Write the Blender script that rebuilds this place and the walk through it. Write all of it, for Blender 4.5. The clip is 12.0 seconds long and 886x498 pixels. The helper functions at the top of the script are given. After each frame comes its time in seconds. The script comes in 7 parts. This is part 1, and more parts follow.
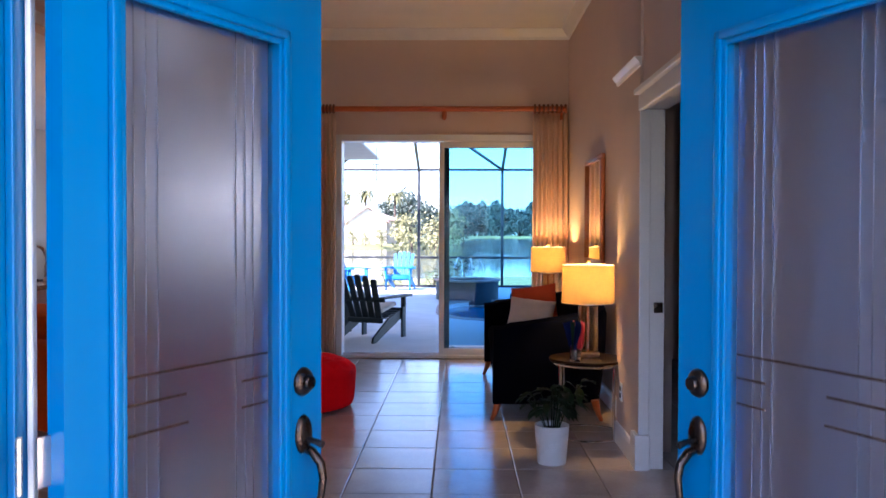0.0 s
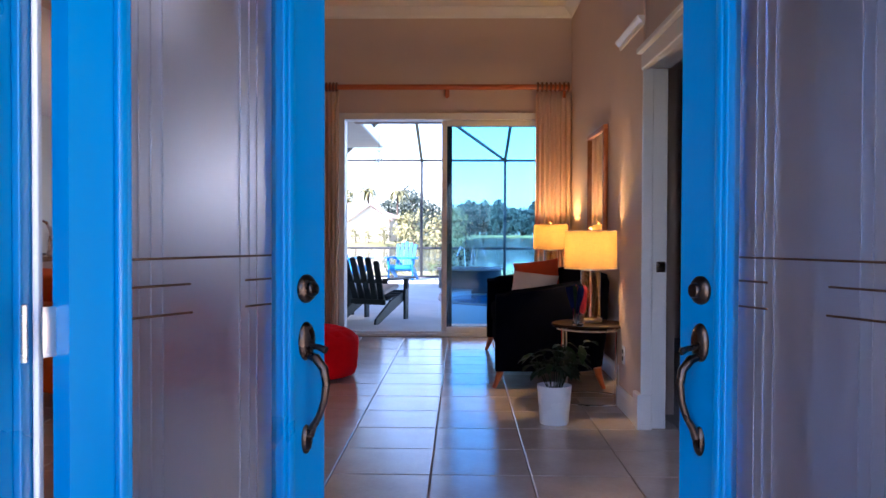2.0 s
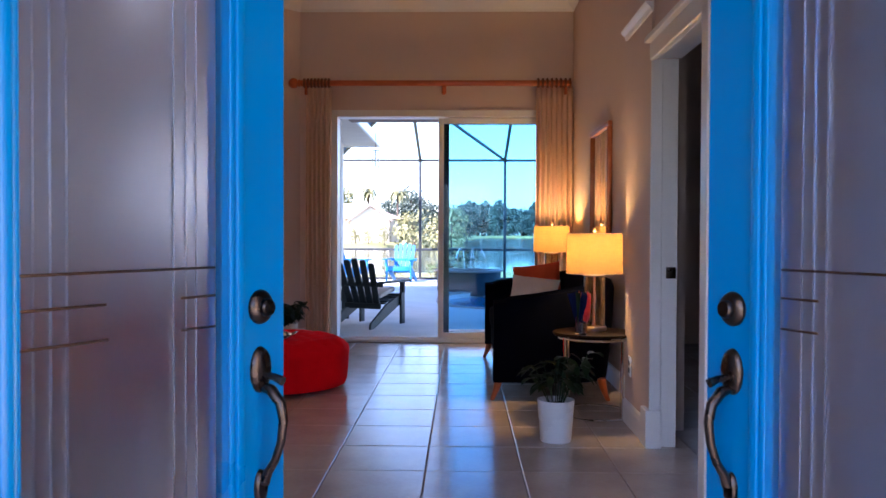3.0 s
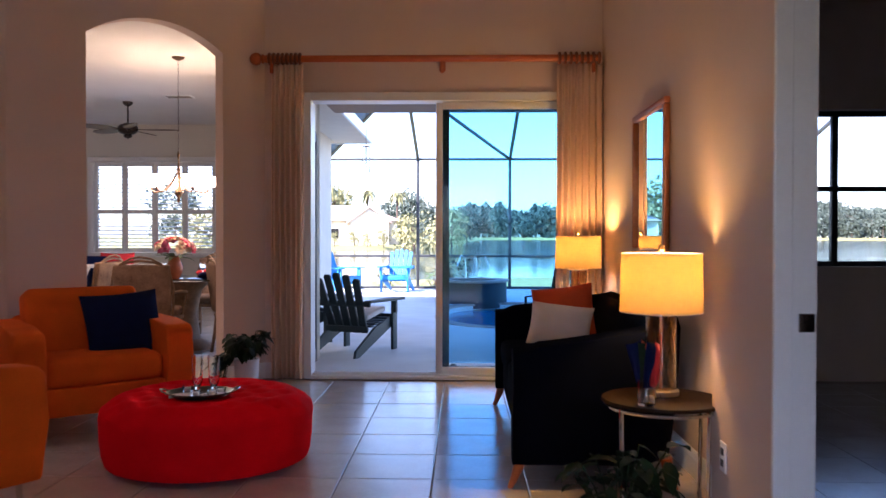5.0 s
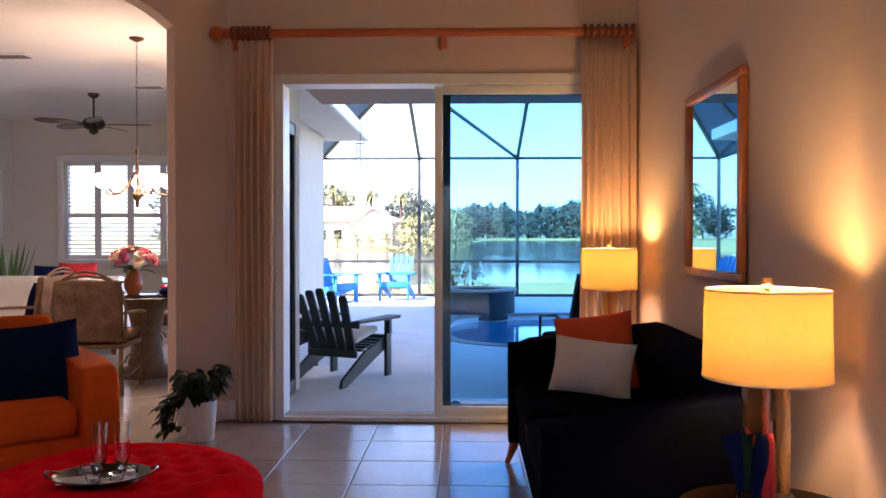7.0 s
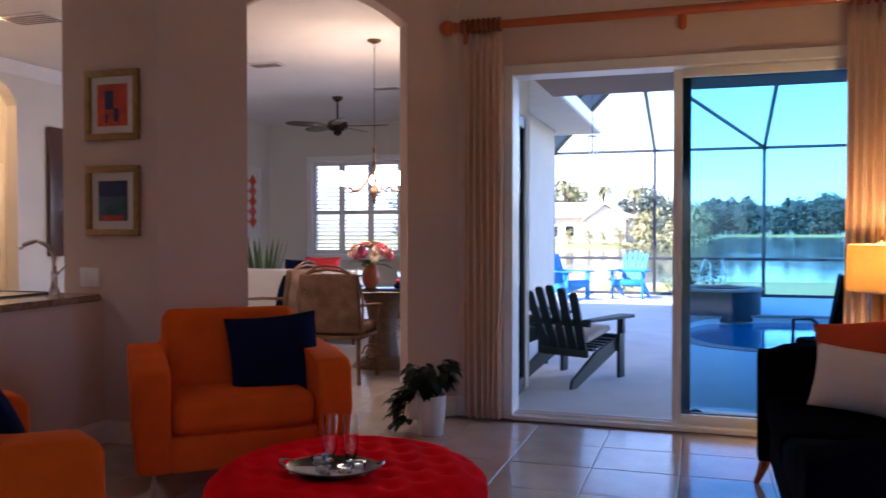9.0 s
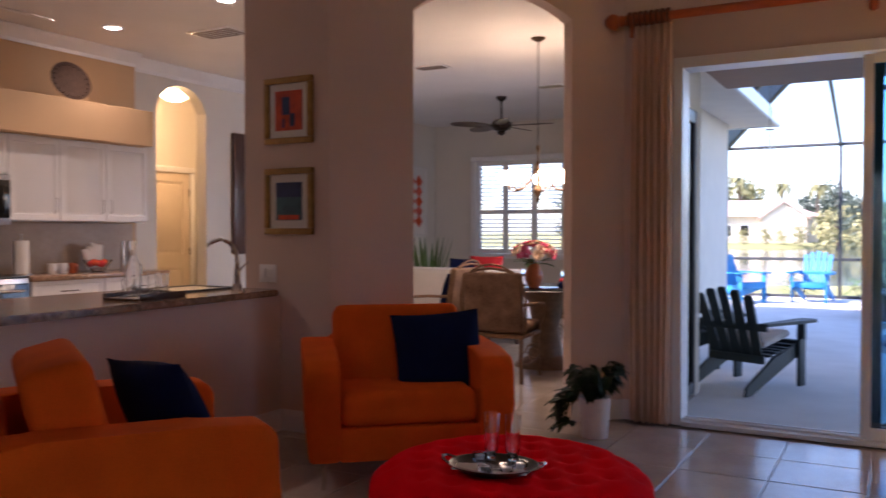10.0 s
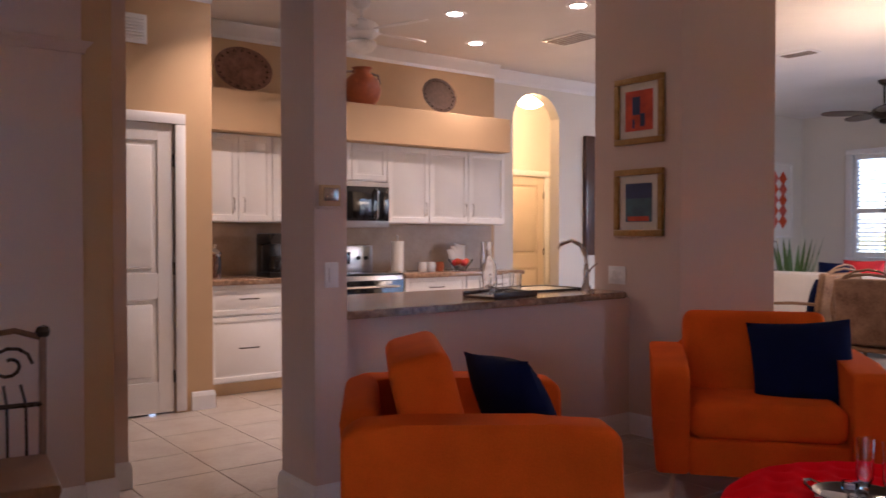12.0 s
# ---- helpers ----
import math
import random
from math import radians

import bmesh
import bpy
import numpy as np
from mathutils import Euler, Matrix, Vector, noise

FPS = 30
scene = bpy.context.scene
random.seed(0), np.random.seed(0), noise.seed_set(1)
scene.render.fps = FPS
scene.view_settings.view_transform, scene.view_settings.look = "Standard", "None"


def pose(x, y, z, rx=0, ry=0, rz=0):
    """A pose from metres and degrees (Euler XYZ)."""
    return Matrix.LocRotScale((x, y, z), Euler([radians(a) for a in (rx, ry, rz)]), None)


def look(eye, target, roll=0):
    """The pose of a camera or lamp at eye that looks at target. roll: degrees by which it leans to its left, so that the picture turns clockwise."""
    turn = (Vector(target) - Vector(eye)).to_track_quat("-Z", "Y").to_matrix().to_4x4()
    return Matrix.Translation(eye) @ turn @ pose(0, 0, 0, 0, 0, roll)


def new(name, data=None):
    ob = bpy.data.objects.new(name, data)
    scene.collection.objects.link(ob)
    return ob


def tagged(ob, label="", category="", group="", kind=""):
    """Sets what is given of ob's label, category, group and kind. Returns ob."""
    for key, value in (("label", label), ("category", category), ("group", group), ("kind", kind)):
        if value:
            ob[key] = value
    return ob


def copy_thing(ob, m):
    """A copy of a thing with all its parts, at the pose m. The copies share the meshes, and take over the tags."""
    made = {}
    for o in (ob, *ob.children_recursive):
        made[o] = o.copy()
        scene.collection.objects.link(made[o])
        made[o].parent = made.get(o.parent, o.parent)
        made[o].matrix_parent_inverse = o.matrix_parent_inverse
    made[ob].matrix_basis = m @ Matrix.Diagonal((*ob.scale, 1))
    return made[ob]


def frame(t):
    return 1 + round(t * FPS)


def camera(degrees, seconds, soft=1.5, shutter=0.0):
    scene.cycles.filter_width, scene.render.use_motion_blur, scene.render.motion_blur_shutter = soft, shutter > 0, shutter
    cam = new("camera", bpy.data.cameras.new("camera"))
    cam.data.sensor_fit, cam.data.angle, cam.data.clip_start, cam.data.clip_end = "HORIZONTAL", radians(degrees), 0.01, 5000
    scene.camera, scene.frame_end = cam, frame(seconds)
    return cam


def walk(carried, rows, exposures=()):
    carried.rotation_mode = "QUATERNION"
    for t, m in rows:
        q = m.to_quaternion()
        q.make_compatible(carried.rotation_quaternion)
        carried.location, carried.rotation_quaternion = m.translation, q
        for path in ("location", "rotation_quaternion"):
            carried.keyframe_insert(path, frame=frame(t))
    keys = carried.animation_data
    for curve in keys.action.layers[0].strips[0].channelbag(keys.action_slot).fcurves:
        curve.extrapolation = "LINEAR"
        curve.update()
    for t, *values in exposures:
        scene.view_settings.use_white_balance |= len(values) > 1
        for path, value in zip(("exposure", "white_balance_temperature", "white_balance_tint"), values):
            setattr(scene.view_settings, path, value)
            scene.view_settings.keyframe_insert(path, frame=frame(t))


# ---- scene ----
cam = camera(56.3, 12.0, 1.5, 0.5)
PATH = [
    (0, 0.000, 0.000, 1.330, 1.10, -1.01, -0.15),
    (0.5, -0.006, -0.021, 1.190, 1.14, -1.01, -0.23),
    (1, -0.019, -0.037, 1.138, 1.20, -0.99, -0.21),
    (1.5, -0.019, -0.042, 1.116, 1.25, -0.99, -0.21),
    (2, 0.000, -0.010, 1.102, 1.28, -1.04, -0.21),
    (2.5, 0.026, 0.105, 1.104, 1.30, -1.03, -0.19),
    (3, 0.033, 0.331, 1.116, 1.32, -1.00, -0.21),
    (3.2, 0.033, 0.428, 1.126, 1.34, -1.00, -0.21),
    (4.8, 0.008, 1.790, 1.188, 1.32, -0.89, -0.09),
    (5, 0.008, 1.976, 1.200, 1.34, -0.89, -0.09),
    (5.5, 0.012, 2.478, 1.251, 1.31, -0.72, -0.13),
    (6, 0.015, 2.829, 1.277, 1.28, -0.78, -0.09),
    (6.5, 0.011, 3.045, 1.282, 1.27, -0.85, -0.05),
    (6.7, 0.011, 3.105, 1.279, 1.27, -0.85, -0.05),
    (8.3, -0.010, 3.368, 1.277, 10.75, -1.05, 0.00),
    (8.5, -0.012, 3.375, 1.275, 12.95, -1.07, 0.00),
    (9, -0.014, 3.390, 1.268, 17.58, -1.11, 0.00),
    (9.5, -0.016, 3.400, 1.264, 22.60, -1.09, 0.00),
    (10, -0.018, 3.410, 1.262, 28.87, -1.13, 0.00),
    (10.5, -0.018, 3.420, 1.262, 35.08, -1.11, 0.00),
    (11, -0.018, 3.430, 1.264, 41.56, -1.10, 0.00),
    (11.5, -0.016, 3.437, 1.266, 48.30, -1.09, 0.00),
    (12, -0.014, 3.440, 1.266, 52.92, -1.06, 0.00),
]
walk(cam, [(t, pose(x, y, z, 90 + pitch, roll, yaw)) for t, x, y, z, yaw, pitch, roll in PATH],
     [(0.0, 2.25, 5120, 27), (3.2, 2.25, 5150, 27), (6.7, 2.33, 5550, 28), (9.0, 2.08, 5120, 28), (10.7, 1.86, 5680, 29), (12.0, 2.42, 5300, 28)])

# ---- world, sun, exposure ----
world = bpy.data.worlds.new("sky")
scene.world = world
world.use_nodes = True
_wn = world.node_tree.nodes
_sky = _wn.new("ShaderNodeTexSky")
_sky.sky_type = "NISHITA"
_sky.sun_disc = False
SUN_TO = Vector((-0.62, -0.48, 0.56)).normalized()
_sky.sun_elevation = math.asin(SUN_TO.z)
_sky.sun_rotation = math.atan2(SUN_TO.x, SUN_TO.y)
_wn["Background"].inputs["Strength"].default_value = 0.15
world.node_tree.links.new(_sky.outputs["Color"], _wn["Background"].inputs["Color"])


LOW_LAMPS = 3.03


def lamp(name, kind, at, power, colour, size=0.1, aim=None):
    data = bpy.data.lights.new(name, kind)
    data.energy, data.color = power, colour
    if kind == "SUN":
        data.angle = size
    elif kind == "AREA":
        data.shape, data.size, data.spread = "DISK", size, radians(115)
    else:
        data.shadow_soft_size = size
    ob = new(name, data)
    ob.matrix_world = look(at, aim) if aim is not None else pose(*at)
    return ob


lamp("table_lamp_light", "POINT", (0.87, 5.58, 1.045), 6.3, (1.0, 0.56, 0.13), 0.04)
lamp("table_lamp_light_far", "POINT", (0.907, 8.42, 1.122), 6.3, (1.0, 0.56, 0.13), 0.04)
# three kitchen spots; the fourth is added to brighten the pantry side
for _i, (_x, _y) in enumerate(((-5.33, 7.58), (-6.03, 8.37), (-4.56, 8.20), (-5.3, 5.9))):
    lamp("spot_light", "AREA", (_x, _y, LOW_LAMPS), 1.9 if _i < 3 else 3.0, (1.0, 0.72, 0.46), 0.12)
lamp("alcove_light", "POINT", (-7.40, 10.35, 2.70), 9, (1.0, 0.58, 0.22), 0.10)
lamp("chandelier_light", "POINT", (-2.94, 10.52, 1.75), 2.0, (1.0, 0.78, 0.52), 0.2)
# fill lamp added in the unseen wing opening to brighten the nook
lamp("sky_window_light", "AREA", (-2.41, 12.1, 1.25), 3.0, (0.95, 0.97, 1.0), 1.9, (-6.0, 12.1, 1.35))
lamp("sun", "SUN", (0, 0, 30), 5.0, (1.0, 0.87, 0.70), radians(0.5), tuple(Vector((0, 0, 30)) - SUN_TO))


# ---- materials ----
def surf(name, c1, c2=None, rough=0.5, metal=0.0, scale=3.0, fine=60.0, bump=0.1, detail=4.0, sheen=0.0, coat=0.0,
         stretch=(1, 1, 1), rand=0.0, spec=0.5, sub=0.0):
    """Two scales of colour variation, uneven gloss and fine relief."""
    m = bpy.data.materials.new(name)
    m.use_nodes = True
    nt = m.node_tree
    n, l = nt.nodes, nt.links
    b = n["Principled BSDF"]
    tc = n.new("ShaderNodeTexCoord")
    mp = n.new("ShaderNodeMapping")
    mp.inputs["Scale"].default_value = stretch
    l.new(tc.outputs["Object"], mp.inputs["Vector"])
    big = n.new("ShaderNodeTexNoise")
    big.inputs["Scale"].default_value, big.inputs["Detail"].default_value = scale, detail
    small = n.new("ShaderNodeTexNoise")
    small.inputs["Scale"].default_value, small.inputs["Detail"].default_value = fine, 3.0
    for t in (big, small):
        l.new(mp.outputs["Vector"], t.inputs["Vector"])
    add = n.new("ShaderNodeMath")
    add.operation = "MULTIPLY_ADD"
    l.new(small.outputs["Fac"], add.inputs[0])
    add.inputs[1].default_value = 0.45
    l.new(big.outputs["Fac"], add.inputs[2])
    last = add
    if rand:
        oi = n.new("ShaderNodeObjectInfo")
        ra = n.new("ShaderNodeMath")
        ra.operation = "MULTIPLY_ADD"
        l.new(oi.outputs["Random"], ra.inputs[0])
        ra.inputs[1].default_value = rand
        l.new(add.outputs[0], ra.inputs[2])
        last = ra
    ramp = n.new("ShaderNodeValToRGB")
    c2 = c2 or tuple(v * 0.85 for v in c1)
    ramp.color_ramp.elements[0].position, ramp.color_ramp.elements[1].position = 0.42, 1.0 + rand
    ramp.color_ramp.elements[0].color, ramp.color_ramp.elements[1].color = (*c2, 1), (*c1, 1)
    l.new(last.outputs[0], ramp.inputs["Fac"])
    l.new(ramp.outputs["Color"], b.inputs["Base Color"])
    rr = n.new("ShaderNodeMapRange")
    rr.inputs["To Min"].default_value, rr.inputs["To Max"].default_value = max(0.02, rough - 0.08), min(1.0, rough + 0.08)
    l.new(big.outputs["Fac"], rr.inputs["Value"])
    l.new(rr.outputs["Result"], b.inputs["Roughness"])
    b.inputs["Metallic"].default_value = metal
    b.inputs["Specular IOR Level"].default_value = spec
    b.inputs["Sheen Weight"].default_value = sheen
    b.inputs["Coat Weight"].default_value = coat
    if sub:
        b.inputs["Subsurface Weight"].default_value = sub
    if bump:
        bu = n.new("ShaderNodeBump")
        bu.inputs["Strength"].default_value, bu.inputs["Distance"].default_value = bump, 0.004
        l.new(small.outputs["Fac"], bu.inputs["Height"])
        l.new(bu.outputs["Normal"], b.inputs["Normal"])
    return m


def glass(name, colour=(1, 1, 1), rough=0.0, ior=1.45, bump=0.0, coat=0.0):
    m = bpy.data.materials.new(name)
    m.use_nodes = True
    n, l = m.node_tree.nodes, m.node_tree.links
    b = n["Principled BSDF"]
    b.inputs["Base Color"].default_value = (*colour, 1)
    b.inputs["Roughness"].default_value, b.inputs["IOR"].default_value = rough, ior
    b.inputs["Transmission Weight"].default_value = 1.0
    b.inputs["Coat Weight"].default_value = coat
    b.inputs["Coat Roughness"].default_value = 0.02
    if bump:
        t, bu = n.new("ShaderNodeTexNoise"), n.new("ShaderNodeBump")
        t.inputs["Scale"].default_value = 9.0
        bu.inputs["Strength"].default_value, bu.inputs["Distance"].default_value = bump, 0.01
        l.new(t.outputs["Fac"], bu.inputs["Height"])
        l.new(bu.outputs["Normal"], b.inputs["Normal"])
    return m


def glow(name, colour, strength, base=(0.9, 0.85, 0.75)):
    m = bpy.data.materials.new(name)
    m.use_nodes = True
    b = m.node_tree.nodes["Principled BSDF"]
    b.inputs["Base Color"].default_value = (*base, 1)
    b.inputs["Emission Color"].default_value = (*colour, 1)
    b.inputs["Emission Strength"].default_value = strength
    return m


def shade_cloth(name, colour, through_amount=0.5):
    """Thin cloth that lets light through."""
    m = bpy.data.materials.new(name)
    m.use_nodes = True
    n, l = m.node_tree.nodes, m.node_tree.links
    d, t, mix = n.new("ShaderNodeBsdfDiffuse"), n.new("ShaderNodeBsdfTranslucent"), n.new("ShaderNodeMixShader")
    w = n.new("ShaderNodeTexNoise")
    w.inputs["Scale"].default_value = 40.0
    ramp = n.new("ShaderNodeValToRGB")
    ramp.color_ramp.elements[0].color = (*[c * 0.88 for c in colour], 1)
    ramp.color_ramp.elements[1].color = (*colour, 1)
    tc = n.new("ShaderNodeTexCoord")
    l.new(tc.outputs["Object"], w.inputs["Vector"])
    l.new(w.outputs["Fac"], ramp.inputs["Fac"])
    for s in (d, t):
        l.new(ramp.outputs["Color"], s.inputs["Color"])
    mix.inputs["Fac"].default_value = through_amount
    l.new(d.outputs[0], mix.inputs[1])
    l.new(t.outputs[0], mix.inputs[2])
    l.new(mix.outputs[0], n["Material Output"].inputs["Surface"])
    return m


M = {}
M["wall"] = surf("wall_paint", (0.67, 0.53, 0.455), (0.61, 0.48, 0.405), 0.75, scale=1.5, fine=180, bump=0.25)
M["tan"] = surf("tan_paint", (0.60, 0.41, 0.22), (0.54, 0.36, 0.19), 0.7, scale=1.5, fine=180, bump=0.2)
M["pale"] = surf("pale_paint", (0.72, 0.68, 0.60), (0.66, 0.62, 0.55), 0.7, scale=1.5, fine=180, bump=0.2)
M["ceiling"] = surf("ceiling_paint", (0.80, 0.77, 0.74), (0.74, 0.71, 0.68), 0.85, scale=2.0, fine=120, bump=0.35)
M["trim"] = surf("white_gloss_trim", (0.82, 0.81, 0.80), (0.76, 0.75, 0.74), 0.32, scale=3, fine=60, bump=0.04)
M["vinyl"] = surf("white_aluminium", (0.80, 0.80, 0.80), (0.72, 0.72, 0.72), 0.35, scale=3, fine=90, bump=0.04)
M["tile"] = surf("floor_tile", (0.54, 0.47, 0.41), (0.43, 0.37, 0.32), 0.19, scale=4.5, fine=38, bump=0.12, rand=0.22)
M["grout"] = surf("grout", (0.27, 0.22, 0.19), (0.20, 0.16, 0.14), 0.9, scale=6, fine=200, bump=0.4)
M["bluedoor"] = surf("blue_door_paint", (0.004, 0.15, 0.38), (0.0035, 0.13, 0.345), 0.30, scale=2.5, fine=50, bump=0.08, coat=0.2)
M["bronze"] = surf("dark_bronze", (0.09, 0.065, 0.05), (0.05, 0.036, 0.03), 0.28, metal=1.0, scale=20, fine=150, bump=0.05)
M["chrome"] = surf("chrome", (0.75, 0.74, 0.72), (0.65, 0.64, 0.62), 0.12, metal=1.0, scale=10, fine=100, bump=0.0)
M["nickel"] = surf("brushed_nickel", (0.62, 0.58, 0.54), (0.5, 0.47, 0.44), 0.28, metal=1.0, scale=10, fine=200, bump=0.03)
M["steel"] = surf("stainless_steel", (0.55, 0.53, 0.52), (0.46, 0.44, 0.43), 0.3, metal=1.0, scale=4, fine=120, bump=0.03, stretch=(1, 1, 12))
M["copper"] = surf("copper_leaf_frame", (0.50, 0.19, 0.07), (0.34, 0.11, 0.04), 0.38, metal=0.6, scale=14, fine=90, bump=0.15)
M["gold"] = surf("gilt_frame", (0.42, 0.27, 0.10), (0.25, 0.15, 0.05), 0.35, metal=0.7, scale=25, fine=120, bump=0.3)
M["brass"] = surf("antique_brass", (0.20, 0.125, 0.07), (0.10, 0.06, 0.035), 0.35, metal=1.0, scale=20, fine=120, bump=0.05)
M["mirror"] = surf("mirror_silver", (0.86, 0.87, 0.88), (0.85, 0.86, 0.87), -0.07, metal=1.0, scale=1, fine=3, bump=0.0)
M["navy"] = surf("navy_velvet", (0.0012, 0.0018, 0.007), (0.0006, 0.001, 0.003), 0.95, scale=7, fine=220, bump=0.35, spec=0.03)
M["bluecloth"] = surf("royal_blue_cloth", (0.004, 0.010, 0.055), (0.003, 0.006, 0.036), 0.9, scale=8, fine=240, bump=0.4, spec=0.12)
M["orange"] = surf("orange_velvet", (0.76, 0.125, 0.003), (0.60, 0.088, 0.002), 0.75, scale=5, fine=160, bump=0.3, spec=0.06)
M["red"] = surf("red_velvet", (0.97, 0.003, 0.006), (0.84, 0.002, 0.004), 0.9, scale=6, fine=200, bump=0.25, spec=0.04)
M["redcloth"] = surf("red_cloth", (0.55, 0.02, 0.02), (0.42, 0.012, 0.015), 0.85, scale=8, fine=240, bump=0.3)
M["rust"] = surf("rust_orange_cloth", (0.62, 0.075, 0.008), (0.48, 0.05, 0.006), 0.85, scale=8, fine=240, bump=0.3)
M["cream"] = surf("cream_cloth", (0.74, 0.66, 0.58), (0.64, 0.56, 0.49), 0.9, scale=9, fine=260, bump=0.5)
M["curtain"] = shade_cloth("curtain_linen", (0.94, 0.76, 0.60), 0.50)
M["lampshade"] = shade_cloth("lampshade_linen", (0.60, 0.47, 0.20), 0.42)
M["wood_or"] = surf("reddish_orange_wood", (0.52, 0.12, 0.020), (0.36, 0.07, 0.012), 0.35, scale=6, fine=60, bump=0.1, stretch=(1, 8, 8), coat=0.3)
M["wood_rd"] = surf("dark_red_wood", (0.20, 0.045, 0.012), (0.12, 0.025, 0.008), 0.35, scale=6, fine=60, bump=0.1, coat=0.3)
M["wood_dk"] = surf("dark_wood", (0.085, 0.035, 0.018), (0.045, 0.018, 0.010), 0.38, scale=8, fine=70, bump=0.1, stretch=(8, 8, 1), coat=0.2)
M["table_dk"] = surf("espresso_tabletop", (0.022, 0.009, 0.004), (0.011, 0.005, 0.002), 0.55, scale=8, fine=70, bump=0.08, stretch=(8, 1, 8), spec=0.15)
M["wood_md"] = surf("brown_wood", (0.26, 0.13, 0.06), (0.17, 0.08, 0.035), 0.42, scale=8, fine=70, bump=0.12, stretch=(8, 8, 1))
M["rattan"] = surf("pale_rattan", (0.26, 0.145, 0.07), (0.13, 0.07, 0.03), 0.5, scale=20, fine=120, bump=0.3)
M["floral"] = surf("faded_floral_cloth", (0.30, 0.19, 0.115), (0.10, 0.05, 0.03), 0.9, scale=7, fine=60, bump=0.3, detail=6)
M["whitepot"] = surf("white_ceramic", (0.80, 0.80, 0.80), (0.74, 0.74, 0.74), 0.28, scale=4, fine=50, bump=0.03)
M["soil"] = surf("potting_soil", (0.035, 0.022, 0.014), (0.015, 0.010, 0.007), 0.95, scale=30, fine=160, bump=0.8)
M["leaf"] = surf("dark_leaf", (0.010, 0.026, 0.008), (0.004, 0.010, 0.004), 0.6, scale=12, fine=60, bump=0.1, rand=0.2, spec=0.15)
M["leaf2"] = surf("fresh_leaf", (0.09, 0.16, 0.035), (0.05, 0.09, 0.02), 0.45, scale=12, fine=60, bump=0.1, rand=0.2)
M["cab"] = surf("white_cabinet_lacquer", (0.80, 0.78, 0.75), (0.75, 0.73, 0.70), 0.36, scale=3, fine=80, bump=0.04)
M["granite"] = surf("brown_granite", (0.42, 0.27, 0.17), (0.08, 0.042, 0.026), 0.16, scale=28, fine=150, bump=0.02, detail=8)
M["splash"] = surf("stone_backsplash", (0.46, 0.36, 0.26), (0.34, 0.25, 0.17), 0.4, scale=6, fine=60, bump=0.15)
M["black"] = surf("black_plastic", (0.014, 0.014, 0.015), (0.008, 0.008, 0.009), 0.3, scale=10, fine=90, bump=0.04)
M["blackglass"] = surf("black_glass", (0.008, 0.008, 0.009), (0.006, 0.006, 0.007), 0.06, scale=2, fine=9, bump=0.0)
M["deck"] = surf("pool_deck_concrete", (0.74, 0.71, 0.67), (0.60, 0.57, 0.53), 0.8, scale=2.2, fine=110, bump=0.6)
M["stucco"] = surf("cream_stucco", (0.72, 0.64, 0.52), (0.64, 0.56, 0.45), 0.9, scale=3, fine=90, bump=0.8)
M["cage"] = surf("dark_bronze_aluminium", (0.030, 0.034, 0.038), (0.018, 0.020, 0.022), 0.45, scale=6, fine=90, bump=0.05)
M["blackwood"] = surf("dark_green_painted_wood", (0.018, 0.030, 0.030), (0.010, 0.017, 0.018), 0.55, scale=10, fine=80, bump=0.2, stretch=(6, 6, 1))
M["bluewood"] = surf("sky_blue_painted_wood", (0.015, 0.19, 0.46), (0.010, 0.15, 0.38), 0.55, scale=10, fine=80, bump=0.2, stretch=(6, 6, 1))
M["grass"] = surf("lawn", (0.34, 0.31, 0.11), (0.18, 0.19, 0.06), 0.95, scale=0.25, fine=6.0, bump=0.6, detail=8)
# green shifted to blue-grey: distance haze is put into the leaf colour
M["foliage"] = surf("hazed_foliage", (0.080, 0.105, 0.080), (0.035, 0.052, 0.040), 0.7, scale=0.5, fine=5.0, bump=0.2, rand=0.2)
# pale yellow-green holds the strong sun on the left shore's leaves
M["foliage2"] = surf("sunlit_foliage", (0.30, 0.28, 0.12), (0.15, 0.15, 0.06), 0.7, scale=0.5, fine=5.0, bump=0.2, rand=0.2)
M["bark"] = surf("bark", (0.12, 0.085, 0.06), (0.06, 0.04, 0.03), 0.9, scale=4, fine=25, bump=0.8, stretch=(1, 1, 0.2))
M["roof"] = surf("grey_brown_roof", (0.20, 0.15, 0.13), (0.12, 0.09, 0.08), 0.9, scale=1.5, fine=18, bump=0.6)
M["rooftile"] = surf("pale_roof_tile", (0.44, 0.34, 0.28), (0.32, 0.24, 0.20), 0.8, scale=1.5, fine=18, bump=0.6)
M["art_red"] = surf("abstract_red_print", (0.75, 0.10, 0.03), (0.25, 0.02, 0.02), 0.5, scale=9, fine=30, bump=0.05)
M["art_blue"] = surf("abstract_blue_print", (0.07, 0.17, 0.21), (0.03, 0.05, 0.09), 0.5, scale=9, fine=30, bump=0.05)
M["art_navy"] = surf("dark_blue_ink", (0.03, 0.05, 0.16), (0.02, 0.03, 0.09), 0.5, scale=9, fine=30, bump=0.05)
M["paper"] = surf("off_white_paper", (0.74, 0.71, 0.66), (0.68, 0.65, 0.60), 0.8, scale=5, fine=120, bump=0.05)
M["pewter"] = surf("pewter", (0.50, 0.44, 0.40), (0.32, 0.26, 0.23), 0.25, metal=1.0, scale=14, fine=80, bump=0.08)
M["traymetal"] = surf("tarnished_silver", (0.11, 0.092, 0.08), (0.05, 0.042, 0.036), 0.32, metal=1.0, scale=18, fine=90, bump=0.1)
M["pottery"] = surf("terracotta_pottery", (0.46, 0.12, 0.035), (0.22, 0.05, 0.018), 0.35, scale=10, fine=60, bump=0.1)
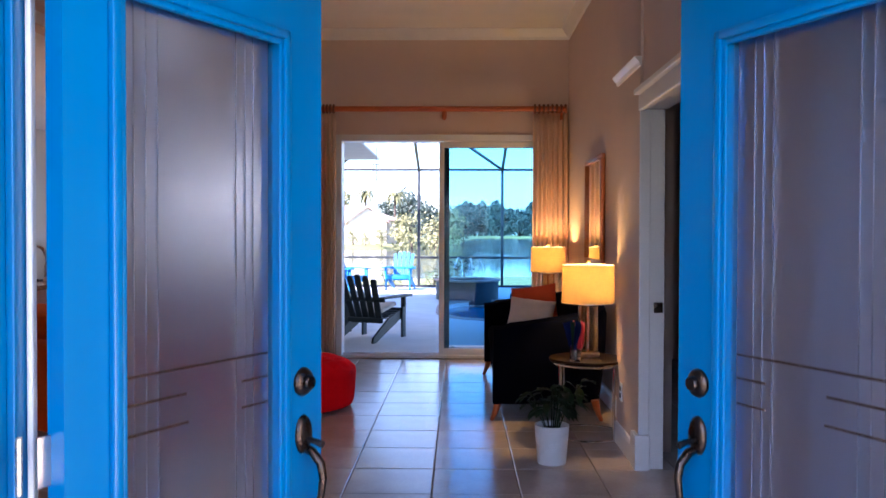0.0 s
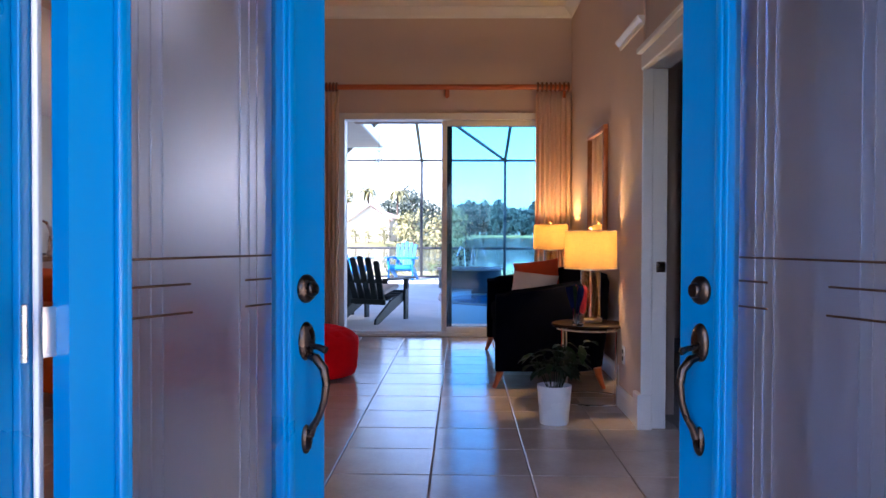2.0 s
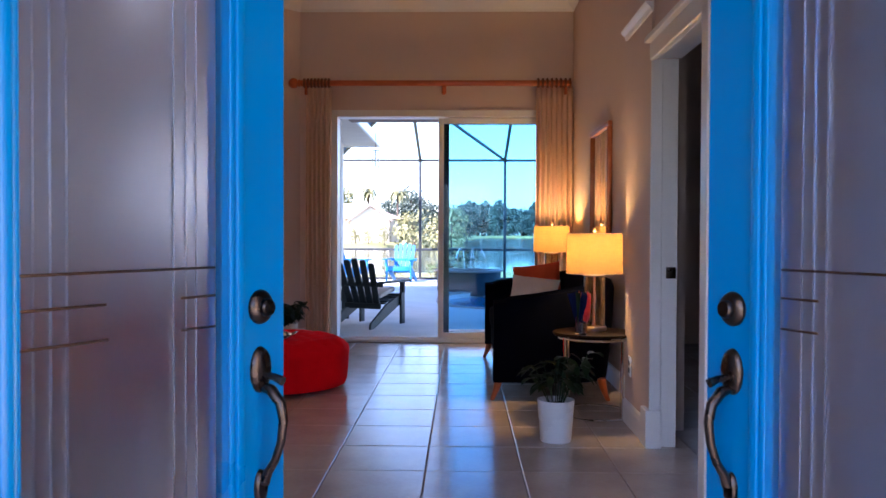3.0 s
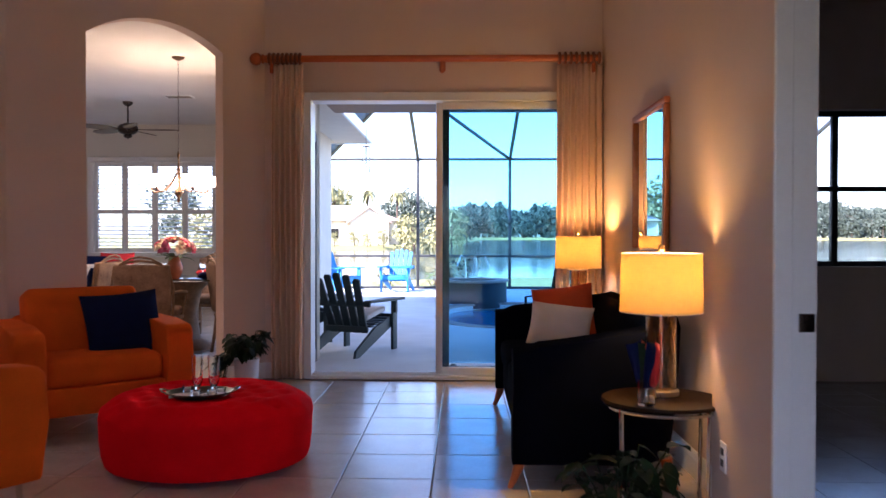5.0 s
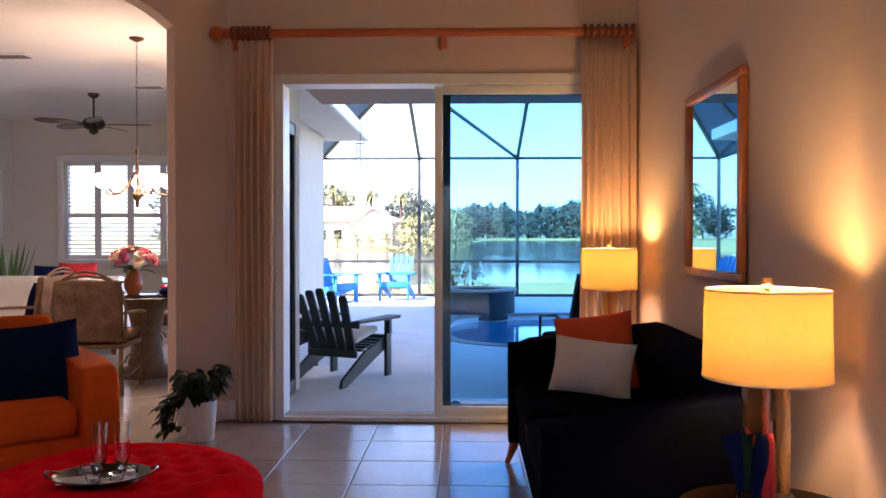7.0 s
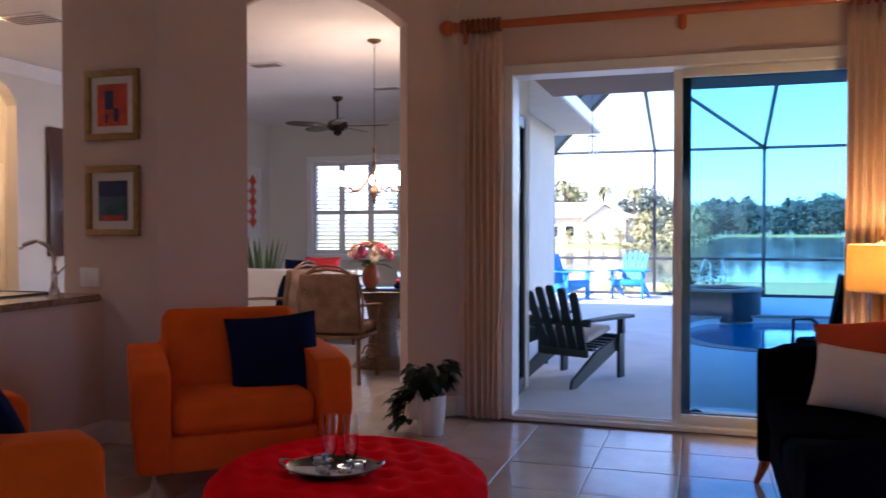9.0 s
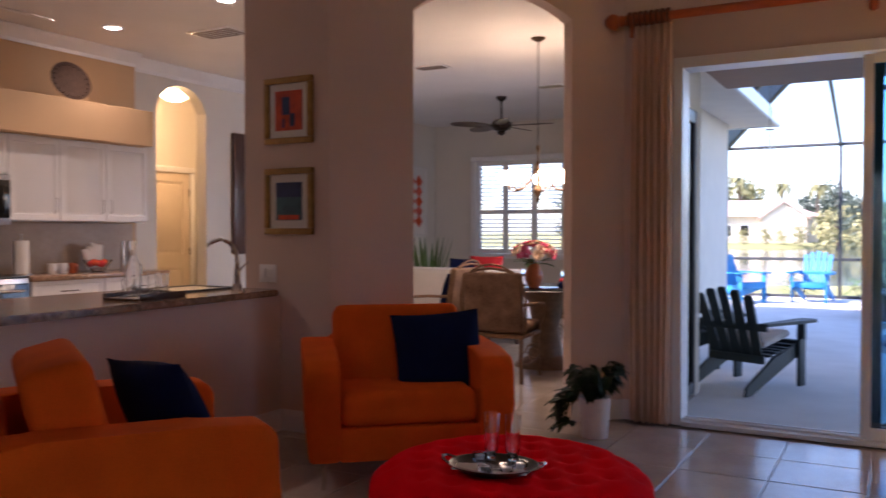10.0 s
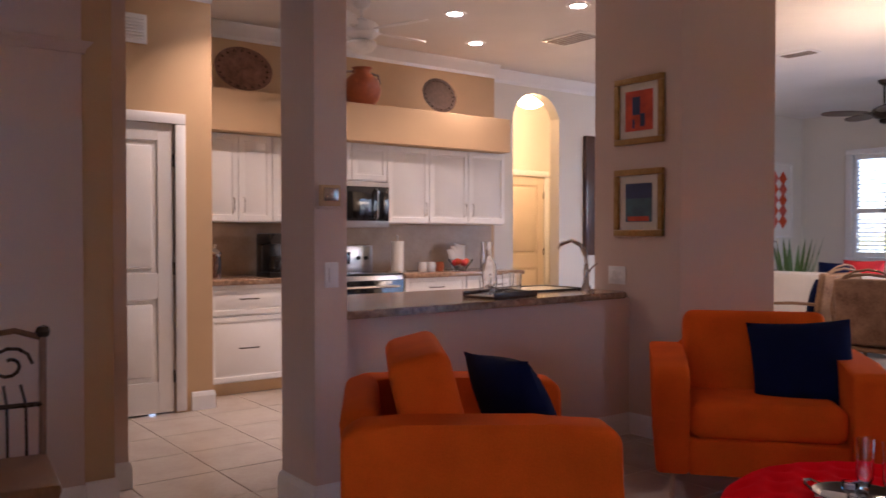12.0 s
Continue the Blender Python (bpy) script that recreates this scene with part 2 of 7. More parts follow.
M["darkcopper"] = surf("aged_copper_plate", (0.36, 0.21, 0.15), (0.11, 0.06, 0.045), 0.17, metal=0.9, scale=12, fine=60, bump=0.1)
M["darkplate"] = surf("dark_brown_woven_plate", (0.06, 0.034, 0.022), (0.025, 0.014, 0.009), 0.75, scale=30, fine=160, bump=0.4, spec=0.15)
M["doorwood"] = surf("warm_white_door", (0.74, 0.64, 0.50), (0.68, 0.58, 0.45), 0.4, scale=3, fine=60, bump=0.06)
M["beige_sofa"] = surf("white_leather", (0.76, 0.73, 0.69), (0.68, 0.65, 0.61), 0.45, scale=6, fine=120, bump=0.15)
M["stone"] = surf("spa_stone_tile", (0.032, 0.044, 0.055), (0.014, 0.02, 0.026), 0.5, scale=8, fine=60, bump=0.2, spec=0.2)
M["coping"] = surf("brick_coping", (0.42, 0.30, 0.24), (0.30, 0.20, 0.16), 0.75, scale=9, fine=60, bump=0.4)
# tan paint in brown: the lanai's shade is mixed into the colour
M["lanai"] = surf("shaded_lanai_tan", (0.24, 0.15, 0.09), (0.18, 0.11, 0.065), 0.7, scale=3, fine=90, bump=0.2)
M["clear"] = glass("clear_glass")
M["amber"] = glass("amber_mercury_glass", (0.86, 0.68, 0.42), 0.14, 1.45, 0.25)
M["tinted"] = glass("tinted_glass", (0.26, 0.60, 0.86), 0.0, 1.22)
M["screenglass"] = glass("thin_screen_glass", (0.90, 0.94, 0.96), 0.0, 1.12)
M["frosted"] = glass("frosted_glass", (0.56, 0.66, 0.88), 0.38, 1.3, 0.06, 1.0)
M["opal"] = glow("lit_opal_glass", (1.0, 0.72, 0.42), 5.0)
M["bulb"] = glow("lit_bulb", (1.0, 0.86, 0.68), 14.0)
M["dome"] = glow("lit_dome_glass", (1.0, 0.66, 0.28), 5.0)
M["water"] = surf("pool_water", (0.015, 0.17, 0.33), (0.010, 0.12, 0.26), 0.05, scale=3, fine=6, bump=0.35)
M["lake"] = surf("lake_water", (0.030, 0.050, 0.055), (0.020, 0.036, 0.040), 0.05, scale=0.3, fine=1.2, bump=0.25, stretch=(1, 0.25, 1))


# ---- helpers for meshes ----
def box(bm, c, s, bevel=0.0, m=None, seg=2):
    r = bmesh.ops.create_cube(bm, size=1.0)
    vs = r["verts"]
    bmesh.ops.scale(bm, vec=s, verts=vs)
    if bevel:
        es = list({e for v in vs for e in v.link_edges})
        g = bmesh.ops.bevel(bm, geom=es, offset=min(bevel, min(s) * 0.49), segments=seg, profile=0.5, affect="EDGES")
        vs = list({v for f in g["faces"] for v in f.verts} | {v for v in vs if v.is_valid})
    bmesh.ops.translate(bm, vec=c, verts=vs)
    if m is not None:
        bmesh.ops.transform(bm, matrix=m, verts=vs)
    return vs


def lathe(bm, profile, seg=24, at=(0, 0, 0), m=None):
    """Turn (radius, height) pairs about z."""
    rings = []
    for r, z in profile:
        if r < 1e-5:
            rings.append([bm.verts.new((0, 0, z))])
        else:
            rings.append([bm.verts.new((r * math.cos(2 * math.pi * i / seg), r * math.sin(2 * math.pi * i / seg), z)) for i in range(seg)])
    for a, b in zip(rings, rings[1:]):
        for i in range(seg):
            j = (i + 1) % seg
            if len(a) == 1 and len(b) > 1:
                bm.faces.new((a[0], b[j], b[i]))
            elif len(b) == 1 and len(a) > 1:
                bm.faces.new((a[i], a[j], b[0]))
            elif len(a) > 1:
                bm.faces.new((a[i], a[j], b[j], b[i]))
    vs = [v for r in rings for v in r]
    if m is not None:
        bmesh.ops.transform(bm, matrix=m, verts=vs)
    bmesh.ops.translate(bm, vec=at, verts=vs)
    return vs


def tube(bm, pts, r, seg=8, closed=False):
    """A round bar along points; r is one radius or one for each point."""
    pts = [Vector(p) for p in pts]
    k = len(pts)
    rs = r if isinstance(r, (list, tuple)) else [r] * k
    rings, up = [], None
    for i, p in enumerate(pts):
        a = pts[(i - 1) % k] if closed else pts[max(i - 1, 0)]
        b = pts[(i + 1) % k] if closed else pts[min(i + 1, k - 1)]
        d = (b - a).normalized()
        if up is None:
            up = Vector((0, 0, 1)) if abs(d.z) < 0.9 else Vector((1, 0, 0))
        u = d.cross(up)
        if u.length < 1e-4:
            u = d.orthogonal()
        u.normalize()
        up = u.cross(d).normalized()
        rings.append([bm.verts.new(p + rs[i] * (math.cos(2 * math.pi * j / seg) * u + math.sin(2 * math.pi * j / seg) * up)) for j in range(seg)])
    pairs = list(zip(rings, rings[1:])) + ([(rings[-1], rings[0])] if closed else [])
    for a, b in pairs:
        for j in range(seg):
            n = (j + 1) % seg
            bm.faces.new((a[j], a[n], b[n], b[j]))
    if not closed:
        bm.faces.new(list(reversed(rings[0])))
        bm.faces.new(rings[-1])


def prism(bm, poly, z0, z1, m=None):
    """An upright prism over a plan polygon."""
    lo = [bm.verts.new((x, y, z0)) for x, y in poly]
    hi = [bm.verts.new((x, y, z1)) for x, y in poly]
    bm.faces.new(list(reversed(lo)))
    bm.faces.new(hi)
    for i in range(len(poly)):
        j = (i + 1) % len(poly)
        bm.faces.new((lo[i], lo[j], hi[j], hi[i]))
    if m is not None:
        bmesh.ops.transform(bm, matrix=m, verts=lo + hi)


def cushion(bm, c, s, puff=0.35, m=None, n=14, k=2.2):
    """A stuffed cushion: a rounded box that swells towards its middle."""
    g = [-1 + 2 * i / n for i in range(n + 1)]
    vs = []
    top, bot = {}, {}
    for i, u in enumerate(g):
        for j, v in enumerate(g):
            e = (1 - abs(u) ** k) * (1 - abs(v) ** k)
            h = 0.5 * s[2] * max(e, 0.0) ** (0.75 - 0.3 * puff)
            x, y = 0.5 * s[0] * u, 0.5 * s[1] * v
            pin = 1 - 0.06 * (1 - abs(u) ** 2) * (abs(v) > 0.99) - 0.06 * (1 - abs(v) ** 2) * (abs(u) > 0.99)
            top[i, j] = bm.verts.new((x * pin, y * pin, h))
            vs.append(top[i, j])
            if 0 < i < n and 0 < j < n:
                bot[i, j] = bm.verts.new((x, y, -h))
                vs.append(bot[i, j])
            else:
                bot[i, j] = top[i, j]
    for i in range(n):
        for j in range(n):
            bm.faces.new((top[i, j], top[i + 1, j], top[i + 1, j + 1], top[i, j + 1]))
            f = [bot[i, j], bot[i, j + 1], bot[i + 1, j + 1], bot[i + 1, j]]
            bm.faces.new(f)
    if m is not None:
        bmesh.ops.transform(bm, matrix=m, verts=vs)
    bmesh.ops.translate(bm, vec=c, verts=vs)


def mesh_of(name, bm, material, smooth=True, angle=40):
    me = bpy.data.meshes.new(name)
    bmesh.ops.recalc_face_normals(bm, faces=bm.faces[:])
    bm.to_mesh(me)
    bm.free()
    me.materials.append(material)
    if smooth:
        me.polygons.foreach_set("use_smooth", [True] * len(me.polygons))
        me.set_sharp_from_angle(angle=radians(angle))
    return me


def part(name, bm, material, parent, label="", smooth=True):
    ob = new(name, mesh_of(name, bm, material, smooth))
    ob.parent = parent
    return tagged(ob, label)


def thing(name, label, category, at=(0, 0, 0), rz=0.0, group="", kind=""):
    ob = new(name)
    ob.empty_display_size = 0.1
    ob.matrix_world = pose(*at, 0, 0, rz)
    return tagged(ob, label, category, group, kind)


def solid(name, bm, material, label, category, at=(0, 0, 0), rz=0.0, group="", kind="", smooth=True):
    ob = new(name, mesh_of(name, bm, material, smooth))
    ob.matrix_world = pose(*at, 0, 0, rz)
    return tagged(ob, label, category, group, kind)


def structure(name, bm, material, label, category="wall"):
    return solid(name, bm, material, label, category, kind="structure", smooth=False)


def wall_bm(bm, a, b, thick, z0, z1, openings=()):
    """A wall from plan point a to b, its thickness to the left of that way; openings (from, to, sill, head) along it."""
    a, b = Vector(a), Vector(b)
    d = (b - a)
    length = d.length
    m = Matrix.Translation((a.x, a.y, 0)) @ Matrix.Rotation(math.atan2(d.y, d.x), 4, "Z")
    cuts = sorted(openings)
    x = 0.0

    def blk(x0, x1, lo, hi):
        if x1 - x0 > 1e-4 and hi - lo > 1e-4:
            box(bm, ((x0 + x1) / 2, thick / 2, (lo + hi) / 2), (x1 - x0, thick, hi - lo), m=m)

    for s, e, sill, head in cuts:
        blk(x, s, z0, z1)
        blk(s, e, z0, sill)
        blk(s, e, head, z1)
        x = e
    blk(x, length, z0, z1)
    return m


def arch_fill(bm, m, thick, s, e, spring, apex, top, n=14):
    """The wall over an arched opening between s and e along a wall placed by m."""
    c, w = (s + e) / 2, (e - s) / 2
    rise = apex - spring
    rad = (w * w + rise * rise) / (2 * rise)
    xs = [s + (e - s) * i / n for i in range(n + 1)]
    zs = [spring + math.sqrt(max(0, rad * rad - (x - c) ** 2)) - (rad - rise) for x in xs]
    f, g, vs = [], [], []
    for x, z in zip(xs, zs):
        f.append((bm.verts.new((x, 0, z)), bm.verts.new((x, 0, top))))
        g.append((bm.verts.new((x, thick, z)), bm.verts.new((x, thick, top))))
        vs += [*f[-1], *g[-1]]
    for i in range(n):
        bm.faces.new((f[i][0], f[i + 1][0], f[i + 1][1], f[i][1]))
        bm.faces.new((g[i][0], g[i][1], g[i + 1][1], g[i + 1][0]))
        bm.faces.new((f[i][0], g[i][0], g[i + 1][0], f[i + 1][0]))
        bm.faces.new((f[i][1], f[i + 1][1], g[i + 1][1], g[i][1]))
    bmesh.ops.transform(bm, matrix=m, verts=vs)


def wall(name, a, b, thick, z0, z1, openings=(), material=None, label="painted plaster wall"):
    bm = bmesh.new()
    wall_bm(bm, a, b, thick, z0, z1, openings)
    return structure(name, bm, material or M["wall"], label)


# ---- walls and ceilings ----
CEIL, LOW = 3.52, 3.05      # living room; kitchen and nook
BACK = 8.90                 # inner face of the patio wall
wall("wall_back", (4.7, BACK + 0.2), (-1.66, BACK + 0.2), 0.2, 0, CEIL + 0.1,
     [(0.98, 2.18, 0.95, 2.25), (3.71, 6.02, 0, 2.40)], label="beige plaster wall round the sliding door")
# diagonal wall with the arch
bm = bmesh.new()
D0, D1 = (-3.09, 7.54), (-1.65, 8.90)
dl = math.dist(D0, D1)
A0, A1 = math.dist(D0, (-2.709, 7.902)), math.dist(D0, (-1.927, 8.638))
m = wall_bm(bm, D0, D1, 0.13, 0, CEIL + 0.1, [(A0, A1, 0, CEIL + 0.1)])
arch_fill(bm, m, 0.13, A0, A1, 2.67, 2.85, CEIL + 0.1)
structure("wall_arch", bm, M["wall"], "beige plaster wall with an arched opening")
wall("wall_picture", (-3.775, 7.54), (-3.092, 7.54), 0.13, 0, CEIL + 0.1, label="grey-beige plaster wall end")
wall("wall_right_far", (1.17, 5.341), (1.17, BACK), -0.13, 0, CEIL + 0.1, label="beige plaster wall beside the loveseat")
bm = bmesh.new()
box(bm, (1.0885, 5.02, (CEIL + 0.1) / 2), (0.137, 0.64, CEIL + 0.1))
box(bm, (1.23, 5.21, (CEIL + 0.1) / 2), (0.15, 0.26, CEIL + 0.1))
structure("pier_right", bm, M["wall"], "beige plaster pier with a small moulding")
wall("wall_right_near", (1.035, 1.55), (1.035, 4.70), -0.12, 0, CEIL + 0.1, [(2.20, 3.148, 0, 2.05)], label="beige plaster foyer wall with a doorway")
wall("wall_bedroom_side", (4.7, 1.4), (4.7, 9.1), -0.15, 0, CEIL + 0.1, label="plain bedroom wall")
FRONT = 1.40
DOOR_L, DOOR_R = -0.85, 1.015
wall("wall_front", (4.7, FRONT + 0.15), (-6.5, FRONT + 0.15), 0.18, 0, CEIL + 0.1, [(4.7 - DOOR_R, 4.7 - DOOR_L, 0, 2.13)], M["stucco"], "cream stucco front wall")
wall("wall_dining_side", (-6.5, 4.5), (-6.5, 1.37), 0.15, 0, CEIL + 0.1, label="plain dining room wall")
# bar wall, column, pier by the dining room
bm = bmesh.new()
wall_bm(bm, (-3.48, 5.372), (-3.48, 7.54), 0.12, 0, 0.86)
structure("wall_bar", bm, M["wall"], "beige half wall under the breakfast bar")
bm = bmesh.new()
box(bm, (-3.465, 5.289, CEIL / 2), (0.33, 0.165, CEIL))
structure("column", bm, M["wall"], "square beige plaster column at the bar's end")
wall("wall_dining_pier", (-3.95, 2.6), (-3.95, 4.39), 0.16, 0, CEIL + 0.1, label="grey-beige plaster wall with a thin moulding")
bm = bmesh.new()
box(bm, (-4.10, 4.46, CEIL / 2), (0.24, 0.14, CEIL + 0.1))
structure("pier_tan", bm, M["tan"], "tan painted wall end")
bm = bmesh.new()
box(bm, (-4.33, 4.54, CEIL / 2), (0.22, 0.24, CEIL + 0.1))
structure("pier_pale", bm, M["wall"], "pale plaster pier at the kitchen entry")
# kitchen
wall("wall_pantry", (-5.80, 3.6), (-5.80, 5.72), 0.15, 0, LOW, [(1.05, 1.85, 0, 2.05)], M["tan"], "tan painted pantry wall with a door")
bm = bmesh.new()
box(bm, (-6.30, 5.645, LOW / 2), (0.70, 0.15, LOW))
structure("wall_pantry_end", bm, M["tan"], "tan painted return wall")
bm = bmesh.new()
box(bm, (-6.83, 7.46, LOW / 2), (0.15, 3.52, LOW))
structure("wall_cabinets", bm, M["tan"], "tan painted wall behind the cabinets")
bm = bmesh.new()
m = wall_bm(bm, (-6.90, 9.22), (-6.90, 12.1), 0.15, 0, LOW, [(0.40, 1.12, 0, LOW)])
arch_fill(bm, m, 0.15, 0.40, 1.12, 2.60, 2.86, LOW)
structure("wall_alcove_arch", bm, M["pale"], "pale wall with a narrow arched opening")
bm = bmesh.new()
wall_bm(bm, (-8.2, 9.3), (-8.2, 12.1), 0.1, 0, LOW, [(1.21, 2.01, 0, 2.05)])
wall_bm(bm, (-8.2, 9.3), (-7.05, 9.3), -0.1, 0, LOW)
wall_bm(bm, (-8.2, 12.0), (-7.05, 12.0), 0.1, 0, LOW)
structure("wall_alcove", bm, M["pale"], "warm white walls of the lit alcove")
wall("wall_kitchen_south", (-8.3, 3.45), (-3.95, 3.45), 0.12, 0, LOW, [(2.9, 4.2, 0, 2.4)], M["tan"], "plain kitchen wall")
# unseen backing walls, added so no light shows round the closed doors
bm = bmesh.new()
wall_bm(bm, (-6.75, 3.55), (-6.75, 5.57), 0.1, 0, LOW)
wall_bm(bm, (-8.5, 10.4), (-8.5, 12.0), 0.1, 0, LOW)
structure("wall_closets", bm, M["pale"], "plain walls added behind the doors to block light gaps")
# nook and family room
wall("wall_nook_left", (-6.95, 11.6), (-6.95, 15.8), 0.15, 0, LOW, material=M["pale"], label="pale yellow plaster wall")
wall("wall_nook_far", (-6.95, 15.7), (-2.36, 15.7), 0.18, 0, LOW, [(0.55 + 0.26, 3.85, 0.92, 2.43)], M["pale"], "pale yellow wall round the shuttered window")
bm = bmesh.new()
wall_bm(bm, (-1.56, 9.1), (-1.56, 10.12), -0.16, 0, LOW, [(0.25, 0.92, 0, 2.2)])
wall_bm(bm, (-1.40, 10.12), (-2.36, 10.12), 0.14, 0, LOW)
# the 3 m opening is added out of view to let daylight in
wall_bm(bm, (-2.36, 10.12), (-2.36, 15.88), -0.16, 0, LOW, [(0.5, 3.5, 0, 2.3)])
structure("wall_wing", bm, M["stucco"], "cream stucco walls of the house wing")
# ceilings
bm = bmesh.new()
prism(bm, [(-3.62, 1.35), (4.8, 1.35), (4.8, 9.1), (-1.6, 9.1), (-3.13, 7.67), (-3.62, 7.67)], CEIL, CEIL + 0.12)
structure("ceiling", bm, M["ceiling"], "white textured plaster ceiling", "ceiling")
bm = bmesh.new()
prism(bm, [(-8.4, 3.3), (-3.45, 3.3), (-3.45, 7.35), (-1.72, 9.08), (-1.40, 9.08), (-1.40, 10.1), (-2.2, 10.1), (-2.2, 15.86), (-8.4, 15.86)], LOW, LOW + 0.1)
structure("ceiling_kitchen", bm, M["ceiling"], "white plaster ceiling over kitchen and nook", "ceiling")
bm = bmesh.new()
prism(bm, [(-6.6, 1.35), (-3.62, 1.35), (-3.62, 4.6), (-6.6, 4.6)], CEIL, CEIL + 0.1)
structure("ceiling_dining", bm, M["ceiling"], "white plaster ceiling over the dining room", "ceiling")
bm = bmesh.new()
wall_bm(bm, (-3.60, 3.4), (-3.60, 7.54), -0.14, LOW - 0.01, CEIL)
structure("wall_header", bm, M["wall"], "beige plaster header over the bar")


def run(name, path, prof, material, label, category="trim", closed=False):
    """A moulding: profile points (out, up) swept along a plan path; out is to the right of the way."""
    bm = bmesh.new()
    pts = [Vector(p) for p in path]
    rings = []
    for i, p in enumerate(pts):
        d0 = (p - pts[i - 1]).normalized() if i else (pts[1] - p).normalized()
        d1 = (pts[i + 1] - p).normalized() if i < len(pts) - 1 else d0
        n0, n1 = Vector((d0.y, -d0.x)), Vector((d1.y, -d1.x))
        n = (n0 + n1).normalized()
        k = 1 / max(0.3, n.dot(n0))
        rings.append([bm.verts.new((p.x + n.x * o * k, p.y + n.y * o * k, z)) for o, z in prof])
    for a, b in zip(rings, rings[1:]):
        for j in range(len(prof)):
            q = (j + 1) % len(prof)
            bm.faces.new((a[j], a[q], b[q], b[j]))
    bm.faces.new(rings[0])
    bm.faces.new(list(reversed(rings[-1])))
    return solid(name, bm, material, label, category, kind="structure", smooth=False)


BASE = [(0.0, 0.002), (0.016, 0.002), (0.016, 0.10), (0.010, 0.125), (0.004, 0.135), (0.0, 0.135)]
def crown(z, s=1.0):
    return [(0.0, z - 0.11 * s), (0.012, z - 0.11 * s), (0.02, z - 0.085 * s), (0.07 * s, z - 0.03 * s), (0.085 * s, z - 0.012), (0.085 * s, z - 0.002), (0.0, z - 0.002)]
def cap(z):
    return [(0.0, z - 0.05), (0.012, z - 0.05), (0.018, z - 0.03), (0.035, z - 0.012), (0.042, z), (0.0, z)]


run("baseboard", [(-1.34, BACK), (-1.65, BACK), (-1.927, 8.638)][::-1], BASE, M["trim"], "white painted baseboard")
run("baseboard", [(-2.709, 7.902), (-3.09, 7.54), (-3.48, 7.54), (-3.48, 5.38)][::-1], BASE, M["trim"], "white painted baseboard")
run("baseboard", [(-3.48, 5.3715), (-3.30, 5.3715), (-3.30, 5.2065), (-3.63, 5.2065), (-3.63, 5.37)][::-1], BASE, M["trim"], "white painted baseboard")
run("baseboard", [(-3.95, 4.39), (-3.95, 2.6)][::-1], BASE, M["trim"], "white painted baseboard")
run("baseboard", [(-3.98, 4.40), (-3.98, 4.53), (-4.22, 4.53), (-4.22, 4.66), (-4.44, 4.66)], BASE, M["trim"], "white painted baseboard")
run("baseboard", [(-5.80, 5.56), (-5.80, 5.72), (-6.1, 5.72)], BASE, M["trim"], "white painted baseboard")
run("baseboard", [(1.17, BACK), (1.17, 5.34)], BASE, M["trim"], "white painted baseboard")
run("baseboard", [(1.02, 5.34), (1.02, 4.78)], BASE, M["trim"], "white painted baseboard")
run("crown", [(-1.65, BACK), (1.17, BACK), (1.17, 5.34), (1.02, 5.34), (1.02, 4.70), (1.035, 4.70), (1.035, 1.56)], crown(CEIL), M["trim"], "white crown moulding")
run("crown", [(-3.46, 7.54), (-3.09, 7.54), (-1.65, BACK)], crown(CEIL), M["trim"], "white crown moulding")
run("crown", [(-6.75, 5.72), (-6.75, 9.22)], crown(LOW, 1.2), M["trim"], "white crown moulding over the cabinets")
run("crown", [(-5.80, 3.6), (-5.80, 5.72)], crown(LOW, 1.2), M["trim"], "white crown moulding in the kitchen")
run("crown", [(-6.90, 9.25), (-6.90, 11.5)], crown(LOW, 1.2), M["trim"], "white crown moulding by the alcove")
run("moulding", [(1.02, 5.34), (1.02, 4.66)], cap(2.33), M["trim"], "narrow white moulding round the pier")
run("moulding", [(-3.95, 2.6), (-3.95, 4.39), (-4.0, 4.39)], cap(2.12), M["wall"], "thin wall-coloured moulding")
bm = bmesh.new()
box(bm, (1.035, 4.685, 0.10), (0.085, 0.05, 0.20), 0.006)
box(bm, (1.013, 4.74, 0.10), (0.035, 0.12, 0.20), 0.006)
structure("trim", bm, M["trim"], "white plinth block at the pier", "trim")
# bedroom doorway casing
bm = bmesh.new()
box(bm, (1.025, 3.70, 1.03), (0.04, 0.09, 2.05), 0.008)
box(bm, (1.025, 4.17, 2.07), (0.04, 1.03, 0.09), 0.008)
box(bm, (1.013, 4.17, 2.13), (0.07, 1.04, 0.03), 0.006)
box(bm, (1.097, 3.758, 1.02), (0.14, 0.016, 2.03))
box(bm, (1.09, 4.692, 1.02), (0.135, 0.012, 2.03))
box(bm, (1.045, 4.682, 1.02), (0.06, 0.02, 2.03), 0.004)
box(bm, (1.097, 4.22, 2.043), (0.14, 0.90, 0.016))
structure("door_frame", bm, M["trim"], "white painted doorway casing with a cap", "door frame")

# ---- floor: screed and tiles ----
bm = bmesh.new()
prism(bm, [(-8.4, 1.25), (4.8, 1.25), (4.8, 9.08), (-1.42, 9.08), (-1.42, 10.1), (-2.22, 10.1), (-2.22, 15.85), (-8.4, 15.85)], -0.11, -0.01)
floor = structure("floor", bm, M["grout"], "beige ceramic floor tiles with dark joints", "floor")
TILE = 0.457


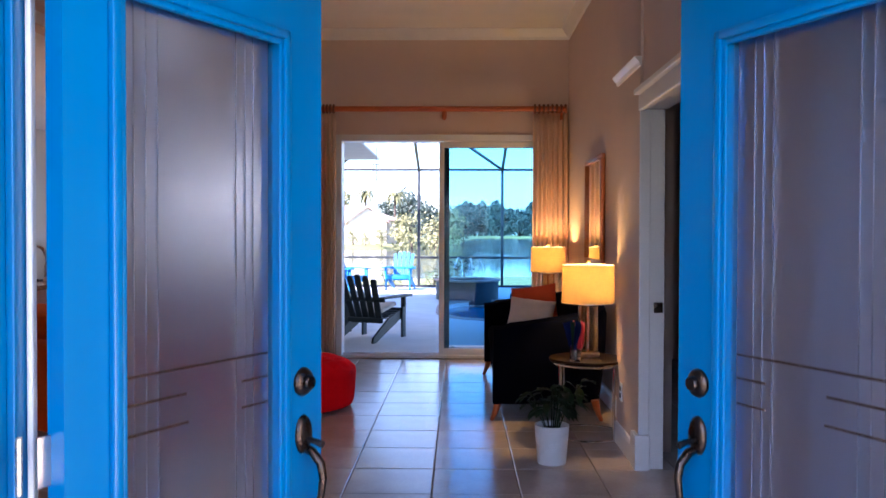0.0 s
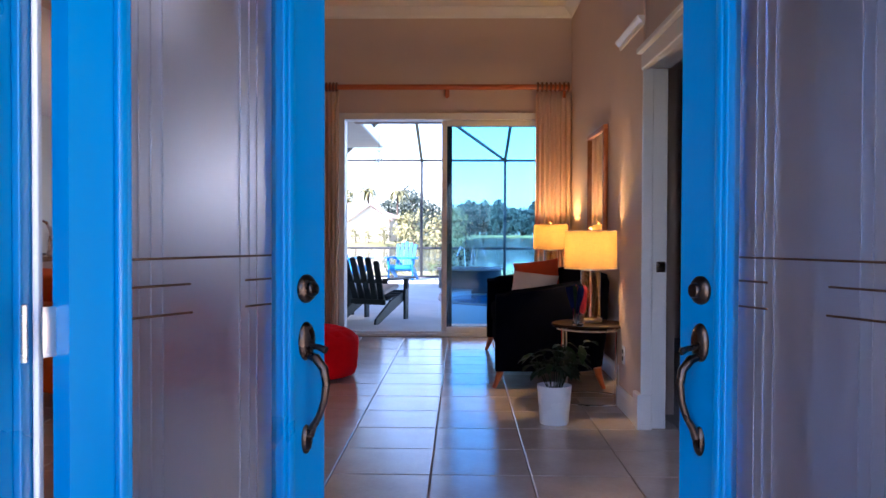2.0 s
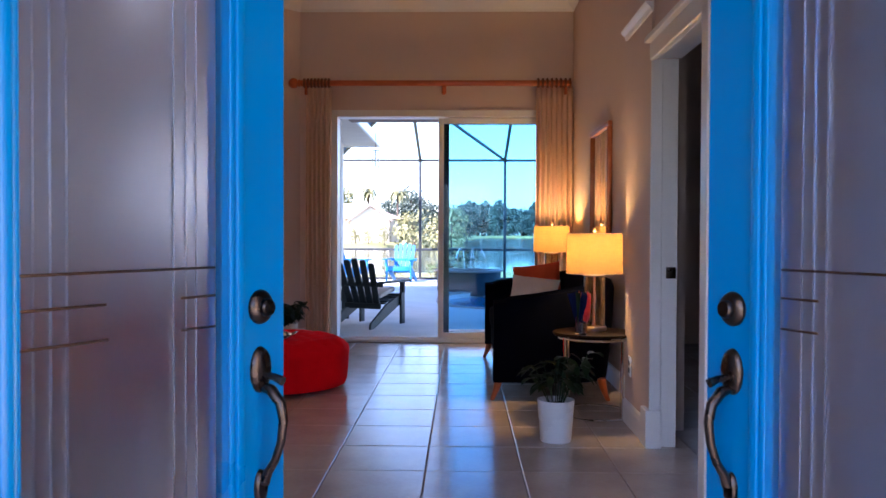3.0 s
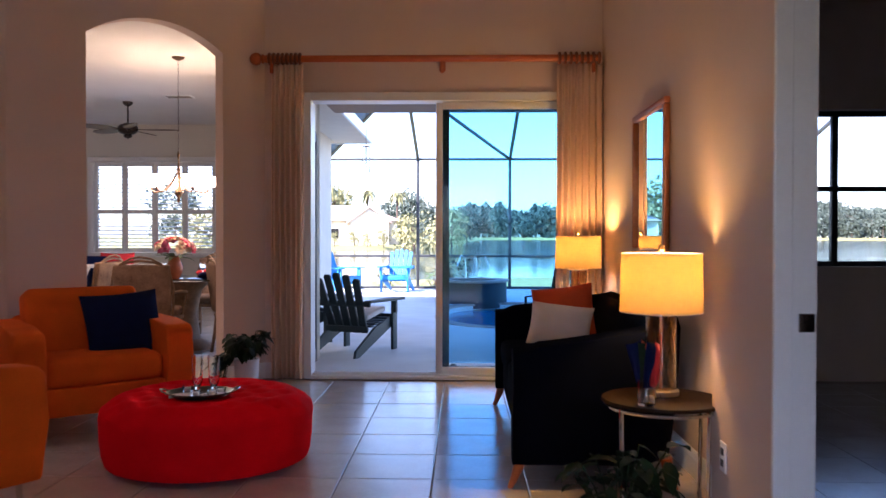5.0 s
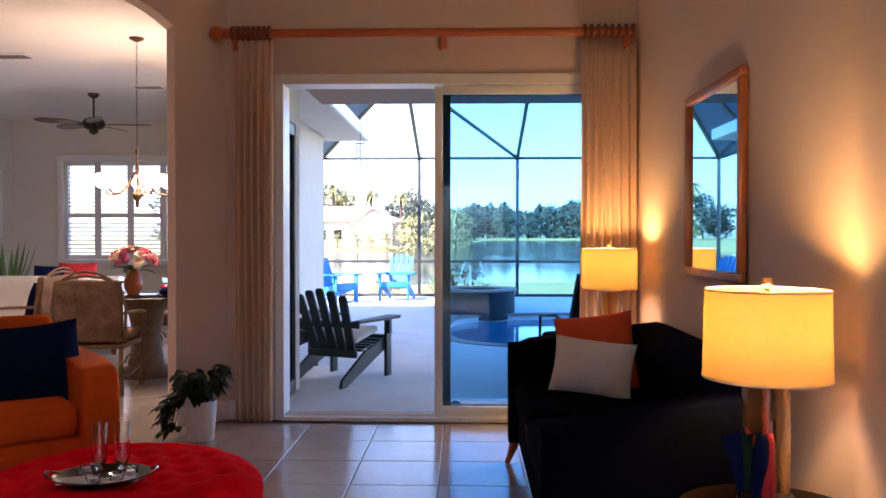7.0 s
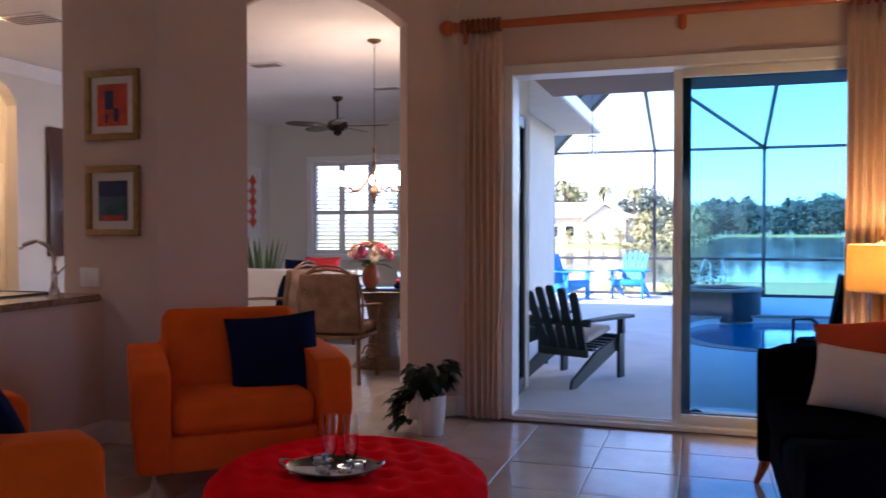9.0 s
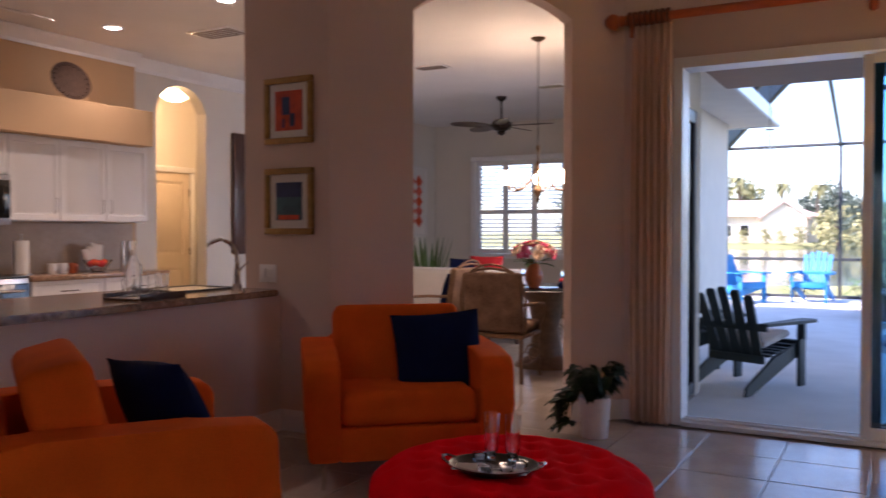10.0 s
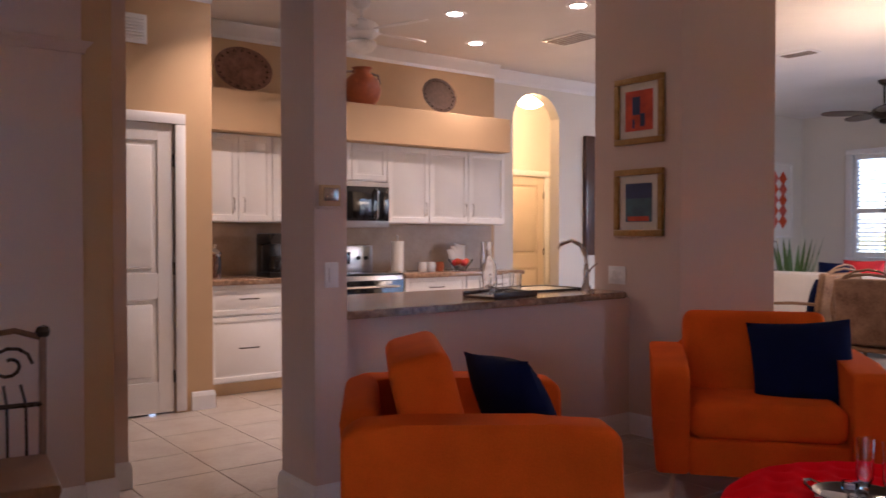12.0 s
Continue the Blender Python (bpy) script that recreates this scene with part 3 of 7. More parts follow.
def tile_mesh(w, d):
    bm = bmesh.new()
    h, e = 0.010, 0.004
    lo = [bm.verts.new((sx * w / 2, sy * d / 2, -h)) for sx, sy in ((-1, -1), (1, -1), (1, 1), (-1, 1))]
    mi = [bm.verts.new((sx * w / 2, sy * d / 2, -e * 0.6)) for sx, sy in ((-1, -1), (1, -1), (1, 1), (-1, 1))]
    hi = [bm.verts.new((sx * (w / 2 - e), sy * (d / 2 - e), 0)) for sx, sy in ((-1, -1), (1, -1), (1, 1), (-1, 1))]
    bm.faces.new(hi)
    for a, b in ((lo, mi), (mi, hi)):
        for i in range(4):
            bm.faces.new((a[i], a[(i + 1) % 4], b[(i + 1) % 4], b[i]))
    return mesh_of("tile", bm, M["tile"], smooth=False)

# ---- front doors ----
def tube_on(parent, name, pts, r, material, label="", seg=8):
    bm = bmesh.new()
    tube(bm, pts, r, seg)
    return part(name, bm, material, parent, label)


def box_on(parent, name, c, s, material, bevel=0.0, label="", m=None, smooth=True):
    bm = bmesh.new()
    box(bm, c, s, bevel, m)
    return part(name, bm, material, parent, label, smooth)


def lathe_on(parent, name, profile, material, at=(0, 0, 0), m=None, seg=24, label=""):
    bm = bmesh.new()
    lathe(bm, profile, seg, at, m)
    return part(name, bm, material, parent, label)


def front_door(side, at, rz, label):
    """A glazed leaf hung at its origin; side +1 reaches to +x, -1 to -x. The outer face looks to -y."""
    w, h, t = 0.79, 2.03, 0.045
    d = thing("front_door", label, "door", at, rz, "pair of front doors")
    bm = bmesh.new()
    gx0, gx1, gz0, gz1 = 0.170, 0.625, 0.24, 1.77
    for x0, x1, z0, z1 in ((0.045, gx0, 0, h), (gx1, w, 0, h), (gx0, gx1, 0, gz0), (gx0, gx1, gz1, h)):
        box(bm, (side * (x0 + x1) / 2, 0, (z0 + z1) / 2 + 0.012), (x1 - x0, t, z1 - z0))
    part("leaf", bm, M["bluedoor"], d, smooth=False)
    for f in (-1, 1):
        bm = bmesh.new()
        for k, (o, e, dep) in enumerate(((0.0, 0.022, 0.016), (0.022, 0.036, 0.010))):
            for x0, x1, z0, z1 in ((gx0 - 0.03 + o, gx0 - 0.03 + e, gz0 - 0.03, gz1 + 0.03), (gx1 + 0.03 - e, gx1 + 0.03 - o, gz0 - 0.03, gz1 + 0.03),
                                   (gx0 - 0.03, gx1 + 0.03, gz0 - 0.03 + o, gz0 - 0.03 + e), (gx0 - 0.03, gx1 + 0.03, gz1 + 0.03 - e, gz1 + 0.03 - o)):
                box(bm, (side * (x0 + x1) / 2, f * (t / 2 + dep / 2), (z0 + z1) / 2 + 0.012), (abs(x1 - x0), dep, abs(z1 - z0)), 0.004)
        part("glazing_bead", bm, M["bluedoor"], d)
    cuts = (0.215, 0.245, 0.275, 0.50, 0.53, 0.556)
    half = 0.0014
    edges = [gx0 + 0.018] + [v for x in cuts for v in (x - half, x + half)] + [gx1 - 0.018]
    zc = (gz0 + gz1) / 2 + 0.012
    bm = bmesh.new()
    for x0, x1 in zip(edges[::2], edges[1::2]):
        box(bm, (side * (x0 + x1) / 2, 0, zc), (x1 - x0, 0.008, gz1 - gz0))
    pane = part("pane", bm, M["frosted"], d, "frosted glass with cut clear lines", smooth=False)
    pane.visible_shadow = False
    for x in (gx0 + 0.008, gx1 - 0.008):
        bm = bmesh.new()
        box(bm, (side * x, 0, (gz0 + gz1) / 2 + 0.012), (0.0175, 0.006, gz1 - gz0))
        part("clear_edge", bm, M["clear"], d, smooth=False).visible_shadow = False
    for x in cuts:
        bm = bmesh.new()
        box(bm, (side * x, 0, zc), (2 * half, 0.005, gz1 - gz0))
        part("cut_line", bm, M["clear"], pane, smooth=False).visible_shadow = False
    for z, runs in ((1.05, ((0.3975, 0.415),)), (0.995, ((0.27, 0.16), (0.56, 0.09))), (0.935, ((0.27, 0.17), (0.56, 0.09)))):
        for xc, bl in runs:
            bm = bmesh.new()
            box(bm, (side * xc, -0.0055, z), (bl, 0.004, 0.005), 0.0016, seg=1)
            part("cross_line", bm, M["brass"], pane, "thin bronze line across the glass")
    out = Matrix.Rotation(radians(90), 4, "X")
    hx = side * 0.715
    lathe_on(d, "deadbolt", [(0, 0.028), (0.016, 0.028), (0.019, 0.024), (0.019, 0.016), (0.027, 0.014), (0.033, 0.008), (0.036, 0.003), (0.036, 0)], M["bronze"], (hx, -t / 2, 0.965), out, 28)
    esc = lathe_on(d, "handle_plate", [(0, 0.014), (0.026, 0.012), (0.034, 0.006), (0.036, 0)], M["bronze"], (hx, -t / 2, 0.835), out @ Matrix.Diagonal((0.85, 1.35, 1, 1)), 28)
    tube_on(esc, "thumb_latch", [(hx, -t / 2 - 0.01, 0.825), (hx, -t / 2 - 0.04, 0.822), (hx + side * 0.002, -t / 2 - 0.06, 0.815)], [0.006, 0.008, 0.010], M["bronze"])
    y0 = -t / 2
    pts = [(hx, y0 - 0.01, 0.80), (hx, y0 - 0.030, 0.795), (hx, y0 - 0.055, 0.77), (hx, y0 - 0.062, 0.735), (hx, y0 - 0.056, 0.69), (hx, y0 - 0.040, 0.65), (hx, y0 - 0.022, 0.625), (hx, y0 - 0.012, 0.60)]
    tube_on(d, "grip_handle", pts, [0.010, 0.012, 0.0115, 0.010, 0.009, 0.0085, 0.0095, 0.011], M["bronze"], "curved dark bronze grip", 12)
    lathe_on(d, "grip_foot", [(0, 0.012), (0.016, 0.010), (0.021, 0.004), (0.022, 0)], M["bronze"], (hx, y0, 0.59), out @ Matrix.Diagonal((0.85, 1.7, 1, 1)), 24)
    lathe_on(d, "inner_knob", [(0, 0.05), (0.02, 0.048), (0.026, 0.036), (0.02, 0.024), (0.012, 0.02), (0.012, 0.006), (0.030, 0.004), (0.031, 0)], M["bronze"], (hx, -y0, 0.835), Matrix.Rotation(radians(-90), 4, "X"), 20)
    box_on(d, "latch_plate", (side * (w + 0.001), 0, 0.835), (0.003, 0.026, 0.06), M["bronze"], 0.001)
    for z in (0.22, 0.925, 1.80):
        bm = bmesh.new()
        box(bm, (side * 0.034, 0.016, z), (0.030, 0.005, 0.09), 0.001)
        lathe(bm, [(0, -0.052), (0.006, -0.05), (0.006, 0.05), (0, 0.052)], 10, (-side * 0.008, 0.026, z))
        part("hinge", bm, M["nickel"], d)
    return d


front_door(1, (-0.735, FRONT + 0.01, 0), 62.5, "blue painted front door with frosted glass, standing open inward")
front_door(-1, (0.915, FRONT + 0.01, 0), -65.0, "blue painted front door with frosted glass, standing open inward")
bm = bmesh.new()
for x, s in ((DOOR_L, 1), (DOOR_R, -1)):
    box(bm, (x + s * 0.022, FRONT + 0.035, 1.07), (0.044, 0.15, 2.12), 0.004)
    box(bm, (x + s * 0.052, FRONT + 0.08, 1.07), (0.016, 0.05, 2.10), 0.003)
    box(bm, (x - s * 0.055, FRONT - 0.052, 1.09), (0.16, 0.035, 2.18), 0.010)
    box(bm, (x - s * 0.11, FRONT - 0.06, 1.09), (0.05, 0.05, 2.18), 0.010)
box(bm, (0.08, FRONT + 0.035, 2.105), (1.77, 0.15, 0.045), 0.004)
box(bm, (0.08, FRONT - 0.052, 2.21), (2.15, 0.035, 0.14), 0.010)
structure("door_frame", bm, M["bluedoor"], "blue painted frame of the front doors", "door frame")
bm = bmesh.new()
for x in (DOOR_L + 0.068, DOOR_R - 0.068):
    box(bm, (x, FRONT + 0.10, 1.05), (0.012, 0.02, 2.06), 0.004)
structure("weather_strip", bm, M["trim"], "white weather strip in the door frame", "trim")
bm = bmesh.new()
box(bm, (0.08, FRONT - 0.01, 0.004), (1.76, 0.20, 0.022), 0.006)
structure("threshold", bm, M["nickel"], "metal door threshold", "threshold")

# ---- sliding patio door ----
SX0, SX1, SH = -1.32, 0.99, 2.40
bm = bmesh.new()
box(bm, (SX0 + 0.03, BACK + 0.085, SH / 2), (0.06, 0.20, SH), 0.004)
box(bm, (SX1 - 0.03, BACK + 0.085, SH / 2), (0.06, 0.20, SH), 0.004)
box(bm, ((SX0 + SX1) / 2, BACK + 0.085, SH - 0.035), (SX1 - SX0 - 0.12, 0.20, 0.07), 0.004)
box(bm, ((SX0 + SX1) / 2, BACK + 0.085, 0.012), (SX1 - SX0 - 0.12, 0.22, 0.03), 0.004)
for y in (0.05, 0.12):
    box(bm, ((SX0 + SX1) / 2, BACK + y, 0.034), (SX1 - SX0 - 0.12, 0.012, 0.016))
structure("sliding_door_frame", bm, M["vinyl"], "white aluminium frame of the sliding door", "door frame")


def slider_panel(x0, x1, y, label, dark=False):
    d = thing("sliding_door", label, "sliding door", (0, 0, 0), 0, "sliding door panels", "")
    fr = M["vinyl"] if not dark else M["cage"]
    for x in (x0 + 0.028, x1 - 0.028):
        box_on(d, "stile", (x, y, SH / 2 - 0.02), (0.056, 0.034, SH - 0.12), fr, 0.004)
    for z, hh in ((0.068, 0.055), (SH - 0.105, 0.06)):
        box_on(d, "rail", ((x0 + x1) / 2, y, z), (x1 - x0 - 0.112, 0.032, hh), fr, 0.004)
    p = box_on(d, "pane", ((x0 + x1) / 2, y, SH / 2), (x1 - x0 - 0.10, 0.006, SH - 0.26), M["tinted"] if not dark else M["screenglass"], smooth=False)
    p.visible_shadow = False
    return d


s1 = slider_panel(-0.215, 0.93, BACK + 0.05, "white framed sliding glass panel with blue-grey tinted glass")
box_on(s1, "pull_handle", (-0.187, BACK + 0.028, 1.02), (0.022, 0.02, 0.22), M["vinyl"], 0.006)
slider_panel(-0.160, 0.925, BACK + 0.12, "dark framed screen panel slid behind the glass", True)
bm = bmesh.new()
lathe(bm, [(0, -0.012), (0.048, -0.012), (0.052, -0.006), (0.052, 0.006), (0.048, 0.012), (0, 0.012)], 20, (0, 0, 0.0), Matrix.Rotation(radians(90), 4, "X"))
solid("float_disc", bm, M["black"], "small round black disc standing by the sliding door", "disc", (-0.07, BACK + 0.36, 0.024))

# ---- curtain rod and curtains ----
rod = thing("curtain_rod", "reddish wooden curtain rod with turned finials", "curtain rod", (0, 8.80, 2.66))
bm = bmesh.new()
tube(bm, [(-1.60, 0, 0), (1.12, 0, 0)], 0.029, 16)
part("pole", bm, M["wood_or"], rod)
toy = Matrix.Rotation(radians(-90), 4, "Y")
fin = [(0, 0.150), (0.024, 0.146), (0.045, 0.126), (0.054, 0.098), (0.046, 0.070), (0.028, 0.054), (0.038, 0.046), (0.038, 0.034), (0.028, 0.026), (0.034, 0.012), (0.034, 0)]
lathe_on(rod, "finial", fin, M["wood_or"], (-1.60, 0, 0), toy, 24)
for k, x in enumerate([-1.585 + 0.036 * i for i in range(8)] + [0.80 + 0.046 * i for i in range(8)]):
    bm = bmesh.new()
    tube(bm, [(x, 0.040 * math.cos(a), 0.040 * math.sin(a)) for a in [2 * math.pi * i / 16 for i in range(16)]], 0.0125, 8, True)
    part("ring", bm, M["wood_rd"], rod)
for x in (-1.62 + 0.05, -0.16, 1.08):
    bm = bmesh.new()
    box(bm, (x, 0.05, -0.02), (0.03, 0.10, 0.03), 0.006)
    box(bm, (x, 0.0, -0.06), (0.030, 0.03, 0.12), 0.010)
    box(bm, (x, 0.092, -0.03), (0.05, 0.014, 0.12), 0.006)
    part("bracket", bm, M["wood_or"], rod)


def curtain(x0, x1, folds, seed, label):
    rnd = random.Random(seed)
    n, k = folds * 10, 22
    bm = bmesh.new()
    ph = [rnd.uniform(-0.5, 0.5) for _ in range(folds + 2)]
    grid = []
    for j in range(k + 1):
        v = j / k
        z = 2.615 - v * 2.60
        row = []
        for i in range(n + 1):
            u = i / n
            f = u * folds
            amp = 0.010 + 0.018 * min(1, v * 5)
            wob = ph[int(f)] * (1 - f % 1) + ph[int(f) + 1] * (f % 1)
            y = amp * math.sin(2 * math.pi * (f + 0.10 * wob * v)) * (1 + 0.3 * wob)
            x = x0 + (x1 - x0) * u + 0.012 * math.sin(5 * u + 3 * v + seed) * v
            row.append(bm.verts.new((x, y, z)))
        grid.append(row)
    for a, b in zip(grid, grid[1:]):
        for i in range(n):
            bm.faces.new((a[i], a[i + 1], b[i + 1], b[i]))
    ob = solid("curtain", bm, M["curtain"], label, "curtain", (0, 8.80, 0), group="curtains at the sliding door")
    so = ob.modifiers.new("thick", "SOLIDIFY")
    so.thickness = 0.002
    return ob


curtain(-1.57, -1.31, 6, 3, "gathered beige linen curtain beside the patio door")
curtain(0.78, 1.15, 7, 8, "beige linen curtain lit by the table lamp")

# ---- mirror, switches, small wall things ----
mir = thing("wall_mirror", "tall wall mirror in a coppery orange frame", "mirror", (1.165, 7.06, 1.085), -90)
W, H = 0.87, 0.90
for x, z, sx, sz in ((0, 0.02, W, 0.04), (0, H - 0.02, W, 0.04), (-W / 2 + 0.02, H / 2, 0.04, H - 0.08), (W / 2 - 0.02, H / 2, 0.04, H - 0.08)):
    box_on(mir, "frame_bar", (x, -0.018, z), (sx, 0.036, sz), M["copper"], 0.008)
box_on(mir, "glass", (0, -0.010, H / 2), (W - 0.08, 0.012, H - 0.08), M["mirror"], smooth=False)


def plate(at, rz, label, kind_name, holes):
    p = thing(kind_name, label, kind_name.replace("_", " "), at, rz)
    n = len(holes)
    box_on(p, "cover", (0, -0.004, 0), (0.07 * max(1, n), 0.007, 0.115), M["trim"], 0.003)
    for i, hk in enumerate(holes):
        x = (i - (n - 1) / 2) * 0.06
        if hk == "o":
            for z in (-0.022, 0.022):
                box_on(p, "socket", (x, -0.009, z), (0.032, 0.004, 0.028), M["black"] if kind_name == "wall_socket" else M["trim"], 0.002)
        else:
            box_on(p, "rocker", (x, -0.010, 0), (0.032, 0.008, 0.065), M["trim"], 0.002)


plate((1.169, 5.60, 0.35), -90, "white wall socket near the side table", "wall_socket", "o")
plate((1.019, 5.18, 0.35), -90, "white wall socket on the pier", "wall_socket", "o")
plate((-3.58, 7.539, 1.00), 0, "white switch and socket plate above the bar", "wall_switch", "ro")
plate((-3.299, 5.29, 1.08), 90, "white light switch plate on the column", "wall_switch", "r")
th = thing("thermostat", "beige thermostat in a small frame on the column", "thermostat", (-3.299, 5.277, 1.437), 90)
box_on(th, "housing", (0, -0.012, 0.0), (0.105, 0.024, 0.095), M["tan"], 0.006)
box_on(th, "display", (0, -0.026, 0.005), (0.075, 0.004, 0.06), M["pewter"], 0.002)
box_on(th, "ledge", (0, -0.016, -0.055), (0.13, 0.032, 0.012), M["wall"], 0.003)
sp = thing("strike_plate", "brass strike plate on the doorway jamb", "strike plate", (1.125, 4.684, 0.92), 0)
box_on(sp, "keeper", (0, 0, 0), (0.05, 0.008, 0.06), M["bronze"], 0.002)


def framed(name, at, rz, w, h, bar, frame_mat, mat_w, inner, label, category="picture"):
    """A framed picture; the back lies on y = 0, and inner draws on the sheet."""
    p = thing(name, label, category, at, rz)
    for x, z, sx, sz in ((0, bar / 2, w, bar), (0, h - bar / 2, w, bar), (-w / 2 + bar / 2, h / 2, bar, h - 2 * bar), (w / 2 - bar / 2, h / 2, bar, h - 2 * bar)):
        b = bmesh.new()
        box(b, (x, -0.016, z), (sx, 0.03, sz), 0.007)
        f = part("frame_bar", b, frame_mat, p)
    box_on(p, "mount", (0, -0.008, h / 2), (w - 2 * bar, 0.008, h - 2 * bar), M["paper"], smooth=False)
    inner(p, w - 2 * bar - 2 * mat_w, h - 2 * bar - 2 * mat_w, h / 2)
    return p


def print_red(p, w, h, z):
    box_on(p, "print", (0, -0.014, z), (w, 0.004, h), M["art_red"], smooth=False)
    for x, dz, sx, sz in ((-0.02, 0.03, 0.10, 0.14), (0.03, -0.06, 0.06, 0.10), (-0.04, -0.08, 0.03, 0.07)):
        box_on(p, "figure_shape", (x, -0.0172, z + dz), (sx * 0.6, 0.002, sz * 0.8), M["art_navy"], 0.0)


def print_blue(p, w, h, z):
    box_on(p, "print", (0, -0.014, z), (w, 0.004, h), M["art_blue"], smooth=False)
    box_on(p, "colour_field", (0, -0.0172, z + h * 0.30), (w * 0.99, 0.002, h * 0.38), M["art_navy"])
    box_on(p, "colour_field", (0.0, -0.0172, z - h * 0.42), (w * 0.8, 0.002, h * 0.12), M["art_red"])


framed("picture", (-3.398, 7.539, 1.822), 0, 0.385, 0.42, 0.040, M["gold"], 0.045, print_red, "gilt framed abstract picture in red and orange")
framed("picture", (-3.398, 7.539, 1.250), 0, 0.385, 0.42, 0.040, M["gold"], 0.050, print_blue, "gilt framed abstract picture in teal and red")


def print_squares(p, w, h, z):
    box_on(p, "print", (0, -0.014, z), (w, 0.004, h), M["paper"], smooth=False)
    for i in range(3):
        for j in range(5):
            bm = bmesh.new()
            box(bm, (0, 0, 0), (w * 0.23, 0.003, w * 0.23), m=Matrix.Translation(((i - 1) * w * 0.33, -0.017, z + (j - 2) * h * 0.19)) @ Matrix.Rotation(radians(45), 4, "Y"))
            part("diamond", bm, M["art_red"] if (i + j) % 2 else M["rust"], p)


framed("picture", (-6.949, 14.9, 1.20), 90, 1.0, 1.15, 0.05, M["paper"], 0.10, print_squares, "white framed picture of red and orange diamonds")
bm = bmesh.new()
box(bm, (0, -0.03, 0), (0.26, 0.06, 1.42), 0.01)
solid("tall_panel", bm, M["wood_dk"], "tall narrow brown wood panel hung on the kitchen wall", "wall panel", (-6.895, 10.86, 1.72), 90)

# ---- loveseat ----
def loveseat():
    d = thing("loveseat", "dark navy velvet loveseat with rounded arms", "loveseat", (0.655, 6.88, 0), -90)
    Wd, Dp, th_ = 2.12, 0.82, 0.15
    path = []
    hx, fy, by, rad = Wd / 2, -Dp / 2, Dp / 2, 0.34
    for i in range(9):
        path.append((-hx, fy + (by - rad - fy) * i / 8, i / 8 * 0.6))
    for i in range(1, 9):
        a = math.pi - i / 8 * math.pi / 2
        path.append((-hx + rad + rad * math.cos(a), by - rad + rad * math.sin(a), 0.6 + 0.4 * i / 8))
    n = len(path)
    for i in range(1, 10):
        path.append((-hx + rad + (Wd - 2 * rad) * i / 10, by, 1.0))
    left = path[:n]
    path += [(-x, y, v) for x, y, v in reversed(left)]
    bm = bmesh.new()
    rings = []
    for i, (x, y, v) in enumerate(path):
        a, b = path[max(0, i - 1)], path[min(len(path) - 1, i + 1)]
        t = Vector((b[0] - a[0], b[1] - a[1])).normalized()
        nin = Vector((t.y, -t.x))
        h = 0.70 + 0.13 * v ** 1.5
        if i < 2 or i > len(path) - 3:
            h -= 0.02
        prof = [(0.02, 0.13), (-0.015, 0.40), (-0.03, h - 0.07), (-0.015, h - 0.02), (0.05, h), (0.11, h - 0.02), (0.135, h - 0.07), (th_, 0.42), (th_, 0.13)]
        rings.append([bm.verts.new((x + nin.x * o, y + nin.y * o, z)) for o, z in prof])
    for a, b in zip(rings, rings[1:]):
        for j in range(len(a)):
            q = (j + 1) % len(a)
            bm.faces.new((a[j], a[q], b[q], b[j]))
    bm.faces.new(rings[0])
    bm.faces.new(list(reversed(rings[-1])))
    part("shell", bm, M["navy"], d)
    box_on(d, "seat_base", (0, -0.01, 0.22), (Wd - 0.28, Dp - 0.12, 0.20), M["navy"], 0.03)
    for s in (-1, 1):
        bm = bmesh.new()
        box(bm, (s * 0.455, -0.05, 0.40), (0.90, 0.66, 0.16), 0.05, seg=4)
        part("seat_cushion", bm, M["navy"], d)
    for x in (-0.97, 0.97):
        for y, b in ((-0.37, -0.03), (0.32, 0.03)):
            bm = bmesh.new()
            tube(bm, [(x, y, 0.15), (x, y + b * 0.3, 0.10), (x, y + b, 0.04), (x, y + b * 1.6, 0.0)], [0.03, 0.026, 0.018, 0.014], 10)
            part("leg", bm, M["wood_or"], d, "reddish wooden leg")
    return d


loveseat()


def pillow(at, w, h, t, tilt, rz, material, label, group="", roll=0):
    """A cushion standing on its edge, leaning back by tilt degrees, its face to -y before rz."""
    bm = bmesh.new()
    cushion(bm, (0, 0, 0), (w, h, t * 1.25), 0.5, n=18)
    ob = solid("pillow", bm, material, label, "pillow", group=group)
    ob.matrix_world = pose(*at, 0, 0, rz) @ pose(0, 0, 0, 90 - tilt, 0, 0) @ pose(0, 0, 0, 0, 0, roll)
    return ob


pillow((0.70, 7.62, 0.66), 0.42, 0.42, 0.15, 18, -14, M["rust"], "rust orange square pillow on the navy loveseat", "pillows on the loveseat", 8)
pillow((0.645, 7.37, 0.62), 0.41, 0.29, 0.14, 22, -12, M["cream"], "cream rectangular pillow on the navy loveseat", "pillows on the loveseat", -6)


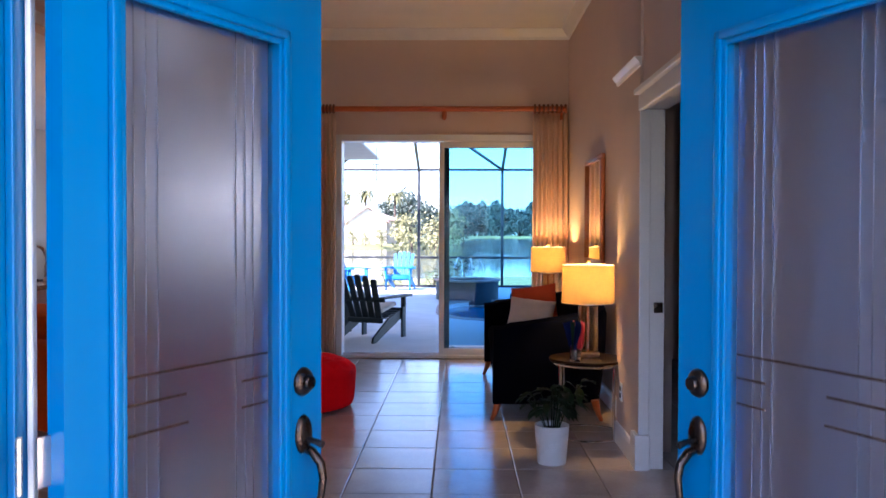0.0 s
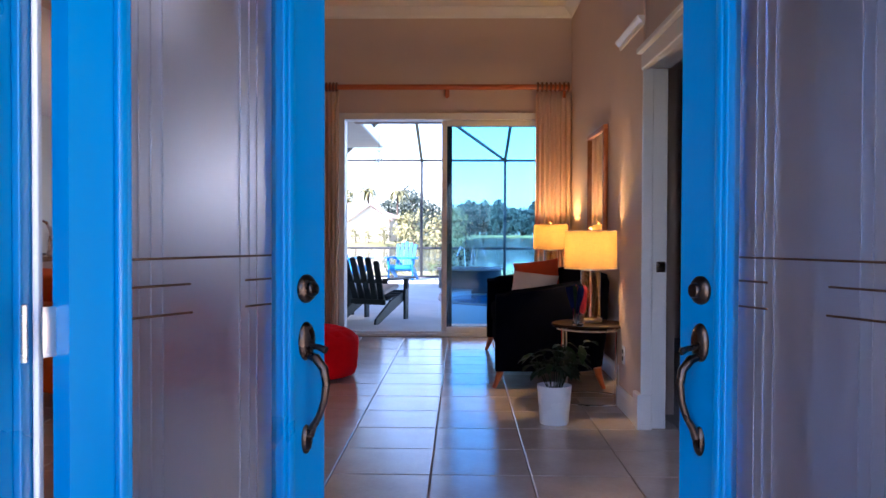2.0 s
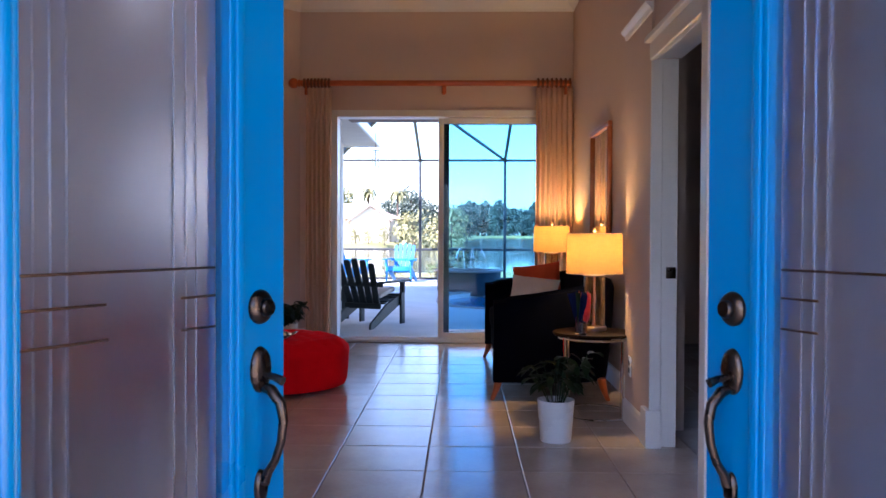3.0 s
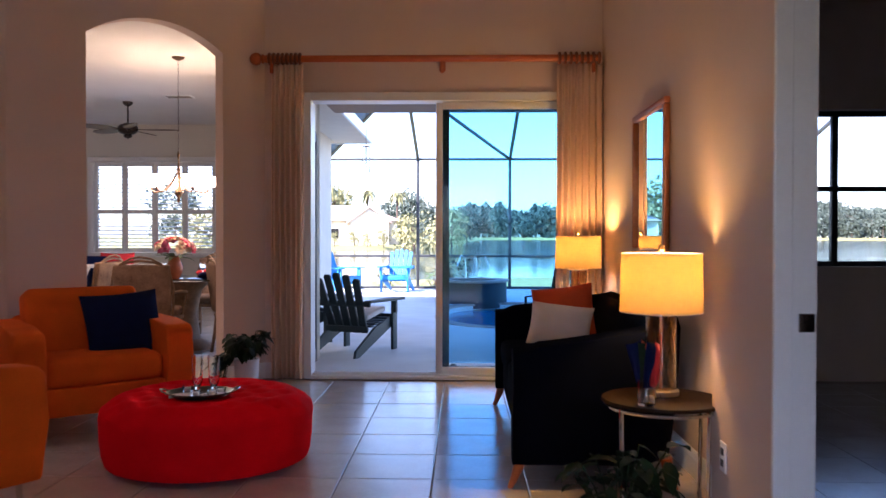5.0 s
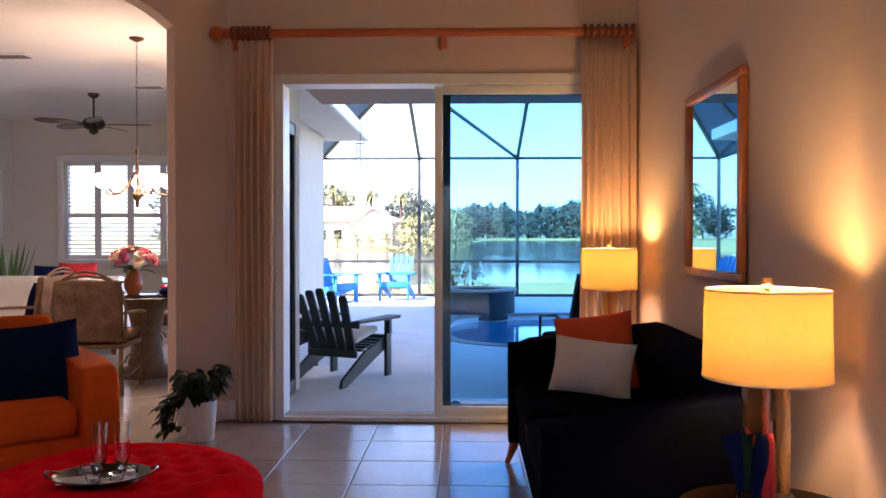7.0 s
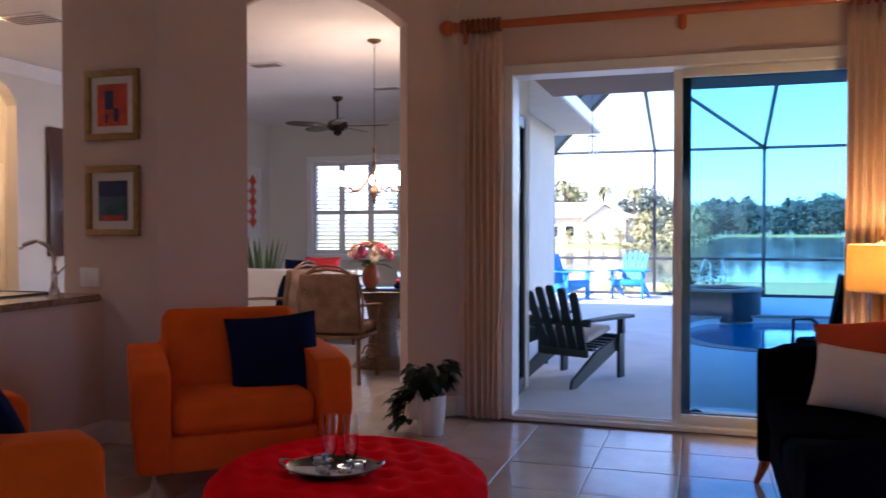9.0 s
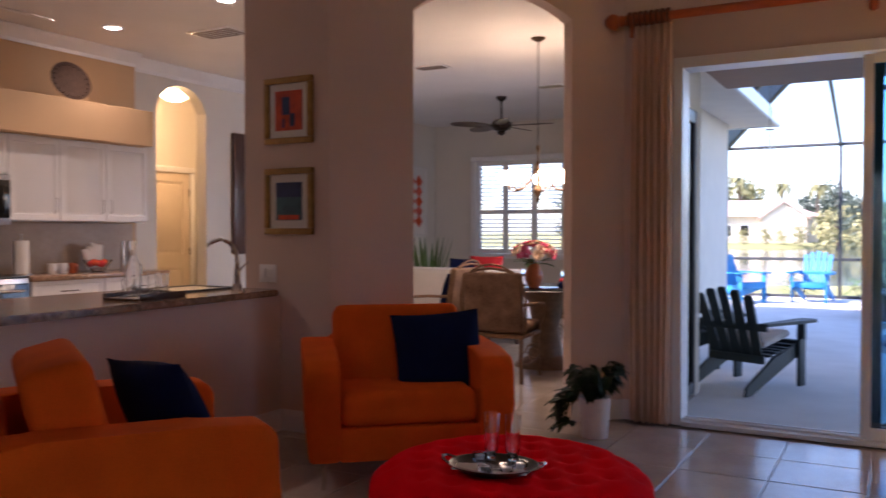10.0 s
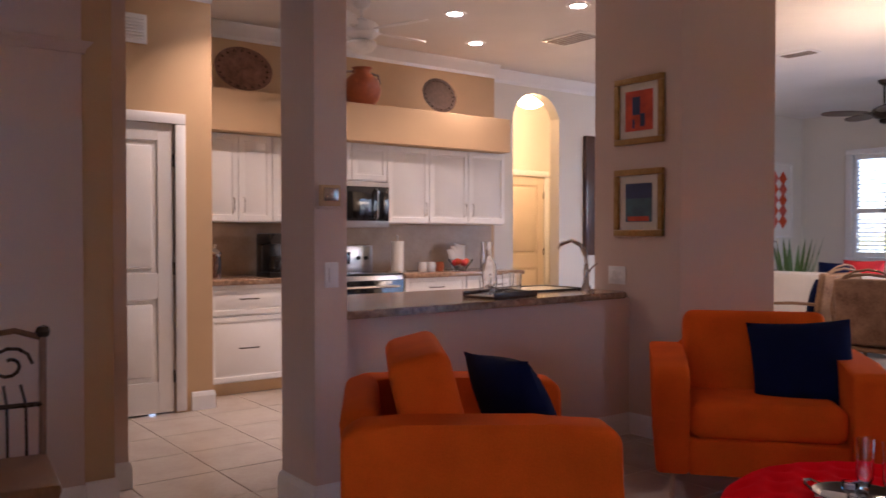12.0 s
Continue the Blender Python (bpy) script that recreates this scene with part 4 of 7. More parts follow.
# ---- table lamps and side tables ----
def table_lamp(at, label):
    d = thing("table_lamp", label, "table lamp", at, 0, "pair of table lamps")
    lathe_on(d, "foot", [(0, 0.0), (0.075, 0.0), (0.078, 0.006), (0.078, 0.022), (0.070, 0.028), (0, 0.028)], M["nickel"], seg=32)
    lathe_on(d, "glass_column", [(0.066, 0.028), (0.066, 0.345), (0.058, 0.345), (0.058, 0.028), (0.066, 0.028)], M["amber"], seg=32).visible_shadow = False
    lathe_on(d, "stem", [(0, 0.028), (0.010, 0.028), (0.010, 0.345), (0, 0.345)], M["copper"], seg=12)
    lathe_on(d, "collar", [(0, 0.345), (0.070, 0.345), (0.070, 0.362), (0.02, 0.372), (0.012, 0.40), (0.012, 0.44), (0, 0.44)], M["nickel"], seg=32)
    sh = lathe_on(d, "shade", [(0.177, 0.36), (0.171, 0.612), (0.168, 0.612), (0.174, 0.36), (0.177, 0.36)], M["lampshade"], seg=48, label="lit cream linen drum shade")
    for z, r in ((0.360, 0.176), (0.611, 0.170)):
        bm = bmesh.new()
        tube(bm, [(r * math.cos(a), r * math.sin(a), z) for a in [2 * math.pi * i / 48 for i in range(48)]], 0.003, 6, True)
        part("rim", bm, M["cream"], sh)
    for k in range(3):
        a = k * 2 * math.pi / 3
        tube_on(sh, "spider_arm", [(0, 0, 0.600), (0.169 * math.cos(a), 0.169 * math.sin(a), 0.606)], 0.002, M["nickel"])
    lathe_on(d, "harp", [(0, 0.44), (0.004, 0.44), (0.004, 0.61), (0, 0.61)], M["nickel"], seg=8)
    lathe_on(d, "finial", [(0, 0.605), (0.010, 0.607), (0.006, 0.615), (0.016, 0.628), (0.014, 0.645), (0, 0.652)], M["gold"], seg=16)
    lathe_on(d, "bulb", [(0, 0.40), (0.012, 0.40), (0.014, 0.43), (0.028, 0.46), (0.030, 0.48), (0.022, 0.50), (0, 0.508)], M["bulb"], at=(0.045, 0, 0), seg=16)
    return d


def side_table(at, r, h, label):
    d = thing("side_table", label, "side table", at, 0, "round side tables")
    lathe_on(d, "tabletop", [(0, h - 0.016), (r, h - 0.016), (r + 0.004, h - 0.010), (r, h), (0, h)], M["table_dk"], seg=40, label="dark brown round top")
    for z, rr in ((0.008, r * 0.92), (h - 0.03, r * 0.96)):
        bm = bmesh.new()
        tube(bm, [(rr * math.cos(a), rr * math.sin(a), z) for a in [2 * math.pi * i / 40 for i in range(40)]], 0.008, 8, True)
        part("ring", bm, M["chrome"], d)
    for k in range(4):
        a = k * math.pi / 2 + 0.6
        tube_on(d, "leg", [(r * 0.92 * math.cos(a), r * 0.92 * math.sin(a), 0.0), (r * 0.96 * math.cos(a), r * 0.96 * math.sin(a), h - 0.02)], 0.009, M["chrome"])
    return d


side_table((0.86, 5.50, 0), 0.255, 0.515, "round coppery side table on thin chrome legs")
side_table((0.897, 8.40, 0), 0.24, 0.592, "round coppery side table near the curtain")
table_lamp((0.87, 5.58, 0.515), "table lamp with a glass column and lit drum shade")
table_lamp((0.907, 8.42, 0.592), "table lamp with a lit drum shade by the curtain")
na = thing("napkin_vase", "glass vase stuffed with bright rolled napkins", "vase", (0.755, 5.34, 0.515))
lathe_on(na, "vase", [(0, 0.0), (0.032, 0.0), (0.036, 0.01), (0.040, 0.11), (0.037, 0.11), (0.033, 0.012), (0, 0.010)], M["clear"], seg=24).visible_shadow = False
for k, (mt, dx, dy, tl) in enumerate((("bluecloth", -0.022, 0.006, -16), ("leaf", -0.002, 0.0, -4), ("bluecloth", 0.008, -0.015, 6), ("redcloth", 0.026, 0.0, 20), ("redcloth", 0.030, 0.012, 27), ("rust", -0.006, 0.02, -9))):
    bm = bmesh.new()
    cushion(bm, (0, 0, 0), (0.065, 0.19, 0.035), 0.6, n=8, m=pose(0, 0, 0, 90, 0, 0))
    bmesh.ops.transform(bm, matrix=pose(dx * 1.3, dy, 0.165, 0, tl, 20 * k), verts=bm.verts[:])
    part("napkin", bm, M[mt], na)


# ---- plants ----
def leaf_mesh(bm, base, way, up, length, width, droop=0.3, n=4):
    way, up = Vector(way).normalized(), Vector(up).normalized()
    side = way.cross(up).normalized()
    rows = []
    p = Vector(base)
    d = way.copy()
    for i in range(n + 1):
        u = i / n
        w = width * math.sin(math.pi * min(1, 0.08 + 0.92 * u)) ** 0.8 * (1 if i < n else 0.05)
        rows.append((bm.verts.new(p - side * w / 2 + up * 0.15 * w), bm.verts.new(p), bm.verts.new(p + side * w / 2 + up * 0.15 * w)))
        d = (d - Vector((0, 0, droop / n))).normalized()
        p = p + d * length / n
    for a, b in zip(rows, rows[1:]):
        bm.faces.new((a[0], a[1], b[1], b[0]))
        bm.faces.new((a[1], a[2], b[2], b[1]))


def potted_plant(at, r, h, stems, seed, label, trail=False, material="leaf", rise=0.3):
    rnd = random.Random(seed)
    d = thing("potted_plant", label, "potted plant", at)
    lathe_on(d, "pot", [(0, 0), (r * 0.80, 0), (r * 0.84, 0.008), (r, h - 0.012), (r * 1.01, h), (r * 0.93, h), (r * 0.90, h - 0.03), (0, h - 0.03)], M["whitepot"], seg=32, label="plain white ceramic pot")
    lathe_on(d, "soil", [(r * 0.90, h - 0.035), (r * 0.6, h - 0.022), (0, h - 0.02)], M["soil"], seg=20)
    for k in range(stems):
        a = rnd.uniform(0, 2 * math.pi)
        out = rnd.uniform(0.1, 0.9)
        dz = rise * rnd.uniform(0.5, 1.0)
        b = Vector((0.4 * r * math.cos(a), 0.4 * r * math.sin(a), h - 0.03))
        e = b + Vector((math.cos(a) * out * 0.16, math.sin(a) * out * 0.16, dz))
        if trail and k % 3 == 0:
            a = rnd.uniform(2.6, 3.9)
            e = Vector((math.cos(a) * (r + 0.10), math.sin(a) * (r + 0.06), h * rnd.uniform(0.25, 0.9)))
            pts = [b, Vector((math.cos(a) * r * 0.9, math.sin(a) * r * 0.9, h + 0.05)), Vector((math.cos(a) * (r + 0.06), math.sin(a) * (r + 0.05), h)), e]
        else:
            pts = [b, b.lerp(e, 0.5) + Vector((0, 0, 0.03)), e]
        tube_on(d, "stem", pts, 0.003, M["leaf"], seg=5)
        for q in range(4):
            u = 0.45 + 0.55 * q / 3
            i = min(len(pts) - 2, int(u * (len(pts) - 1)))
            p = pts[i].lerp(pts[i + 1], u * (len(pts) - 1) - i)
            ang = a + rnd.uniform(-1.4, 1.4)
            bm = bmesh.new()
            leaf_mesh(bm, p, (math.cos(ang), math.sin(ang), rnd.uniform(-0.5, 0.6)), (0, 0, 1), rnd.uniform(0.08, 0.15), rnd.uniform(0.04, 0.07), 0.9)
            part("leaf", bm, M[material], d)
    return d


potted_plant((0.545, 4.82, 0), 0.10, 0.225, 17, 4, "leafy dark green plant in a white pot on the tiles", rise=0.30)
potted_plant((-1.66, 8.33, 0), 0.098, 0.25, 46, 9, "trailing dark plant in a white pot by the curtain", True, rise=0.24)


# ---- tufted ottoman with its tray ----
def ottoman(at, r, h):
    d = thing("ottoman", "round red tufted velvet ottoman", "ottoman", at)
    bm = bmesh.new()
    n, seg = 22, 72
    tufts = []
    for i in range(-7, 8):
        for j in range(-8, 9):
            tufts.append((0.135 * (i + 0.5 * (j % 2)), 0.117 * j))

    def top(x, y):
        rr = math.hypot(x, y) / r
        edge = h - 0.07 * max(0, (rr - 0.72) / 0.28) ** 2.2
        q = min(math.hypot(x - a, y - b) for a, b in tufts)
        return edge - 0.030 * math.exp(-(q / 0.028) ** 2) + 0.008 * min(1, q / 0.06)

    c = bm.verts.new((0, 0, top(0, 0)))
    prev = None
    for k in range(1, n + 1):
        rad = r * k / n
        ring = [bm.verts.new((rad * math.cos(2 * math.pi * i / seg), rad * math.sin(2 * math.pi * i / seg), top(rad * math.cos(2 * math.pi * i / seg), rad * math.sin(2 * math.pi * i / seg)))) for i in range(seg)]
        for i in range(seg):
            j = (i + 1) % seg
            if prev is None:
                bm.faces.new((c, ring[i], ring[j]))
            else:
                bm.faces.new((prev[i], ring[i], ring[j], prev[j]))
        prev = ring
    for z, rr in ((h - 0.10, 1.012), (h - 0.16, 1.004), (h * 0.4, 1.0), (0.07, 0.985), (0.03, 0.96), (0.03, 0.5)):
        ring = []
        for i in range(seg):
            a = 2 * math.pi * i / seg
            k = 1 + 0.006 * math.cos(a * 18) * (0.05 < z < h - 0.11)
            ring.append(bm.verts.new((r * rr * k * math.cos(a), r * rr * k * math.sin(a), z)))
        for i in range(seg):
            j = (i + 1) % seg
            bm.faces.new((prev[i], ring[i], ring[j], prev[j]))
        prev = ring
    part("upholstery", bm, M["red"], d)
    for k in range(4):
        a = k * math.pi / 2 + 0.7
        lathe_on(d, "foot", [(0, 0), (0.025, 0), (0.03, 0.034), (0, 0.034)], M["wood_dk"], (0.38 * math.cos(a), 0.38 * math.sin(a), 0), seg=12)
    m = mesh_of("button", lathe_bm([(0, 0.012), (0.008, 0.010), (0.012, 0.004), (0.010, 0.0), (0, -0.002)], 10), M["red"])
    for x, y in tufts:
        if math.hypot(x, y) < r * 0.9:
            ob = new("button", m)
            ob.location = (x, y, top(x, y) - 0.002)
            ob.parent = d
    return d


def lathe_bm(profile, seg):
    bm = bmesh.new()
    lathe(bm, profile, seg)
    return bm


ottoman((-1.345, 6.36, 0), 0.545, 0.365)
tray = thing("serving_tray", "oval dark metal serving tray on the ottoman", "tray", (-1.34, 6.20, 0.370), 12)
lathe_on(tray, "dish", [(0, 0.0), (0.12, 0.0), (0.135, 0.006), (0.16, 0.024), (0.172, 0.028), (0.172, 0.031), (0.158, 0.028), (0.132, 0.010), (0, 0.006)], M["traymetal"], m=Matrix.Diagonal((1.0, 0.82, 1, 1)), seg=48)
for s in (-1, 1):
    tube_on(tray, "handle", [(s * 0.16, -0.045, 0.028), (s * 0.188, -0.03, 0.04), (s * 0.197, 0, 0.045), (s * 0.188, 0.03, 0.04), (s * 0.16, 0.045, 0.028)], 0.005, M["pewter"])
for x, y in ((-0.03, 0.045), (0.055, 0.05)):
    g = thing("flute_glass", "tall clear drinking glass standing on the tray", "glass", (-1.34 + x, 6.20 + y, 0.377), 0, "two glasses on the tray")
    lathe_on(g, "bowl", [(0, 0.0), (0.026, 0.0), (0.026, 0.008), (0.010, 0.016), (0.012, 0.03), (0.026, 0.07), (0.030, 0.20), (0.0285, 0.20), (0.0245, 0.075), (0.010, 0.036), (0, 0.034)], M["clear"], seg=28).visible_shadow = False
for x, y, rz in ((-0.09, -0.03, 20), (-0.05, -0.06, -10), (0.08, -0.04, 35)):
    bm = bmesh.new()
    box(bm, (0, 0, 0.005), (0.12, 0.07, 0.010), 0.003)
    solid("folded_napkin", bm, M["paper"], "folded pale napkin lying on the tray", "napkin", (-1.34 + x, 6.20 + y, 0.377 + 0.006 * (x > -0.06)), rz, "napkins on the tray")
for x, y in ((0.10, 0.02), (0.075, -0.045), (0.0, -0.075), (-0.085, 0.055)):
    g = thing("candle_holder", "small cut glass candle holder on the tray", "candle holder", (-1.34 + x, 6.20 + y, 0.380), 0, "candle holders on the tray")
    lathe_on(g, "cup", [(0, 0), (0.018, 0), (0.026, 0.012), (0.027, 0.036), (0.021, 0.036), (0.018, 0.016), (0, 0.014)], M["clear"], seg=12).visible_shadow = False
    lathe_on(g, "candle", [(0, 0.0145), (0.016, 0.0145), (0.016, 0.028), (0, 0.028)], M["paper"], seg=12)
bm = bmesh.new()
tube(bm, [(-0.07, 0, 0.006), (0.0, 0.01, 0.008), (0.07, 0.0, 0.007)], [0.003, 0.004, 0.010], 8)
solid("spoon", bm, M["chrome"], "small metal serving spoon on the tray", "spoon", (-1.31, 6.13, 0.383), 20)


# ---- orange armchairs ----
def armchair(at, rz, label):
    d = thing("armchair", label, "armchair", at, rz, "orange armchairs")
    w, dp = 1.0, 0.90
    for s in (-1, 1):
        bm = bmesh.new()
        prof = [(-dp / 2, 0.14), (-dp / 2 - 0.015, 0.40), (-dp / 2 - 0.012, 0.60), (-dp / 2 + 0.025, 0.64), (-dp / 2 + 0.25, 0.655), (dp / 2 - 0.20, 0.662), (dp / 2 - 0.06, 0.660), (dp / 2, 0.62), (dp / 2, 0.14)]
        a = [bm.verts.new((s * (w / 2 - 0.15), y, z)) for y, z in prof]
        b = [bm.verts.new((s * (w / 2 + 0.02 * (z > 0.3)), y, z)) for y, z in prof]
        bm.faces.new(a)
        bm.faces.new(list(reversed(b)))
        for i in range(len(prof)):
            j = (i + 1) % len(prof)
            bm.faces.new((a[i], a[j], b[j], b[i]))
        bmesh.ops.bevel(bm, geom=[e for e in bm.edges], offset=0.022, segments=3, profile=0.5, affect="EDGES")
        part("arm", bm, M["orange"], d)
    box_on(d, "seat_base", (0, 0.0, 0.22), (w - 0.29, dp - 0.04, 0.17), M["orange"], 0.02)
    bm = bmesh.new()
    box(bm, (0, -0.06, 0.385), (w - 0.30, 0.72, 0.17), 0.055, seg=4)
    for v in bm.verts:
        if v.co.z > 0.4:
            v.co.z += 0.018 * (1 - (v.co.x / 0.36) ** 2)
    part("seat_cushion", bm, M["orange"], d)
    bm = bmesh.new()
    box(bm, (0, 0, 0), (w - 0.30, 0.22, 0.48), 0.05, pose(0, 0.14, 0.615, -14, 0, 0), seg=4)
    part("back_cushion", bm, M["orange"], d)
    bm = bmesh.new()
    box(bm, (0, 0, 0), (w - 0.26, 0.14, 0.56), 0.05, pose(0, 0.370, 0.40, -5, 0, 0), seg=3)
    part("backrest", bm, M["orange"], d)
    for x in (-0.42, 0.42):
        for y in (-0.38, 0.36):
            tube_on(d, "leg", [(x, y, 0.15), (x * 1.02, y * 1.02, 0.0)], [0.016, 0.011], M["chrome"], "thin metal leg")
    return d


armchair((-2.40, 7.235, 0), 40, "burnt orange velvet armchair before the arch")
armchair((-2.468, 5.395, 0), 148, "burnt orange velvet armchair by the breakfast bar")
pillow((-2.195, 7.315, 0.60), 0.49, 0.49, 0.15, 22, 36, M["bluecloth"], "royal blue square pillow on an orange armchair", "blue pillows", 4)
pillow((-2.335, 5.54, 0.60), 0.46, 0.46, 0.15, 24, 172, M["bluecloth"], "royal blue square pillow on an orange armchair", "blue pillows", -3)

# ---- house outside: roof, porch, lanai ----
# out-of-view roof, added against light leaks and to shade the patio
bm = bmesh.new()
prism(bm, [(-9.0, 0.6), (5.3, 0.6), (5.3, 9.2), (-9.0, 9.2)], 3.66, 3.74)
vs = [bm.verts.new(p) for p in ((-9.0, 0.6, 3.74), (5.3, 0.6, 3.74), (5.3, 9.2, 3.74), (-9.0, 9.2, 3.74), (-5.0, 4.9, 5.3), (1.3, 4.9, 5.3))]
for f in ((0, 1, 5, 4), (1, 2, 5), (2, 3, 4, 5), (3, 0, 4)):
    bm.faces.new([vs[i] for i in f])
structure("roof", bm, M["roof"], "grey-brown hipped roof added unseen to stop stray light", "roof")
bm = bmesh.new()
prism(bm, [(-1.38, 9.12), (-1.38, 10.14), (-2.18, 10.14), (-2.18, 15.9), (-9.0, 15.9), (-9.0, 16.25), (-1.56, 16.25), (-1.56, 12.0), (-1.0, 12.0), (-1.0, 9.12)], 2.805, 2.86)
structure("soffit", bm, M["stucco"], "cream soffit under the wing's eaves", "soffit")
bm = bmesh.new()
box(bm, (-1.55, 12.72, 2.87), (0.04, 7.06, 0.16))
box(bm, (-5.3, 16.26, 2.87), (7.5, 0.04, 0.16))
structure("fascia", bm, M["trim"], "white fascia board of the wing", "fascia")
bm = bmesh.new()
vs = [bm.verts.new(p) for p in ((-9.0, 9.2, 3.12), (-1.53, 9.2, 2.94), (-1.53, 16.28, 2.94), (-9.0, 16.28, 2.94), (-5.2, 9.2, 4.9), (-5.2, 13.0, 4.9))]
for f in ((1, 2, 5, 4), (2, 3, 5), (3, 0, 4, 5)):
    bm.faces.new([vs[i] for i in f])
structure("roof_wing", bm, M["roof"], "grey-brown shingle roof of the wing", "roof")
bm = bmesh.new()
box(bm, (1.9, 10.56, 2.76), (6.9, 2.9, 0.12))
structure("lanai_ceiling", bm, M["lanai"], "tan ceiling over the covered patio", "ceiling")
bm = bmesh.new()
box(bm, (1.9, 12.04, 2.80), (6.9, 0.07, 0.20), 0.006)
structure("lanai_beam", bm, M["lanai"], "tan beam at the edge of the covered patio, darkened as shade", "beam")
# plain unseen porch round the entry, added to keep sun off the doors
bm = bmesh.new()
wall_bm(bm, (-1.9, -1.3), (-1.9, 1.37), 0.2, 0, 3.3)
wall_bm(bm, (2.2, -1.3), (2.2, 1.37), -0.2, 0, 3.3)
structure("wall_porch", bm, M["stucco"], "plain stucco walls added unseen to keep sun off the doors")
bm = bmesh.new()
box(bm, (0.15, 0.25, 3.36), (4.6, 2.2, 0.12))
structure("ceiling_porch", bm, M["stucco"], "plain slab added unseen over the entry to block the sun", "ceiling")
bm = bmesh.new()
box(bm, (0.15, -0.5, -0.09), (4.1, 3.72, 0.10))
structure("porch_floor", bm, M["deck"], "plain concrete porch floor", "floor")

# wing glass door
d = thing("patio_door", "dark framed glass door in the wing's stucco wall", "door", (-1.43, 9.685, 0), 90)
for x in (-0.30, 0.30):
    box_on(d, "stile", (x, 0.0, 1.1), (0.07, 0.05, 2.18), M["cage"], 0.004)
for z in (0.06, 2.15):
    box_on(d, "rail", (0, 0.0, z), (0.53, 0.05, 0.09), M["cage"], 0.004)
box_on(d, "pane", (0, 0, 1.1), (0.54, 0.008, 2.02), M["blackglass"], smooth=False).visible_shadow = False
# glazing for the added opening, never in view
d = thing("patio_door", "wide glazed door added unseen in the wing wall to light the nook", "door", (-2.28, 12.12, 0), 90)
for x in (-1.47, -0.5, 0.5, 1.47):
    box_on(d, "stile", (x, 0.0, 1.15), (0.05, 0.05, 2.28), M["vinyl"], 0.004)
for z in (0.04, 2.27):
    box_on(d, "rail", (0, 0.001, z), (2.88, 0.048, 0.05), M["vinyl"], 0.004)
box_on(d, "pane", (0, 0, 1.15), (2.9, 0.008, 2.2), M["clear"], smooth=False).visible_shadow = False
# bedroom window
w = thing("window_1", "dark framed bedroom window towards the patio", "window", (3.12, BACK + 0.1, 0.95), 0, kind="structure")
for x in (-0.58, 0.0, 0.58):
    box_on(w, "window_frame", (x, 0, 0.65), (0.05, 0.06, 1.29), M["cage"], 0.004)
for z in (0.025, 0.65, 1.275):
    box_on(w, "window_frame", (0, 0.001, z), (1.19, 0.056, 0.045), M["cage"], 0.004)
box_on(w, "pane", (0, 0, 0.65), (1.12, 0.006, 1.22), M["clear"], smooth=False).visible_shadow = False

# ---- patio deck, pool, spa ----
DECK = -0.03
PC, PR = Vector((3.6, 15.1)), (3.85, 2.2)


def pool_edge(k, grow=0.0):
    a = 2 * math.pi * k / 64
    c, s = math.cos(a), math.sin(a)
    return (PC.x + (PR[0] + grow) * math.copysign(abs(c) ** 0.5, c), PC.y + (PR[1] + grow) * math.copysign(abs(s) ** 0.5, s))


bm = bmesh.new()
hole = [bm.verts.new((*pool_edge(k), DECK)) for k in range(64)]
outer = []
for k in range(64):
    a = 2 * math.pi * k / 64
    c, s = math.cos(a), math.sin(a)
    t = min(((9.5 - PC.x) if c > 0 else (PC.x + 3.6)) / max(abs(c), 1e-6), ((21.6 - PC.y) if s > 0 else (PC.y - 9.1)) / max(abs(s), 1e-6))
    outer.append(bm.verts.new((PC.x + c * t, PC.y + s * t, DECK)))
low = [bm.verts.new((v.co.x, v.co.y, DECK - 0.25)) for v in outer]
inner_low = [bm.verts.new((v.co.x, v.co.y, DECK - 0.9)) for v in hole]
for k in range(64):
    j = (k + 1) % 64
    bm.faces.new((hole[k], hole[j], outer[j], outer[k]))
    bm.faces.new((outer[k], outer[j], low[j], low[k]))
    bm.faces.new((hole[j], hole[k], inner_low[k], inner_low[j]))
structure("pavement", bm, M["deck"], "pale textured concrete pool deck", "pavement")
bm = bmesh.new()
vs = [bm.verts.new((*pool_edge(k, -0.002), DECK - 0.10)) for k in range(64)]
bm.faces.new(vs)
structure("water_pool", bm, M["water"], "blue pool water with small ripples", "water")
for k in range(0, 64):
    bm = bmesh.new()
    (x0, y0), (x1, y1) = pool_edge(k, -0.02), pool_edge(k + 0.95, -0.02)
    (x2, y2), (x3, y3) = pool_edge(k + 0.95, 0.16), pool_edge(k, 0.16)
    prism(bm, [(x0, y0), (x1, y1), (x2, y2), (x3, y3)], DECK - 0.02, DECK + 0.012)
    if k == 0:
        coping = thing("pool_coping", "pale brick coping round the pool", "coping", kind="structure")
    part("coping_stone", bm, M["coping"], coping, smooth=False)
spa = thing("spa", "raised round stone spa beside the pool with a fountain jet", "spa", (0.18, 17.5, DECK))
lathe_on(spa, "basin_wall", [(0.66, -0.08), (0.66, 0.38), (0.48, 0.38), (0.48, -0.08)], M["stone"], seg=40)
lathe_on(spa, "rim", [(0.48, 0.382), (0.46, 0.39), (0.46, 0.42), (0.70, 0.42), (0.70, 0.39), (0.68, 0.382)], M["coping"], seg=40)
lathe_on(spa, "water", [(0, 0.35), (0.48, 0.35)], M["water"], seg=32)
